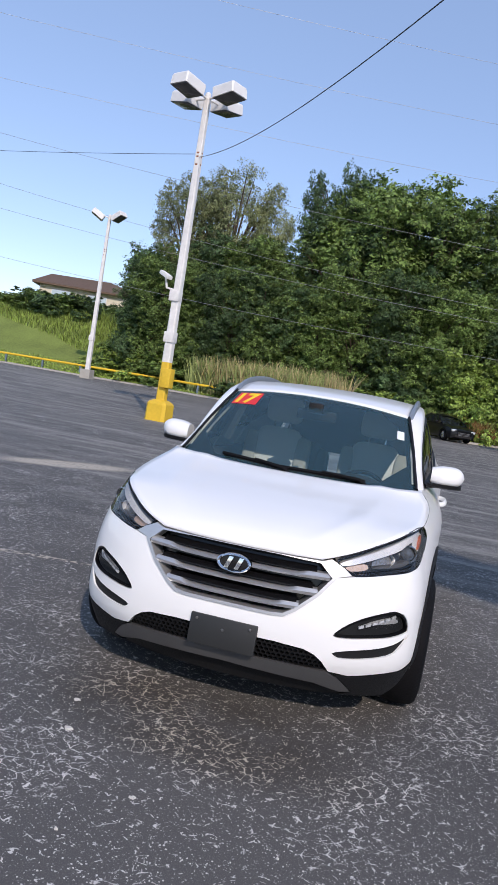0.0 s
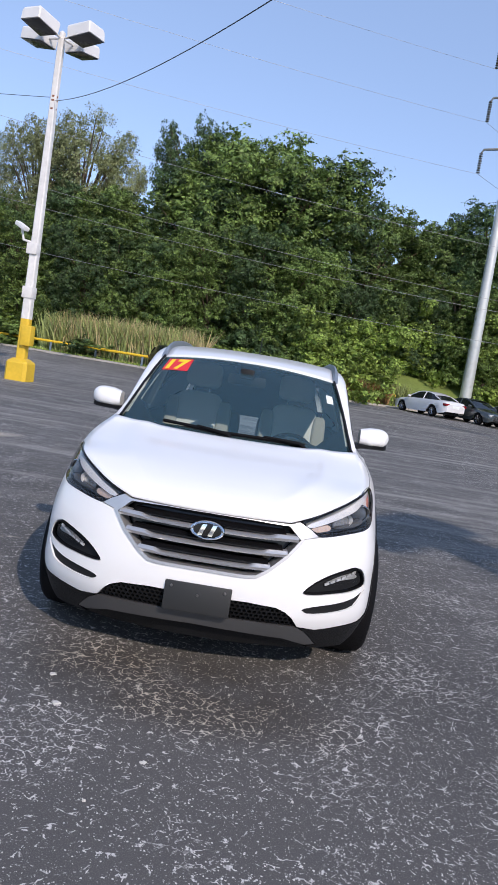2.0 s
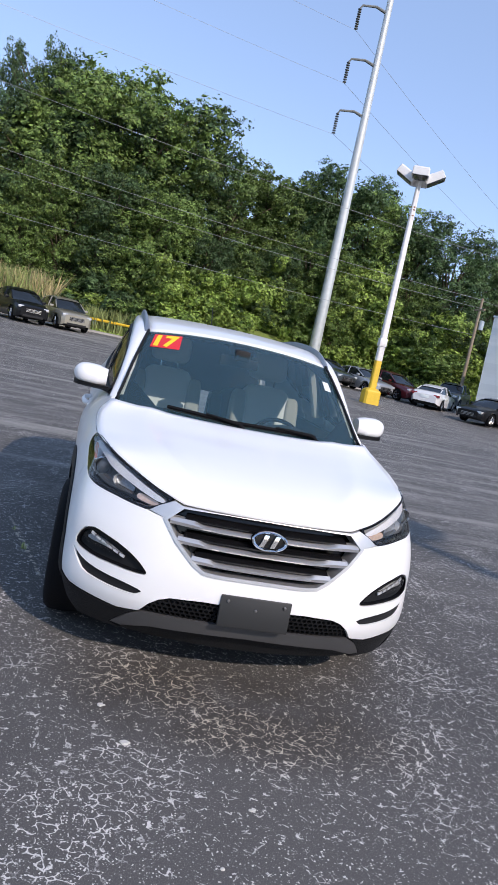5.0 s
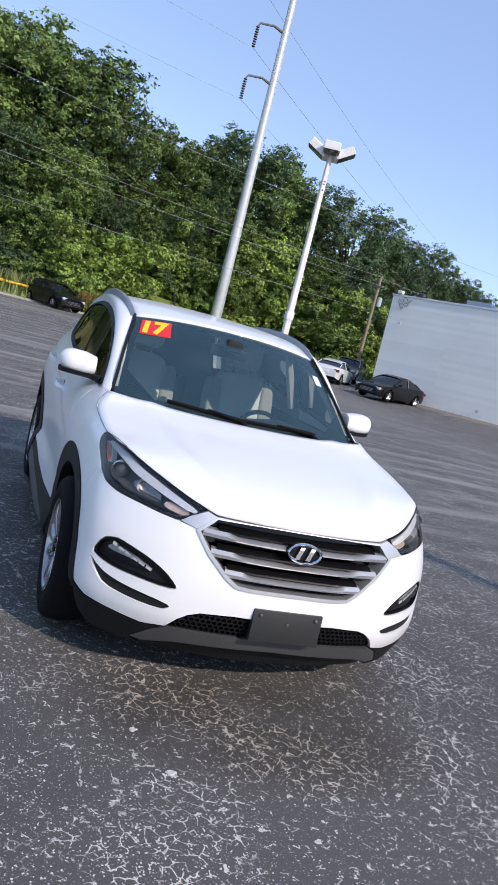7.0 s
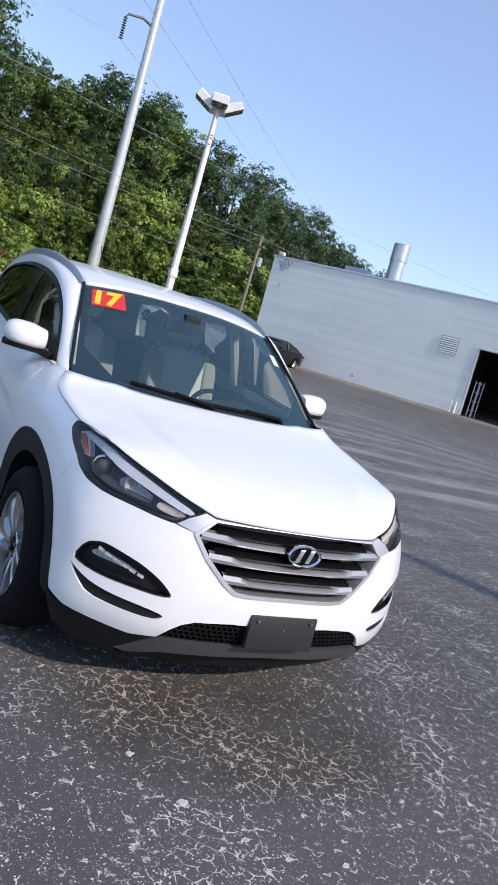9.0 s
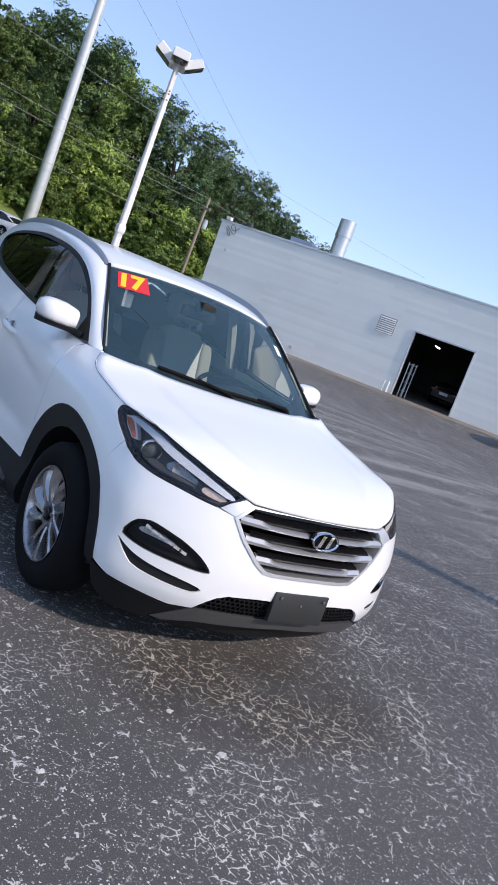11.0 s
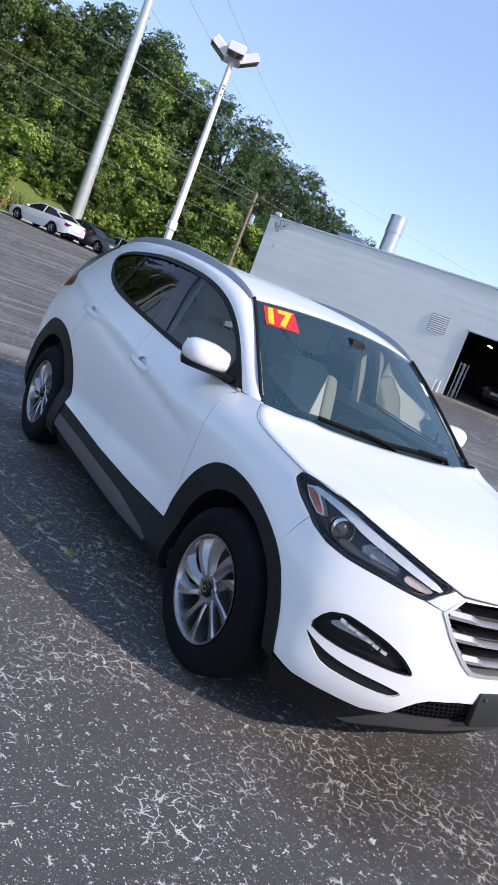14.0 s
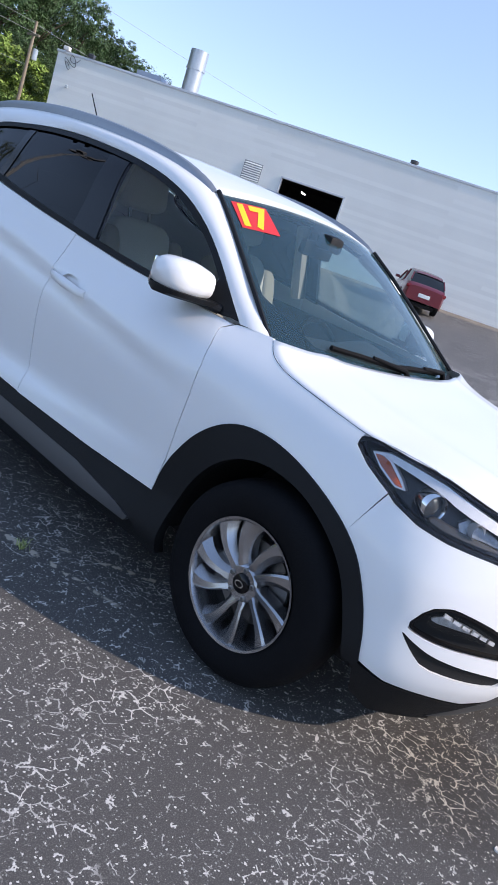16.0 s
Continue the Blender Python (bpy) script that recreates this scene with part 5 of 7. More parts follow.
def axis(lo, hi, step, far=(60, 80, 120, 200, 400, 900, 2500)):
    mid = list(np.arange(lo, hi + 0.01, step))
    return [-v for v in reversed(far) if -v < lo - 5] + [float(v) for v in mid] + [v for v in far if v > hi + 5]


def sheet(name, xs, ys, material, z, keep=None):
    verts = [(x, y, z(x, y)) for y in ys for x in xs]
    w = len(xs)
    faces = [[j * w + i, j * w + i + 1, (j + 1) * w + i + 1, (j + 1) * w + i] for j in range(len(ys) - 1) for i in range(w - 1)]
    return mesh_ob(name, verts, faces, material, None, "", True, 60)


tagged(sheet("ground", axis(-50, 50, 2), axis(-50, 70, 2), ASPHALT, lambda x, y: lot_z(x, y) - (0.4 if y > kerb_y(x) + 1 else 0.0)), "old dark asphalt lot with pale cracks and chips", "ground", "", "structure")

# grass verge and bank behind the far edge
nx, nb = 130, 46
verts, faces = [], []
for j in range(nb + 1):
    for i in range(nx + 1):
        x = -95 + 190 * i / nx
        back = 0.12 + 0.8 * (j / nb) * 6 + 90 * (j / nb) ** 3
        y = kerb_y(x) + back
        verts.append((x, y, (lot_z(x, kerb_y(x)) + 0.13 if j == 0 else ground_z(x, y) + 0.12 + 0.05 * noise.noise(Vector((x * 0.7, y * 0.7, 0))))))
w = nx + 1
faces = [[j * w + i, j * w + i + 1, (j + 1) * w + i + 1, (j + 1) * w + i] for j in range(nb) for i in range(nx)]
tagged(mesh_ob("verge", verts, faces, LAWN, None, "", True, 60), "mown grass verge rising into a bank", "grass", "", "structure")

# concrete kerb, a real step, in lengths
kerb = tagged(thing("kerb", (0, 45, 0.4)), "low pale concrete kerb along the lot's edge", "kerb", "", "structure")
x = -60.0
while x < 24:
    x1 = x + 3.0
    bm = bmesh.new()
    a, b = Vector((x + 0.01, kerb_y(x), lot_z(x, kerb_y(x)))), Vector((x1 - 0.01, kerb_y(x1), lot_z(x1, kerb_y(x1))))
    side = Vector((-(b - a).y, (b - a).x, 0)).normalized()
    top = [p + o for p in (a, b) for o in (side * -0.02 + Vector((0, 0, 0.1)), side * 0.16 + Vector((0, 0, 0.13)), side * -0.05 + Vector((0, 0, -0.1)), side * 0.18 + Vector((0, 0, -0.1)))]
    v = [bm.verts.new(p) for p in top]
    for f in ((0, 1, 5, 4), (2, 0, 4, 6), (1, 3, 7, 5), (0, 2, 3, 1), (4, 5, 7, 6)):
        bm.faces.new([v[i] for i in f])
    part("kerb_length", bm, CONCRETE, kerb, "", False)
    x = x1

# yellow guard rail on grey-blue posts
rail = tagged(thing("guard_rail", (0, 46, 0.4)), "yellow pipe guard rail on grey-blue posts", "guard rail")
xs = [x for x in np.arange(-60, 8.1, 3.4)]
for k, (x, x1) in enumerate(zip(xs, xs[1:])):
    p, q = [Vector((a, kerb_y(a) + 0.6, lot_z(a, kerb_y(a)) + 0.8)) for a in (x, x1)]
    bm = bmesh.new()
    tube(bm, [p, q], 0.085, 8)
    part("rail_length", bm, GUARD_YELLOW, rail)
    bm = bmesh.new()
    box(bm, (p.x - 0.07, p.y - 0.07, p.z - 0.95), (p.x + 0.07, p.y + 0.07, p.z - 0.06), 0.01)
    part("post", bm, POST_BLUE, rail)


# ---- lamp posts ----
def lamp_post(place, turn, heads, height=10.6, yellow=True, camera_box=False, base=True, tilt=0.0, reach=0.68):
    z0 = lot_z(place[0], place[1])
    post = thing("lamp_post", (place[0], place[1], z0), turn)
    here = post.matrix_basis

    def put(name, bm, material, parent=post, label="", smooth=True):
        bmesh.ops.transform(bm, matrix=here, verts=bm.verts)
        return part(name, bm, material, parent, label, smooth)

    bm = bmesh.new()
    split = 1.95 if yellow else 0.0
    def shaft(b, lo, hi):
        rings = []
        for z in (lo, hi):
            r = 0.155 - 0.065 * z / height
            rings.append([b.verts.new((r * sx, r * sy, z)) for sx, sy in ((-1, -0.7), (-0.7, -1), (0.7, -1), (1, -0.7), (1, 0.7), (0.7, 1), (-0.7, 1), (-1, 0.7))])
        for i in range(8):
            b.faces.new((rings[0][i], rings[0][(i + 1) % 8], rings[1][(i + 1) % 8], rings[1][i]))
        b.faces.new(rings[1])
    shaft(bm, split, height)
    put("shaft", bm, POLE_WHITE, post, "white painted steel shaft", False)
    if yellow:
        bm = bmesh.new()
        shaft(bm, 0.7, split)
        put("shaft_foot", bm, POLE_YELLOW, post, "yellow painted shaft foot", False)
        bm = bmesh.new()
        rings = []
        for r, z in ((0.37, -0.1), (0.36, 0.55), (0.33, 0.61), (0.2, 0.7)):
            rings.append([bm.verts.new((r * sx, r * sy, z)) for sx, sy in ((-1, -0.75), (-0.75, -1), (0.75, -1), (1, -0.75), (1, 0.75), (0.75, 1), (-0.75, 1), (-1, 0.75))])
        for r0, r1 in zip(rings, rings[1:]):
            for i in range(8):
                bm.faces.new((r0[i], r0[(i + 1) % 8], r1[(i + 1) % 8], r1[i]))
        bm.faces.new(rings[-1])
        put("footing", bm, POLE_YELLOW, post, "yellow painted concrete footing", False)
    if camera_box:
        bm = bmesh.new()
        box(bm, (0.02, -0.28, 1.12), (0.34, 0.02, 1.75), 0.02)
        put("junction_box", bm, POLE_YELLOW, post, "yellow junction box")
    if not yellow:
        bm = bmesh.new()
        box(bm, (-0.36, -0.36, -0.1), (0.36, 0.36, 0.62), 0.03)
        put("footing", bm, CONCRETE, post, "grey concrete footing", False)
    bm = bmesh.new()
    box(bm, (-0.18, -0.18, 2.6), (0.16, 0.15, 2.95), 0.02)
    put("switch_box", bm, POLE_WHITE, post, "white switch box")
    for z in (8.35, 8.6, 8.72):
        bm = bmesh.new()
        lathe(bm, [(z, 0.112), (z + 0.05, 0.112), (z + 0.06, 0.09), (z - 0.01, 0.09)], "z", (0, 0, 0), 10)
        put("cable_band", bm, RUST, post, "rusty cable band")
    bm = bmesh.new()
    lathe(bm, [(height - 0.02, 0.1), (height + 0.18, 0.1), (height + 0.24, 0.04), (height + 0.24, 0.001)], "z", (0, 0, 0), 10, False)
    put("pole_cap", bm, POLE_WHITE, post)
    for a in heads:
        a, up = a if isinstance(a, tuple) else (a, tilt)
        m = pose(0, 0, height, 0, 0, a)
        tip = pose(reach, 0, 0.14, 0, -up, 0)
        bm = bmesh.new()
        rings = []
        for x, w, lo, hi in ((-0.43, 0.33, -0.2, 0.1), (-0.4, 0.36, -0.21, 0.16), (0.4, 0.36, -0.21, 0.14), (0.43, 0.33, -0.21, 0.08)):
            rings.append([bm.verts.new((x, y, z)) for y, z in ((-w, lo), (w, lo), (w, hi - 0.06), (w - 0.05, hi), (-w + 0.05, hi), (-w, hi - 0.06))])
        for r0, r1 in zip(rings, rings[1:]):
            for i in range(6):
                bm.faces.new((r0[i], r0[(i + 1) % 6], r1[(i + 1) % 6], r1[i]))
        bm.faces.new(rings[0]), bm.faces.new(rings[-1])
        bmesh.ops.transform(bm, matrix=m @ tip, verts=bm.verts)
        head = put("lamp_head", bm, LAMP_CASE, post, "white shoebox lamp head with a dark lens", False)
        bm = bmesh.new()
        box(bm, (-0.385, -0.32, -0.235), (0.385, 0.32, -0.212), 0.004)
        bmesh.ops.transform(bm, matrix=m @ tip, verts=bm.verts)
        put("lens", bm, LAMP_GLASS, head, "dark lamp lens")
        bm = bmesh.new()
        tube(bm, [m @ Vector((0.02, 0, 0.02)), m @ Vector((reach * 0.4, 0, 0.05)), m @ Vector((reach * 0.8, 0, 0.06))], 0.035, 8)
        put("arm", bm, POLE_WHITE, post)
    if camera_box:
        bm = bmesh.new()
        box(bm, (-0.24, -0.11, -0.07), (0.24, 0.11, 0.07), 0.04, pose(-0.42, -0.2, 4.75, 0, 24, -20))
        put("security_camera", bm, LAMP_CASE, post, "white security camera")
        bm = bmesh.new()
        tube(bm, [(-0.05, -0.05, 4.3), (-0.35, -0.15, 4.35), (-0.42, -0.2, 4.7)], 0.04, 8)
        box(bm, (-0.2, -0.2, 3.95), (0.14, 0.1, 4.28), 0.02)
        put("camera_bracket", bm, POLE_WHITE, post)
    return tagged(post, "tall white lamp post with shoebox lamp heads" + (" on a yellow footing" if yellow else " on a concrete footing"), "lamp post", "lamp posts of the lot")


lamp_post((-7.95, 20.05), -8, (73, 163, 253, 343), 10.45, True, True, True, 8, 0.92)
lamp_post((-22.3, 43.4), 0, (205, 345), 10.85, False, False, True, 30, 0.75)
lamp_post((10.75, 29.0), 0, (-22, 68, 158, (248, 2)), 9.95, True, False, True, 30, 0.58)
lamp_post((8.8, -9.3), 10, (45, 135, 225, 315), 10.6, True)


# ---- power line: steel pole, wooden pole, wires ----
def wire(points, radius, material, sag=0.0, n=24, label="thin bare wire strung overhead", cat="wire"):
    a, b = Vector(points[0]), Vector(points[1])
    pts = [a.lerp(b, k / n) - Vector((0, 0, 4 * sag * (k / n) * (1 - k / n))) for k in range(n + 1)]
    bm = bmesh.new()
    tube(bm, pts, radius, 5, False)
    return tagged(part("overhead_wire", bm, material), label, cat, "overhead wires")


PX0, PY0 = 14.35, 53.8
power_pole = thing("power_pole", (PX0, PY0, ground_z(PX0, PY0) - 0.3))
bm = bmesh.new()
tube(bm, [(PX0, PY0, 0.3), (PX0 + 0.02, PY0, 14.4), (PX0 + 0.04, PY0, 32.4)], [0.47, 0.35, 0.21], 12)
part("mast", bm, STEEL_POLE, power_pole, "tapered pale steel mast")
hang = []
for z in (20.05, 23.75, 27.55):
    bm = bmesh.new()
    tube(bm, [(PX0, PY0, z), (PX0 - 0.9, PY0, z + 0.24), (PX0 - 1.95, PY0, z + 0.06), (PX0 - 2.1, PY0, z - 0.2)], [0.13, 0.1, 0.08, 0.06], 8)
    part("bracket_arm", bm, ARM_GREY, power_pole, "curved steel bracket arm")
    bm = bmesh.new()
    lathe(bm, [(z - 0.22 - 0.17 * k + d, r) for k in range(9) for d, r in ((0, 0.014), (-0.015, 0.14), (-0.07, 0.14), (-0.085, 0.014))], "z", (PX0 - 2.1, PY0, 0), 10, False)
    part("insulator_string", bm, INSULATOR, power_pole, "dark disc insulator string")
    hang.append(Vector((PX0 - 2.1, PY0, z - 1.72)))
tagged(power_pole, "tall pale steel power pole with three bracket arms", "power pole")
for p in hang:
    wire((p, p + Vector((-95, -39, 3))), 0.010, BARE_WIRE, 2.0)
    wire((p, p + Vector((100, 106, 2))), 0.014, BARE_WIRE, 2.6)
WX, WY = 23.4, 46.2
wood = thing("wooden_pole", (WX, WY, ground_z(WX, WY) - 0.2))
bm = bmesh.new()
tube(bm, [(WX, WY, -0.2), (WX, WY, 4), (WX + 0.02, WY, 8.15)], [0.13, 0.115, 0.09], 10)
part("timber", bm, WOOD_POLE, wood, "grey weathered timber")
bm = bmesh.new()
box(bm, (WX - 0.06, WY - 0.7, 7.3), (WX + 0.06, WY + 0.7, 7.42), 0.01)
part("crossarm", bm, WOOD_POLE, wood)
bm = bmesh.new()
lathe(bm, [(6.0, 0.01), (6.0, 0.18), (6.6, 0.18), (6.66, 0.1), (6.66, 0.01)], "z", (WX + 0.32, WY - 0.1, 0), 14, False)
part("transformer", bm, GALV, wood, "grey transformer can")
tagged(wood, "short weathered wooden utility pole with a crossarm", "utility pole")
for z0, z1, sag, y0, x1 in ((25.5, 10.2, 3.4, 46.0, 46.0), (23.5, 8.05, 3.4, 46.0, WX), (20.0, 7.42, 2.9, 45.6, WX), (14.2, 5.6, 2.2, 46.2, WX)):
    wire(((-75, y0, z0), (x1, y0 + (0.2 if x1 == WX else 0), z1)), 0.012, BARE_WIRE, sag, 30)
wire(((WX, WY, 8.0), (70, 58, 9)), 0.012, BARE_WIRE, 0.8)
# black service cable between lamp posts
wire(((-7.95, 20.05, 8.65), (8.75, -9.2, 7.3)), 0.009, WIRE, 1.6, 40, "black service cable strung from a lamp post", "cable")
wire(((-7.95, 20.05, 8.75), (-50, 36, 12.9)), 0.009, WIRE, 0.5, 30, "black service cable strung from a lamp post", "cable")


# ---- white workshop building ----
TILT_B = math.asin(0.0202)
shop = thing("workshop_building", (20.55, 38.1, 0.0))
shop.matrix_basis = Matrix.Translation((20.55, 38.1, 0.02)) @ Matrix.Rotation(math.atan2(-0.8539, 0.5205), 4, "Z") @ Matrix.Rotation(-TILT_B, 4, "Y")
SB = shop.matrix_basis
LONG, DEEP, TALL = 46.0, 24.0, 6.15
DOORS = [(13.4, 16.8, 3.72), (27.0, 30.4, 3.72)]


def shop_part(name, bm, material, label="", parent=shop, smooth=False):
    bmesh.ops.transform(bm, matrix=SB, verts=bm.verts)
    return part(name, bm, material, parent, label, smooth)


def wall_piece(x0, x1, z0, z1):
    bm = bmesh.new()
    box(bm, (x0, 0.03, z0), (x1, 0.25, z1))
    return shop_part("wall", bm, SIDING, "white painted wall")


wall_piece(0, 13.4, -0.8, TALL)
wall_piece(13.4, 16.8, 3.72, TALL)
wall_piece(16.8, LONG, -0.8, TALL)
bm = bmesh.new()
box(bm, (0.0, 0.25, -0.8), (0.22, DEEP, TALL))
shop_part("side_wall", bm, SIDING, "white painted side wall")
bm = bmesh.new()
box(bm, (LONG - 0.22, 0.25, -0.8), (LONG, DEEP, TALL))
shop_part("side_wall", bm, SIDING, "white painted side wall")
bm = bmesh.new()
box(bm, (0, DEEP - 0.2, -0.8), (LONG, DEEP, TALL))
shop_part("back_wall", bm, SIDING)
bm = bmesh.new()
box(bm, (0, 0.2, TALL - 0.5), (LONG, DEEP, TALL - 0.25))
shop_part("roof", bm, COPING, "flat grey roof")
bm = bmesh.new()
box(bm, (-0.06, -0.06, TALL), (LONG, 0.34, TALL + 0.12), 0.02)
shop_part("coping", bm, COPING, "pale metal coping")
# lapped siding boards, each board of its own
row = 0.205
k = 0
while -0.4 + k * row < TALL - 0.02:
    z0 = -0.4 + k * row
    z1 = min(z0 + row, TALL)
    spans = [(0, 13.4), (16.8, LONG)] if z1 < 3.8 else [(0, LONG)]
    for x0, x1 in spans:
        cuts = [x0] + sorted(c for c in (5.2 + 3.1 * (k % 3), 12.5 + 2.2 * (k % 2) if z1 > 3.8 else 4.1, 22.0 + 2.9 * (k % 3), 33.0) if x0 + 1 < c < x1 - 1) + [x1]
        for a, b in zip(cuts, cuts[1:]):
            v = [(a, 0.0, z1), (b, 0.0, z1), (b, -0.006, z0), (a, -0.006, z0), (b, 0.03, z0), (a, 0.03, z0)]
            mesh_ob("siding_board", [SB @ Vector(p) for p in v], [[0, 3, 2, 1], [3, 5, 4, 2]], SIDING, shop, "", False)
    k += 1
# door opening: frame, lining, dark workshop inside
for x in (13.36, 16.76):
    bm = bmesh.new()
    box(bm, (x, -0.05, 0.0), (x + 0.08, 0.3, 3.76), 0.01)
    shop_part("door_jamb", bm, COPING)
bm = bmesh.new()
box(bm, (13.36, -0.05, 3.7), (16.84, 0.3, 3.79), 0.01)
shop_part("door_head", bm, COPING)
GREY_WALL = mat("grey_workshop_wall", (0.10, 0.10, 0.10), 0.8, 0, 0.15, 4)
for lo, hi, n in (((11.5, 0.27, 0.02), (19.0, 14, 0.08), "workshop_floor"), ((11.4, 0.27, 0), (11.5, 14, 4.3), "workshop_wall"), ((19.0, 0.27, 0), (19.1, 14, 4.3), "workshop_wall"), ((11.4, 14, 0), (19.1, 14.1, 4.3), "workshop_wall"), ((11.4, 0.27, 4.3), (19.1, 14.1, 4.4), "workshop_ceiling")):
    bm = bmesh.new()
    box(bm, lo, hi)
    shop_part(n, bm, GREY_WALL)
TUBE = mat("workshop_tube_lamp", (0.9, 0.95, 1.0), 0.4, 0, 0.02, emit=3.0)
for x, y, z in ((14.1, 3.2, 3.5), (16.2, 7.0, 3.1)):
    bm = bmesh.new()
    box(bm, (x, y, z), (x + 0.1, y + 1.2, z + 0.06))
    shop_part("tube_lamp", bm, TUBE, "glowing workshop tube lamp")
for k, (x, y) in enumerate(((13.65, 0.6), (13.75, 1.0))):
    bm = bmesh.new()
    tube(bm, [(x, y, 0.05), (x, y, 2.1)], 0.03, 6)
    tube(bm, [(x + 0.25, y, 0.05), (x + 0.25, y, 2.1)], 0.03, 6)
    for z in (0.5, 1.0, 1.5, 2.0):
        tube(bm, [(x, y, z), (x + 0.25, y, z)], 0.02, 6)
    shop_part("door_track", bm, GALV, "grey steel door track")
# louvre vent
vent = bmesh.new()
box(vent, (11.3, -0.03, 3.08), (12.3, -0.008, 4.0))
vent = shop_part("vent", vent, mat("grey_vent_metal", (0.3, 0.31, 0.31), 0.5, 0.2, 0.1), "pale louvred wall vent")
for k in range(8):
    bm = bmesh.new()
    box(bm, (11.33, -0.06, 3.13 + 0.112 * k), (12.27, -0.03, 3.165 + 0.112 * k), 0, None)
    for v in bm.verts:
        if v.co.y < -0.045:
            v.co.z -= 0.035
    shop_part("louvre", bm, SIDING, "", vent)
for x, z, s in ((7.0, 0.58, 0.09), (0.9, 4.6, 0.07)):
    bm = bmesh.new()
    box(bm, (x - s, -0.12, z - s), (x + s, 0.0, z + s), 0.02)
    shop_part("outlet_box", bm, GALV, "small grey wall box")
for x in (12.9, 13.15):
    bm = bmesh.new()
    tube(bm, [(x, -0.2, -0.3), (x, -0.2, 0.75)], 0.06, 8)
    shop_part("bollard", bm, SIDING, "white bollard")
# coiled cables, cameras and lights at the corner
bm = bmesh.new()
pts = [(0.5 + 0.25 * math.sin(a * 2.1) + 0.1 * a, -0.06 - 0.02 * math.sin(a * 3), 5.55 + 0.22 * math.cos(a * 2.7) + 0.08 * a) for a in np.arange(0, 6.5, 0.2)]
tube(bm, pts, 0.014, 5)
shop_part("cable_bundle", bm, WIRE, "loose black cables")
for x, m in ((0.5, LAMP_CASE), (1.9, INSULATOR)):
    bm = bmesh.new()
    box(bm, (x - 0.16, -0.24, TALL + 0.14), (x + 0.16, 0.08, TALL + 0.34), 0.05)
    tube(bm, [(x, 0.02, TALL), (x, 0.02, TALL + 0.2)], 0.03, 6)
    shop_part("security_camera", bm, m, "small security camera")
# roof stack and roof unit
bm = bmesh.new()
sx, sy = 5.7, 5.2
lathe(bm, [(TALL - 0.3, 0.5), (TALL + 1.95, 0.5), (TALL + 1.95, 0.56), (TALL + 2.03, 0.56), (TALL + 2.03, 0.53), (TALL + 3.0, 0.53), (TALL + 3.0, 0.48), (TALL + 1.0, 0.44)], "z", (sx, sy, 0), 36, False)
shop_part("exhaust_pipe", bm, GALV, "shiny galvanised exhaust pipe", shop, True)
bm = bmesh.new()
box(bm, (sx - 0.9, sy - 0.9, TALL - 0.3), (sx + 0.9, sy + 0.9, TALL + 0.25), 0.04)
shop_part("stack_curb", bm, GALV)
bm = bmesh.new()
v = [bm.verts.new(p) for p in ((2.4, 5, TALL - 0.3), (4.4, 5, TALL - 0.3), (4.4, 6.4, TALL - 0.3), (2.4, 6.4, TALL - 0.3), (2.4, 5, TALL + 1.05), (3.9, 5, TALL + 1.05), (3.9, 6.4, TALL + 1.05), (2.4, 6.4, TALL + 1.05))]
for f in ((0, 1, 5, 4), (1, 2, 6, 5), (2, 3, 7, 6), (3, 0, 4, 7), (4, 5, 6, 7)):
    bm.faces.new([v[i] for i in f])
shop_part("roof_unit", bm, mat("blue_grey_metal", (0.3, 0.35, 0.42), 0.4, 0.4, 0.1), "blue-grey roof unit")
bm = bmesh.new()
lathe(bm, [(TALL, 0.16), (TALL + 0.35, 0.16), (TALL + 0.35, 0.22), (TALL + 0.5, 0.22), (TALL + 0.5, 0.01)], "z", (19.5, 1.5, 0), 14, False)
shop_part("roof_vent", bm, INSULATOR, "small dark roof vent", shop, True)
# concrete apron along the wall
bm = bmesh.new()
n = 24
for k in range(n + 1):
    for y in (-1.5, 0.02):
        p = SB @ Vector((k * LONG / n, y, 0))
        p.z = lot_z(p.x, p.y) + (0.012 if y < -1 else 0.05)
        bm.verts.new(p)
bm.verts.ensure_lookup_table()
for k in range(n):
    bm.faces.new([bm.verts[i] for i in (2 * k, 2 * k + 2, 2 * k + 3, 2 * k + 1)])
tagged(part("apron", bm, mat("stained_concrete_apron", (0.24, 0.2, 0.16), 0.9, 0, 0.3, 12, 0.3, 1.0), None, "", False), "stained concrete strip along the building", "pavement", "", "structure")
tagged(shop, "low white workshop building with lapped siding and an open roller door", "building")

# ---- brown-roofed house on the bank ----
HX, HY = -42.0, 80.5
HZ = 7.5
house = thing("house", (HX, HY, HZ), 18)
HM = house.matrix_basis


def house_part(name, bm, material, label="", parent=house):
    bmesh.ops.transform(bm, matrix=HM, verts=bm.verts)
    return part(name, bm, material, parent, label, False)


CREAM = mat("cream_house_wall", (0.62, 0.56, 0.44), 0.8, 0, 0.08, 10)
ROOF_BROWN = mat("brown_roof_shingle", (0.13, 0.085, 0.06), 0.9, 0, 0.2, 20, 0.3)
bm = bmesh.new()
box(bm, (-5, -4, -3), (7, 4, 2.6))
house_part("wall", bm, CREAM, "cream wall")
bm = bmesh.new()
v = [bm.verts.new(p) for p in ((-5.8, -4.7, 2.5), (7.8, -4.7, 2.5), (7.8, 4.7, 2.5), (-5.8, 4.7, 2.5), (-4.6, -0.4, 4.0), (2.5, 0, 4.15), (-5.8, -4.7, 2.3), (7.8, -4.7, 2.3), (7.8, 4.7, 2.3), (-5.8, 4.7, 2.3))]
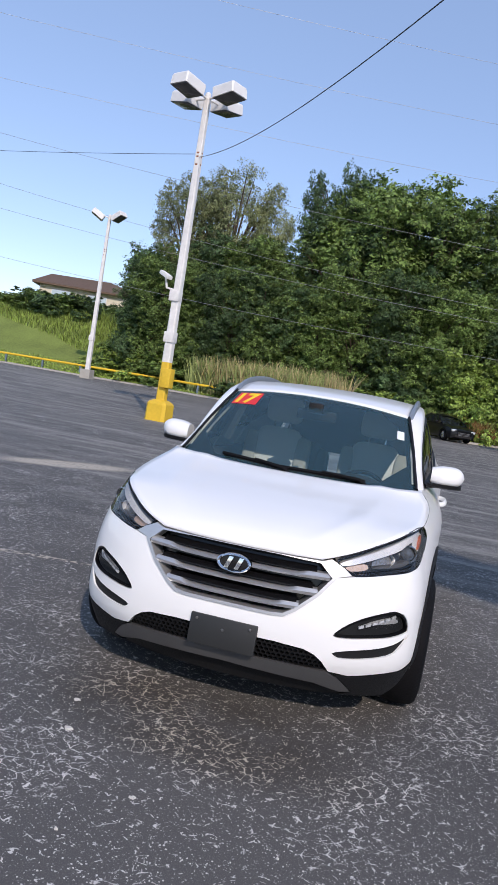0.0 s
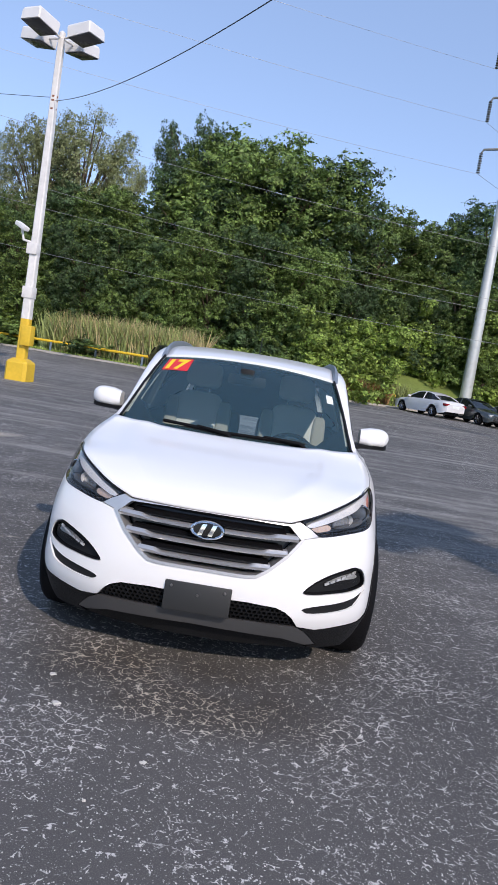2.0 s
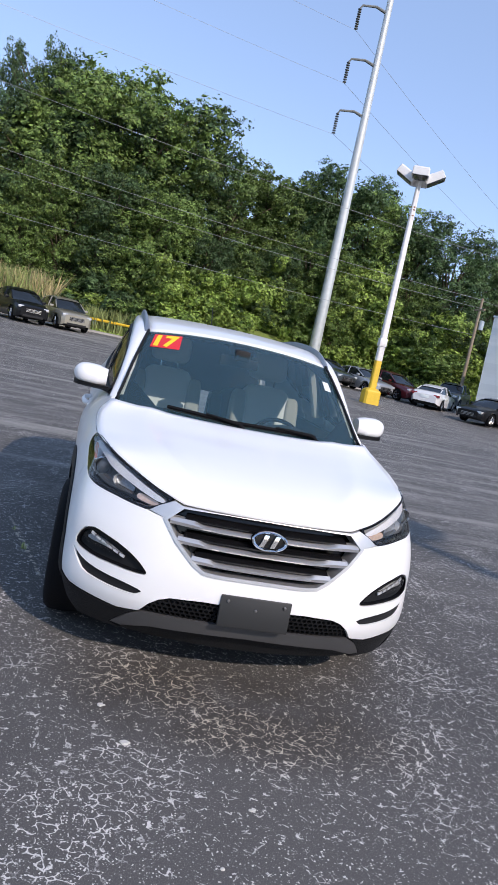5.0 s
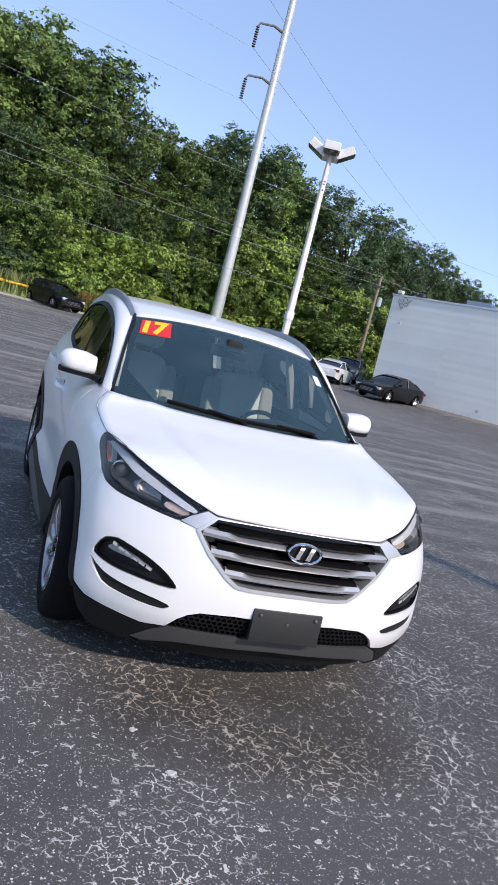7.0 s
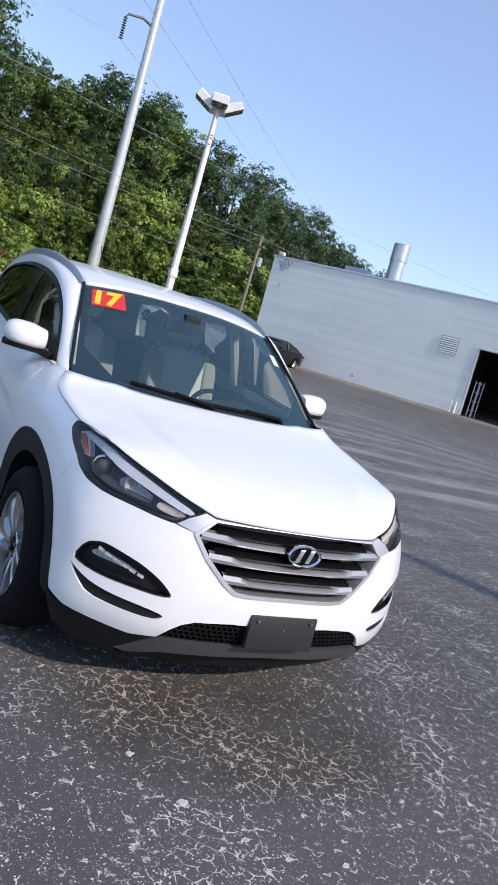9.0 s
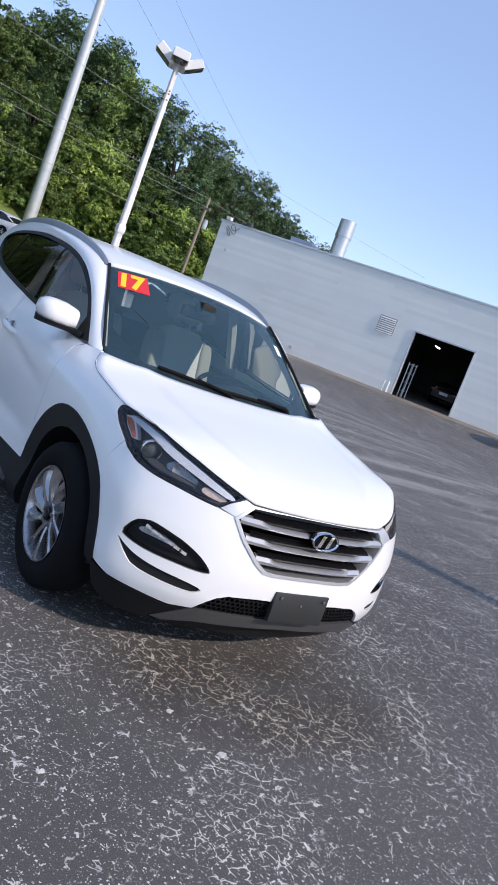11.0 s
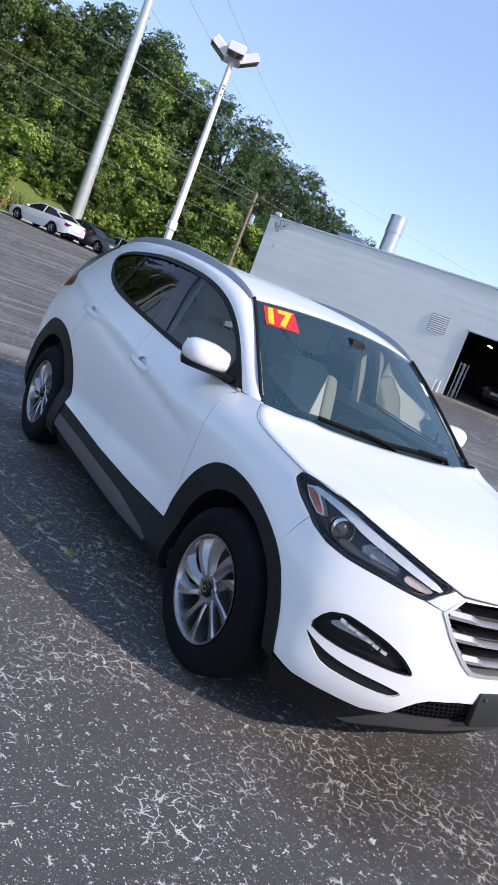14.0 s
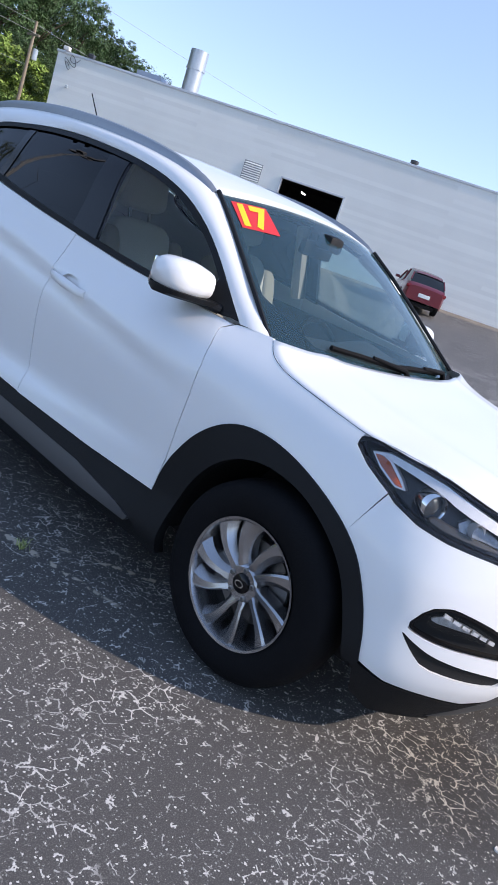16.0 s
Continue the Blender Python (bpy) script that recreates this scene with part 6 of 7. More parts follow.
for f in ((0, 1, 5, 4), (1, 2, 5), (2, 3, 4, 5), (3, 0, 4), (0, 6, 7, 1), (1, 7, 8, 2), (2, 8, 9, 3), (3, 9, 6, 0), (6, 9, 8, 7)):
    bm.faces.new([v[i] for i in f])
house_part("roof", bm, ROOF_BROWN, "brown shingle roof")
for x in (-3.6, 0.6):
    bm = bmesh.new()
    box(bm, (x, -4.06, 0.1), (x + 2.2, -4.0, 1.9), 0.02)
    win = house_part("window", bm, COPING, "white-framed window")
    bm = bmesh.new()
    box(bm, (x + 0.08, -4.09, 0.18), (x + 2.12, -4.065, 1.82))
    house_part("pane", bm, mat("pale_window_pane", (0.45, 0.55, 0.62), 0.15, 0, 0.05), "", win)
tagged(house, "cream house with a low brown roof on the grassy bank", "house")
# ---- woods behind the lot ----
def leaf_cloud(rng, centres, radii, per, size, squash=0.8, droop=0.25):
    """Leaves as small pointed blades, in drooping sprays round each clump, turned mostly outwards."""
    verts, faces = [], []
    for (c, r) in zip(centres, radii):
        n = int(per * (r ** 1.6))
        m = max(5, n // 20)
        d = rng.normal(size=(m, 3))
        d /= np.linalg.norm(d, axis=1, keepdims=True)
        rad = r * (0.5 + 0.62 * rng.random(m) ** 0.7)
        spray = np.array(c) + d * rad[:, None] * np.array([1, 1, squash])
        of = rng.integers(0, m, n)
        off = rng.normal(size=(n, 3)) * 0.15 * r
        off[:, 2] = 0.7 * off[:, 2] - droop * np.abs(off[:, 0] + off[:, 1])
        p = spray[of] + off
        nrm = 0.9 * d[of] + 0.5 * rng.normal(size=(n, 3))
        nrm[:, 2] += 0.45
        nrm /= np.linalg.norm(nrm, axis=1, keepdims=True)
        a = np.cross(nrm, rng.normal(size=(n, 3)))
        a /= np.linalg.norm(a, axis=1, keepdims=True) + 1e-9
        b = np.cross(nrm, a)
        s = size * (0.6 + 0.8 * rng.random(n))[:, None]
        a, b = a * s, b * s * 0.62
        k = len(verts) and sum(len(v) for v in verts)
        tri = np.stack([p - a, p + 0.8 * a - b, p + 0.5 * a + b + 0.15 * nrm * s], 1).reshape(-1, 3)
        verts.append(tri)
        base = k + 3 * np.arange(n)
        faces.append(np.stack([base, base + 1, base + 2], 1))
    return np.concatenate(verts), np.concatenate(faces)


def cloud_mesh(name, verts, faces, material):
    me = bpy.data.meshes.new(name)
    me.from_pydata(verts.tolist(), [], faces.tolist())
    me.materials.append(material)
    return me


def tree_meshes(seed, height, width, low, clumps, per, size, material, airy=0.0):
    """A trunk with limbs, and a crown of leaf clumps, both standing at the origin."""
    rng = np.random.default_rng(seed)
    centres, radii = [], []
    bm = bmesh.new()
    lean = rng.normal(size=2) * 0.03 * height
    top = Vector((lean[0], lean[1], height * 0.82))
    tube(bm, [(0, 0, -0.8), (lean[0] * 0.2, lean[1] * 0.2, height * 0.2), (lean[0] * 0.5, lean[1] * 0.5, height * 0.5), top], [height * 0.02, height * 0.015, height * 0.010, height * 0.003], 7)
    for k in range(clumps):
        u = (k + 0.5) / clumps
        z = low + (height - low) * (u ** 0.85)
        fill = math.sin(math.pi * min(1, 0.22 + 0.78 * (1 - (z - low) / (height - low)) ** 0.62)) ** 0.55 if z > low + 0.5 * (height - low) else 0.85 + 0.15 * rng.random()
        ang, rad = 2.399 * k + rng.normal() * 0.4, width * fill * (0.35 + 0.65 * rng.random() ** 0.5)
        c = (lean[0] * z / height + rad * math.cos(ang), lean[1] * z / height + rad * math.sin(ang), z - 0.06 * height * rng.random())
        centres.append(c)
        radii.append((0.045 + 0.04 * rng.random()) * height * (0.85 if airy else 1.0))
        if k % (2 if airy else 4) == 0:
            root = Vector((lean[0] * 0.4, lean[1] * 0.4, max(low * 0.6, z * 0.55)))
            mid = root.lerp(Vector(c), 0.55) + Vector((0, 0, 0.05 * height))
            tube(bm, [root, mid, Vector(c)], [height * 0.007, height * 0.0045, height * 0.0015], 5, False)
    wood_mesh = bpy.data.meshes.new("trunk")
    bm.to_mesh(wood_mesh)
    bm.free()
    wood_mesh.materials.append(BARK)
    wood_mesh.polygons.foreach_set("use_smooth", [True] * len(wood_mesh.polygons))
    v, f = leaf_cloud(rng, centres, radii, per, size)
    return wood_mesh, cloud_mesh("crown", v, f, material)


def plant(name, meshes, x, y, turn, scale, label, category, group, parts=("trunk", "crown"), sink=0.0):
    ob = thing(name, (x, y, ground_z(x, y) - sink), turn)
    ob.scale = scale
    for pname, me in zip(parts, meshes):
        c = new(pname, me)
        c.parent = ob
    return tagged(ob, label, category, group)


KINDS = {
    "dark": [tree_meshes(s, 16.0, 4.4, 1.5, 150, 310, 0.12, LEAF_DARK) for s in (1, 2)],
    "mid": [tree_meshes(s, 16.0, 4.6, 1.2, 150, 310, 0.122, LEAF_MID) for s in (3, 4)],
    "olive": [tree_meshes(5, 18.0, 4.2, 7.0, 110, 420, 0.085, LEAF_OLIVE, 1.0)],
    "dome": [tree_meshes(6, 18.0, 4.4, 8.0, 120, 420, 0.095, LEAF_DARK, 1.0)],
}
WORDS = {"dark": "dense dark green broadleaf tree in the wood", "mid": "leafy green broadleaf tree in the wood", "olive": "tall airy olive-green tree with bare limbs showing", "dome": "tall domed dark tree with branching limbs"}
# heights of the skyline along the wood, by x
SKY_X = [-24, -22, -19.3, -15.8, -13.6, -12.5, -10.1, -9.5, -7.9, -5.6, -2.5, 0.3, 2, 4.2, 5.1, 6.5, 8, 10, 12.4, 15, 17, 19.5, 21.4, 24.9, 26.4, 28.4, 31, 34, 40]
SKY_H = [12, 16.8, 18.3, 18.5, 17.9, 16.3, 14.6, 15.9, 18.1, 19, 18.9, 18.1, 17.6, 16.9, 15.7, 15.9, 15, 14.4, 15.3, 15.8, 15.7, 14.5, 13.7, 13.7, 12.4, 12.7, 11.8, 10.2, 9]
rng = random.Random(7)
turns = 0
for row, (depth, low, step) in enumerate(((9.0, 1.0, 2.6), (4.2, 0.72, 2.4))):
    x = -21.0
    while x < 41:
        kind = rng.choice(("dark", "mid", "dark", "mid", "mid"))
        if x > 21:
            kind = "dark"
        y = max(kerb_y(x), 48) + depth + rng.uniform(-1.0, 1.0) + (0.42 * max(0, x - 22))
        if 6 < x < 22:
            y += 4.2 if 9.5 < x < 18 else 3.2
        far_by = (y + 3) / 53.0
        cap = 99 if row else float(np.interp(x, [-24, -10, -8, -4.5, -3.6], [11.5, 14.2, 14.4, 14.8, 99]))
        want = min(float(np.interp(x, SKY_X, SKY_H)), cap) * 0.93 * low * rng.uniform(0.93, 1.04) * far_by - ground_z(x * far_by, y)
        if row == 1:
            want *= rng.uniform(0.75, 1.0)
        kinds = KINDS[kind]
        k = want / 16.0
        plant("tree", kinds[rng.randrange(len(kinds))], x * far_by, y, rng.uniform(0, 360), (k * rng.uniform(0.95, 1.2), k * rng.uniform(0.95, 1.2), k), WORDS[kind], "tree", "trees of the wood", sink=0.3)
        x += step * rng.uniform(0.8, 1.25) * (1.0 if row else 1.15)
# the tall airy trees that stand over the rest
for kind, x, high, wide in (("olive", -18.7, 17.3, 0.85), ("olive", -15.7, 18.0, 0.95), ("olive", -13.3, 15.0, 0.6), ("dome", -7.1, 18.3, 0.72), ("dome", -5.2, 18.6, 0.66)):
    y = max(kerb_y(x), 48) + 10.5
    far_by = (y + 3) / 53.0
    k = (high * 0.95 * far_by - ground_z(x * far_by, y)) / 18.0
    plant("tree", KINDS[kind][0], x * far_by, y, rng.uniform(0, 360), (k * wide, k * wide, k), WORDS[kind], "tree", "trees of the wood", sink=0.3)


# shrubs and vines at the foot of the wood
def shrub_mesh(seed, material, size=0.12, per=600, clumps=26, tall=2.6):
    rng = np.random.default_rng(seed)
    centres = [(rng.normal() * 1.1, rng.normal() * 0.8, 0.2 + tall * rng.random() ** 1.2) for _ in range(clumps)]
    radii = [0.42 + 0.4 * rng.random() for _ in centres]
    v, f = leaf_cloud(rng, centres, radii, per, size)
    return cloud_mesh("foliage", v, f, material)


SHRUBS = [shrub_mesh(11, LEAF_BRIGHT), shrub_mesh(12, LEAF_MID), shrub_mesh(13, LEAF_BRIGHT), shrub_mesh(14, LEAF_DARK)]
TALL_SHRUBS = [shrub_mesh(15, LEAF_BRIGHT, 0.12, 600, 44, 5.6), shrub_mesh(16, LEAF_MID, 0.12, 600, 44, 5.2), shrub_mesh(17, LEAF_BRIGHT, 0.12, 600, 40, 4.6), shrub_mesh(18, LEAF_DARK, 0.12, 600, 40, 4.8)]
for k in range(120):
    x = -24 + 62 * (k + rng.random()) / 120
    back = rng.choice((1.6, 2.6, 3.8, 5.0)) + rng.uniform(-0.4, 0.4)
    right = ease((x + 4) / 10)
    tall = (0.55 + 0.35 * back / 2.2) * (0.75 + 0.75 * right) * rng.uniform(0.7, 1.2)
    y = kerb_y(x) + back + (1.2 if x < 2 else 0)
    if 6 < x < 22:
        y, tall = max(y, PY0 + (2.6 if 11 < x < 17 else 1.3) + 0.5 * back), tall * 1.12
    pool = TALL_SHRUBS if tall > 1.35 else SHRUBS
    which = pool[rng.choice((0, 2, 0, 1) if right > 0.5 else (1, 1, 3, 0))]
    tall = tall / 1.9 if tall > 1.35 else tall
    plant("shrub", (which,), x, y, rng.uniform(0, 360), (1.15 * rng.uniform(0.8, 1.3), 1.1 * rng.uniform(0.8, 1.2), tall), "leafy green shrub overgrown with vines", "shrub", "shrubs along the verge", ("foliage",), 0.3)
for k in range(22):
    x, back = -46 + 24 * rng.random(), 11 + 10 * rng.random()
    y = kerb_y(x) + back
    plant("shrub", (SHRUBS[rng.choice((1, 3, 1))],), x, y, rng.uniform(0, 360), (1.2, 1.1, rng.uniform(0.45, 0.75) * (1.6 if x > -27 else 1.0)), "dark leafy shrub on the bank", "shrub", "shrubs on the bank", ("foliage",), 0.3)


# tall grass and weeds
def grass_patch(name, seed, count, area, height, material, label):
    rng = np.random.default_rng(seed)
    verts, faces = [], []
    for k in range(count):
        x, y = area(rng)
        z = ground_z(x, y) + 0.05
        h, a = height * (0.5 + 0.7 * rng.random()), rng.random() * 6.283
        w, bx, by = 0.03 + 0.025 * rng.random(), rng.normal() * 0.22 * h, rng.normal() * 0.22 * h
        ca, sa = math.cos(a) * w, math.sin(a) * w
        i = len(verts)
        verts += [(x - ca, y - sa, z), (x + ca, y + sa, z), (x + bx * 0.4 + ca * 0.8, y + by * 0.4 + sa * 0.8, z + h * 0.6), (x + bx * 0.4 - ca * 0.8, y + by * 0.4 - sa * 0.8, z + h * 0.6), (x + bx, y + by, z + h)]
        faces += [[i, i + 1, i + 2, i + 3], [i + 3, i + 2, i + 4]]
    me = bpy.data.meshes.new(name)
    me.from_pydata(verts, [], faces)
    me.materials.append(material)
    return tagged(new(name, me), label, "grass", "", "stuff")


def strip(x0, x1, b0, b1):
    def pick(rng):
        x = x0 + (x1 - x0) * rng.random()
        return x, kerb_y(x) + b0 + (b1 - b0) * rng.random()
    return pick


def bank(rng):
    """The rough upper part of the bank, above the mown strip."""
    x = -50 + 34 * rng.random()
    return x, kerb_y(x) + 2.5 + 0.28 * (-16 - x) + 10 * rng.random()


grass_patch("tall_grass", 21, 4600, strip(-17, -6, 1.0, 3.8), 2.5, GRASS, "tall pale green reeds and grass")
grass_patch("tall_grass", 27, 1500, strip(-16, -5, 1.0, 3.4), 2.7, STRAW, "straw-coloured reeds gone to seed")
grass_patch("tall_grass", 22, 4500, strip(-7, 9, 0.5, 2.2), 1.4, GRASS, "tall pale weeds")
grass_patch("bank_weeds", 23, 22000, bank, 0.55, LEAF_BRIGHT, "rough green weeds on the bank")
grass_patch("bank_weeds", 24, 5000, strip(-50, -22, 12, 22), 0.9, LEAF_MID, "rough green weeds on the bank")
grass_patch("dry_brush", 25, 3600, strip(1.5, 7.5, 0.4, 1.6), 1.3, BRUSH_BROWN, "dry brown brush")
grass_patch("verge_grass", 26, 14000, strip(-40, 10, 0.2, 4.0), 0.22, LEAF_BRIGHT, "short grass along the verge")
# ---- parked cars ----
def paint(name, color, metal=0.25, coat=1.0):
    return mat(name, color, 0.3, metal, 0.03, 6, 0, 1.0, coat=coat, spec=0.5 * coat)


CAR_GLASS = mat("dark_car_glass", (0.012, 0.015, 0.017), 0.06, 0, 0.1)
HEAD_CLEAR = mat("pale_headlamp", (0.6, 0.62, 0.62), 0.15, 0.3, 0.1)
SHAPES = {
    # stations along the length from the nose: (y, half width, bottom, shoulder) and the cabin: (y, half width, roof height)
    "sedan": dict(long=4.8, hub=(0.92, 3.72), wheel=0.33,
                  hull=[(0.0, 0.62, 0.3, 0.62), (0.12, 0.8, 0.22, 0.7), (0.5, 0.9, 0.2, 0.8), (1.3, 0.92, 0.2, 0.92), (2.4, 0.92, 0.2, 0.97), (3.6, 0.92, 0.22, 1.0), (4.4, 0.88, 0.28, 1.02), (4.72, 0.8, 0.34, 0.96), (4.8, 0.7, 0.4, 0.8)],
                  cabin=[(1.25, 0.8, 0.93), (1.6, 0.74, 1.14), (2.05, 0.66, 1.38), (2.5, 0.64, 1.44), (3.1, 0.63, 1.42), (3.6, 0.64, 1.3), (4.25, 0.72, 1.02)]),
    "suv": dict(long=4.75, hub=(0.92, 3.68), wheel=0.37,
                hull=[(0.0, 0.68, 0.34, 0.8), (0.12, 0.84, 0.26, 0.9), (0.5, 0.92, 0.24, 0.98), (1.2, 0.94, 0.24, 1.06), (2.4, 0.94, 0.24, 1.1), (3.6, 0.94, 0.26, 1.14), (4.4, 0.92, 0.3, 1.16), (4.68, 0.86, 0.36, 1.12), (4.75, 0.78, 0.42, 1.0)],
                cabin=[(1.15, 0.84, 1.07), (1.5, 0.78, 1.28), (1.95, 0.7, 1.6), (2.5, 0.68, 1.7), (3.4, 0.67, 1.7), (4.1, 0.66, 1.62), (4.6, 0.78, 1.16)]),
    "hatch": dict(long=4.2, hub=(0.85, 3.42), wheel=0.32,
                  hull=[(0.0, 0.62, 0.3, 0.66), (0.12, 0.8, 0.22, 0.76), (0.5, 0.88, 0.2, 0.85), (1.2, 0.89, 0.2, 0.95), (2.4, 0.89, 0.2, 1.0), (3.4, 0.88, 0.22, 1.02), (4.0, 0.84, 0.28, 1.0), (4.15, 0.78, 0.34, 0.95), (4.2, 0.7, 0.4, 0.85)],
                  cabin=[(1.1, 0.8, 0.96), (1.45, 0.74, 1.18), (1.9, 0.66, 1.42), (2.4, 0.64, 1.48), (3.2, 0.63, 1.46), (3.7, 0.64, 1.36), (4.12, 0.74, 0.98)]),
}


def parked_car(shape, color, x, y, nose, label, chrome=False):
    """A parked car whose nose points along the plan direction given."""
    d = SHAPES[shape]
    turn = math.degrees(math.atan2(nose[0], -nose[1]))
    z = lot_z(x, y)
    ob = thing("parked_car", (x, y, z), turn)
    m = ob.matrix_basis @ Matrix.Translation((0, -d["long"] / 2, 0))

    def put(name, bm, material, parent=ob, lab="", smooth=True, crease=35):
        bmesh.ops.transform(bm, matrix=m, verts=bm.verts)
        return part(name, bm, material, parent, lab, smooth, crease)

    def skin(bm, rings):
        for r0, r1 in zip(rings, rings[1:]):
            for i in range(len(r0) - 1):
                bm.faces.new((r0[i], r0[i + 1], r1[i + 1], r1[i]))

    bm = bmesh.new()
    rings = []
    hull = np.array(d["hull"])
    for yy in np.linspace(0, d["long"], 34):
        w, lo, hi = [float(np.interp(yy, hull[:, 0], hull[:, k])) for k in (1, 2, 3)]
        cut = lo
        for hub in d["hub"]:
            off = abs(yy - hub)
            if off < d["wheel"] + 0.06:
                cut = max(cut, d["wheel"] + math.sqrt(max(0, (d["wheel"] + 0.06) ** 2 - off ** 2)))
        half = [(w * 0.97, cut), (w, max(cut, lo + (hi - lo) * 0.45)), (w * 0.985, max(cut, lo + (hi - lo) * 0.78)), (w * 0.93, hi - 0.02), (w * 0.82, hi + 0.012), (w * 0.45, hi + 0.035), (0, hi + 0.04)]
        rings.append([bm.verts.new((-a, yy, b)) for a, b in half] + [bm.verts.new((a, yy, b)) for a, b in half[-2::-1]])
    skin(bm, rings)
    bm.faces.new(rings[0]), bm.faces.new(rings[-1][::-1])
    put("body", bm, color)
    cab = np.array(d["cabin"])

    def cabin(yy):
        return [float(np.interp(yy, cab[:, 0], cab[:, k])) for k in (1, 2)] + [float(np.interp(yy, hull[:, 0], hull[:, 3])), float(np.interp(yy, hull[:, 0], hull[:, 1]))]

    bm = bmesh.new()
    rings = []
    for yy in np.linspace(cab[0, 0], cab[-1, 0], 22):
        w, top, belt, wide = cabin(yy)
        foot = wide * 0.88
        half = [(foot, belt - 0.03), (foot + (w - foot) * 0.85, belt + (top - belt) * 0.82), (w * 0.9, top - 0.02), (0, top)]
        rings.append([bm.verts.new((-a, yy, b)) for a, b in half] + [bm.verts.new((a, yy, b)) for a, b in half[-2::-1]])
    skin(bm, rings)
    put("cabin_glass", bm, CAR_GLASS, ob, "dark cabin glass")
    bm = bmesh.new()
    rings = []
    for yy in np.linspace(cab[2, 0] - 0.05, cab[-2, 0] + 0.08, 14):
        w, top, belt, wide = cabin(yy)
        half = [(w * 0.99, top - 0.09), (w * 0.9, top + 0.005), (w * 0.5, top + 0.03), (0, top + 0.035)]
        rings.append([bm.verts.new((-a, yy, b)) for a, b in half] + [bm.verts.new((a, yy, b)) for a, b in half[-2::-1]])
    skin(bm, rings)
    put("roof", bm, color)
    for side in (-1, 1):
        for ya, yb in ((cab[0, 0] + 0.08, cab[2, 0]), (2.75 if shape != "hatch" else 2.5, 2.78 if shape != "hatch" else 2.53), (cab[-2, 0], cab[-1, 0] - 0.1)):
            bm = bmesh.new()
            pts = []
            for k in range(5):
                yy = ya + (yb - ya) * k / 4
                w, top, belt, wide = cabin(yy)
                f = k / 4 if abs(yb - ya) < 0.1 else 0.93
                foot = wide * 0.88
                pts.append((side * (foot + (w - foot) * f * 0.95 + 0.005), yy, belt + (top - belt) * f * 0.9))
            tube(bm, pts, 0.035, 6)
            put("pillar", bm, color)
        for hub in d["hub"]:
            xo = side * (float(np.interp(hub, hull[:, 0], hull[:, 1])) - 0.015)
            r = d["wheel"]
            bm = bmesh.new()
            lathe(bm, [(xo, r * 0.66), (xo + side * 0.005, r * 0.8), (xo - side * 0.01, r * 0.96), (xo - side * 0.05, r), (xo - side * 0.2, r), (xo - side * 0.2, r * 0.6)], "x", (0, hub, r), 28)
            wh = put("wheel", bm, RUBBER, ob, "black tyre with a silver rim")
            bm = bmesh.new()
            lathe(bm, [(xo - side * 0.05, r * 0.68), (xo - side * 0.012, r * 0.67), (xo - side * 0.03, r * 0.6), (xo - side * 0.06, r * 0.58)], "x", (0, hub, r), 28, False)
            for k in range(5):
                a = radians(72 * k + 15)
                p, q = Vector((xo - side * 0.02, hub, r)), Vector((xo - side * 0.02, hub + r * 0.62 * math.cos(a), r + r * 0.62 * math.sin(a)))
                tube(bm, [p, q], 0.035, 5)
            put("rim", bm, ALLOY, wh)
        w0 = float(np.interp(0.3, hull[:, 0], hull[:, 1]))
        h0 = float(np.interp(0.3, hull[:, 0], hull[:, 3]))
        bm = bmesh.new()
        box(bm, (min(side * (w0 - 0.36), side * (w0 - 0.06)), 0.03, h0 - 0.2), (max(side * (w0 - 0.36), side * (w0 - 0.06)), 0.42, h0 - 0.06), 0.04)
        put("headlamp", bm, HEAD_CLEAR, ob, "pale headlamp")
        w1 = float(np.interp(d["long"] - 0.15, hull[:, 0], hull[:, 1]))
        h1 = float(np.interp(d["long"] - 0.2, hull[:, 0], hull[:, 3]))
        bm = bmesh.new()
        box(bm, (min(side * (w1 - 0.32), side * (w1 + 0.02)), d["long"] - 0.3, h1 - 0.26), (max(side * (w1 - 0.32), side * (w1 + 0.02)), d["long"] - 0.01, h1 - 0.1), 0.04)
        put("tail_lamp", bm, RED_LENS, ob, "red tail lamp")
        bm = bmesh.new()
        wm = float(np.interp(1.6, hull[:, 0], hull[:, 1]))
        hm = float(np.interp(1.6, hull[:, 0], hull[:, 3]))
        box(bm, (min(side * wm * 0.96, side * (wm + 0.16)), 1.55, hm + 0.02), (max(side * wm * 0.96, side * (wm + 0.16)), 1.7, hm + 0.15), 0.04)
        put("door_mirror", bm, color)
    bm = bmesh.new()
    h0 = float(np.interp(0.05, hull[:, 0], hull[:, 3]))
    box(bm, (-0.42, -0.015, h0 - 0.3), (0.42, 0.06, h0 - 0.1), 0.02)
    grille_part = put("grille", bm, GLOSS_BLACK, ob, "dark grille")
    for k in range(3):
        bm = bmesh.new()
        box(bm, (-0.4, -0.025, h0 - 0.28 + 0.065 * k), (0.4, 0.0, h0 - 0.25 + 0.065 * k))
        put("grille_bar", bm, CHROME if chrome else STEEL, grille_part)
    bm = bmesh.new()
    box(bm, (-0.55, -0.01, 0.3), (0.55, 0.08, 0.42), 0.02)
    put("air_intake", bm, DARK)
    bm = bmesh.new()
    box(bm, (-0.26, d["long"] - 0.02, 0.62), (0.26, d["long"] + 0.015, 0.78), 0.01)
    put("number_plate", bm, PAPER, ob, "pale blank number plate")
    bm = bmesh.new()
    box(bm, (-0.7, 0.5, 0.2), (0.7, d["long"] - 0.5, 0.34))
    put("underbody", bm, DARK)
    return tagged(ob, label, "car", "parked cars in the lot")


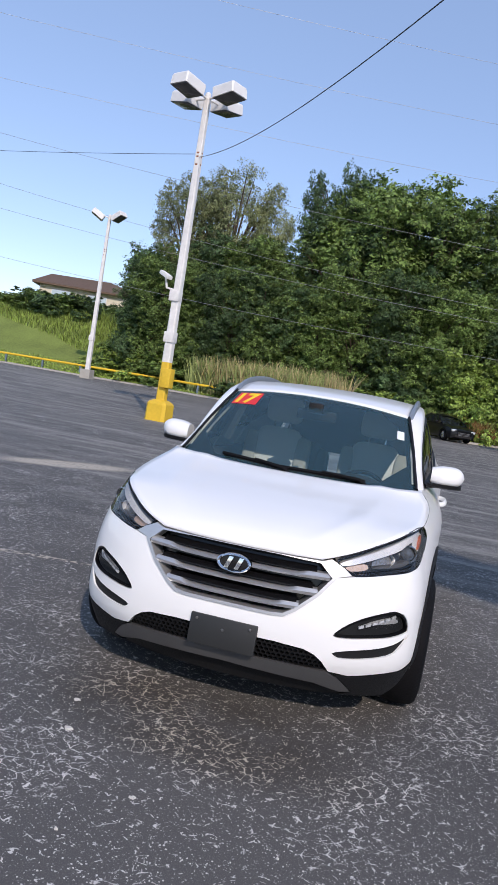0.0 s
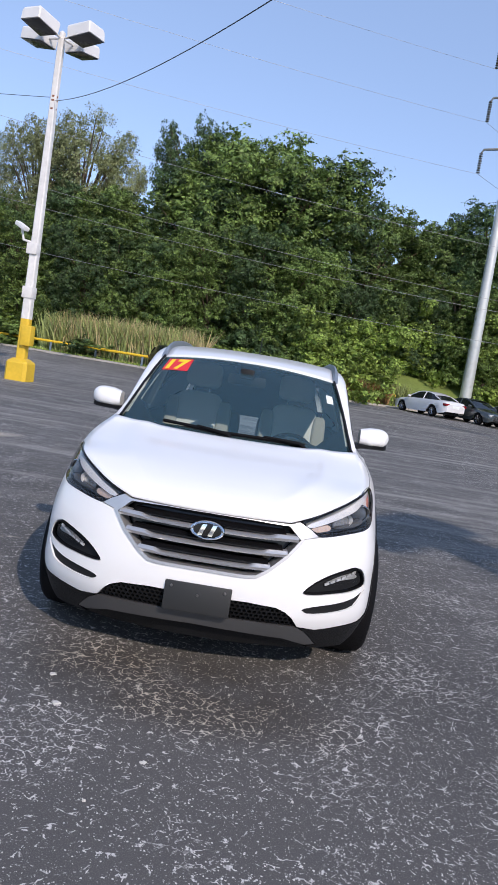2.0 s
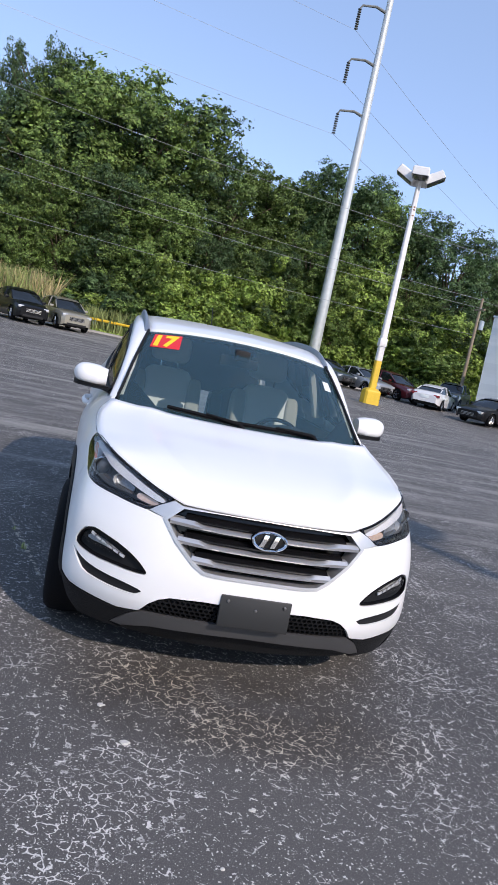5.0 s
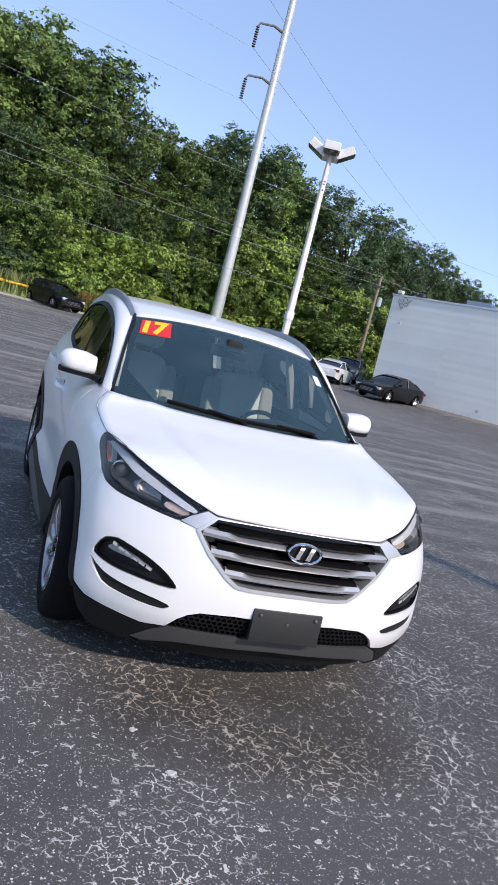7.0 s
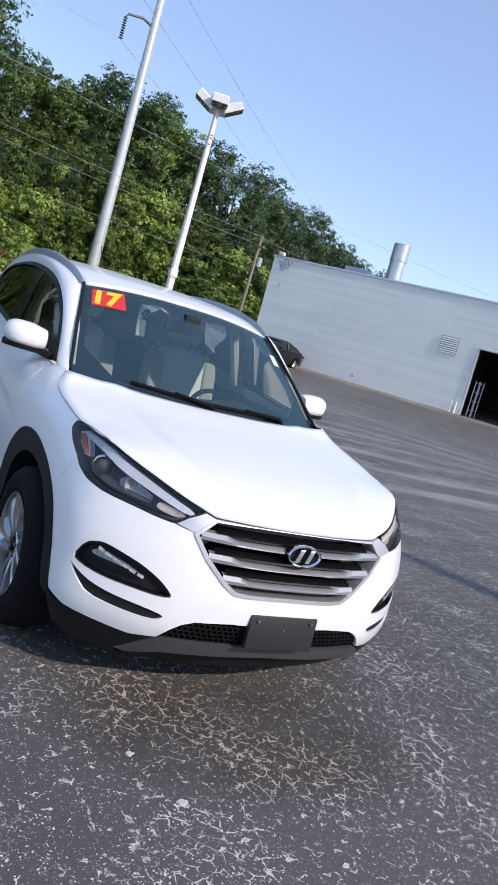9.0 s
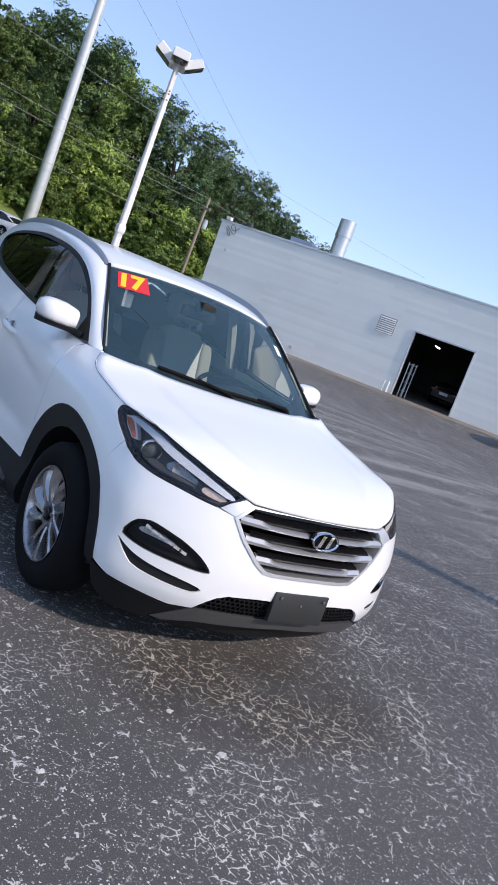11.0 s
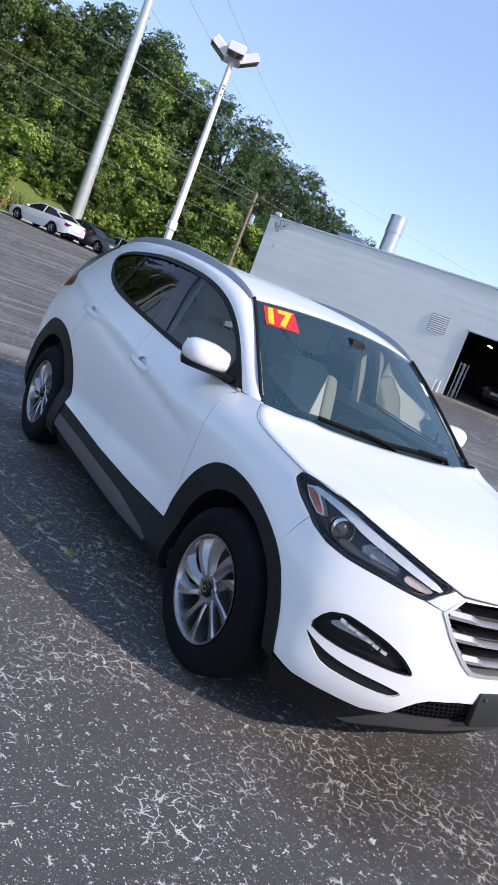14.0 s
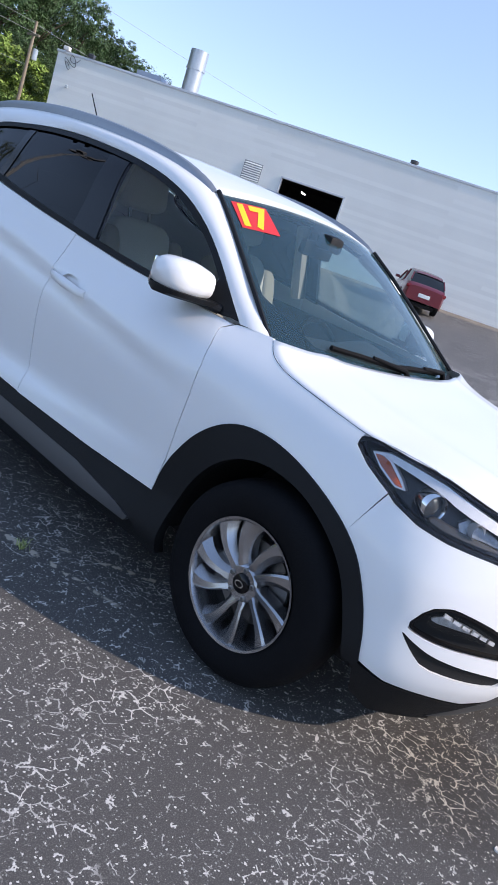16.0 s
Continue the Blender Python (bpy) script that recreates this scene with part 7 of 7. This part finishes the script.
BLACK_P, GOLD_P, WHITE_P = paint("black_paint", (0.006, 0.006, 0.007), 0, 0.3), paint("pale_gold_paint", (0.3, 0.28, 0.22)), paint("parked_white_paint", (0.68, 0.69, 0.7), 0)
GREEN_P, SILVER_P, MAROON_P = paint("dark_grey_green_paint", (0.04, 0.05, 0.052)), paint("silver_paint", (0.45, 0.46, 0.47), 0.5), paint("maroon_paint", (0.1, 0.008, 0.012))
GREY_P, RED_P = paint("slate_grey_paint", (0.09, 0.1, 0.11)), paint("dark_red_paint", (0.16, 0.01, 0.02))
parked_car("suv", BLACK_P, -6.1, 39.9, (0.41, -0.91), "black sport utility car with a chrome grille", True)
parked_car("suv", GOLD_P, -3.85, 41.0, (0.38, -0.92), "pale gold sport utility car by the guard rail")
parked_car("hatch", BLACK_P, 1.6, 43.6, (0.5, -0.87), "black hatchback by the guard rail")
parked_car("sedan", WHITE_P, 9.6, 43.2, (-0.5, 0.87), "white sedan seen from behind, under the vines")
parked_car("sedan", GREEN_P, 12.2, 42.6, (0.45, -0.89), "dark grey-green sedan beside the power pole")
parked_car("sedan", SILVER_P, 14.6, 42.2, (0.42, -0.9), "silver sedan parked under the vines")
parked_car("suv", MAROON_P, 17.2, 43.4, (0.42, -0.9), "maroon sport utility car")
parked_car("sedan", WHITE_P, 19.0, 40.4, (0.62, 0.78), "white sedan with black wheels, seen from behind")
parked_car("suv", GREY_P, 22.4, 45.2, (-0.6, -0.8), "slate grey sport utility car behind other cars")
parked_car("sedan", BLACK_P, 19.6, 33.9, (-0.88, -0.47), "black sedan in front of the white building")
parked_car("suv", RED_P, 28.3, 17.3, (0.78, 0.62), "dark red sport utility car beside the white building")
inside_place = SB @ Vector((15.4, 6.5, 0.1))
parked_car("sedan", BLACK_P, inside_place.x, inside_place.y, (0.85, 0.52), "black car inside the open workshop")
# ---- small things on the ground ----
def pale_chip(x, y, size, seed):
    """A thin scrap of pale stone or leaf, lying flat."""
    r = random.Random(seed)
    bm = bmesh.new()
    n = 11
    z = lot_z(x, y)
    low, high = [], []
    for k in range(n):
        a = 6.283 * k / n
        d = size * r.uniform(0.55, 1.15)
        px, py = x + d * math.cos(a), y + 0.7 * d * math.sin(a)
        low.append(bm.verts.new((px, py, z - 0.002)))
        high.append(bm.verts.new((x + 0.85 * (px - x), y + 0.85 * (py - y), z + 0.004 + 0.003 * r.random())))
    for k in range(n):
        bm.faces.new((low[k], low[(k + 1) % n], high[(k + 1) % n], high[k]))
    bm.faces.new(high)
    return tagged(part("stone_chip", bm, CHIP, None, "", False), "small flat pale chip lying on the asphalt", "chip", "pale chips on the asphalt")


CHIP = mat("pale_chip", (0.6, 0.58, 0.53), 0.9, 0, 0.15, 200, 0.3)
for k, (x, y, size) in enumerate(((-0.486, -0.323, 0.022), (-0.055, -0.662, 0.016), (-0.581, -0.066, 0.018), (-0.2, -0.95, 0.008), (0.5, -0.75, 0.007), (-1.2, -0.35, 0.016))):
    pale_chip(x, y, size, k)


# a weed that grows out of a crack beside the car
def crack_weed(x, y, count, height, seed):
    r = random.Random(seed)
    bm = bmesh.new()
    z = lot_z(x, y)
    for k in range(count):
        a, h = r.uniform(0, 6.283), height * r.uniform(0.5, 1.1)
        bx, by = x + r.gauss(0, 0.008), y + r.gauss(0, 0.012)
        out = h * r.uniform(0.3, 1.1)
        side = Vector((-math.sin(a), math.cos(a), 0)) * 0.0022
        foot, mid, tip = Vector((bx, by, z)), Vector((bx + 0.4 * out * math.cos(a), by + 0.4 * out * math.sin(a), z + 0.7 * h)), Vector((bx + out * math.cos(a), by + out * math.sin(a), z + h))
        v = [bm.verts.new(p) for p in (foot - side, foot + side, mid + side * 0.8, mid - side * 0.8, tip)]
        bm.faces.new((v[0], v[1], v[2], v[3]))
        bm.faces.new((v[3], v[2], v[4]))
    return tagged(part("weed", bm, GRASS, None, "", False), "small pale weed growing from a crack", "weed", "weeds in the cracks")


crack_weed(-1.103, 1.774, 22, 0.045, 31)
crack_weed(-1.21, 2.15, 12, 0.03, 32)
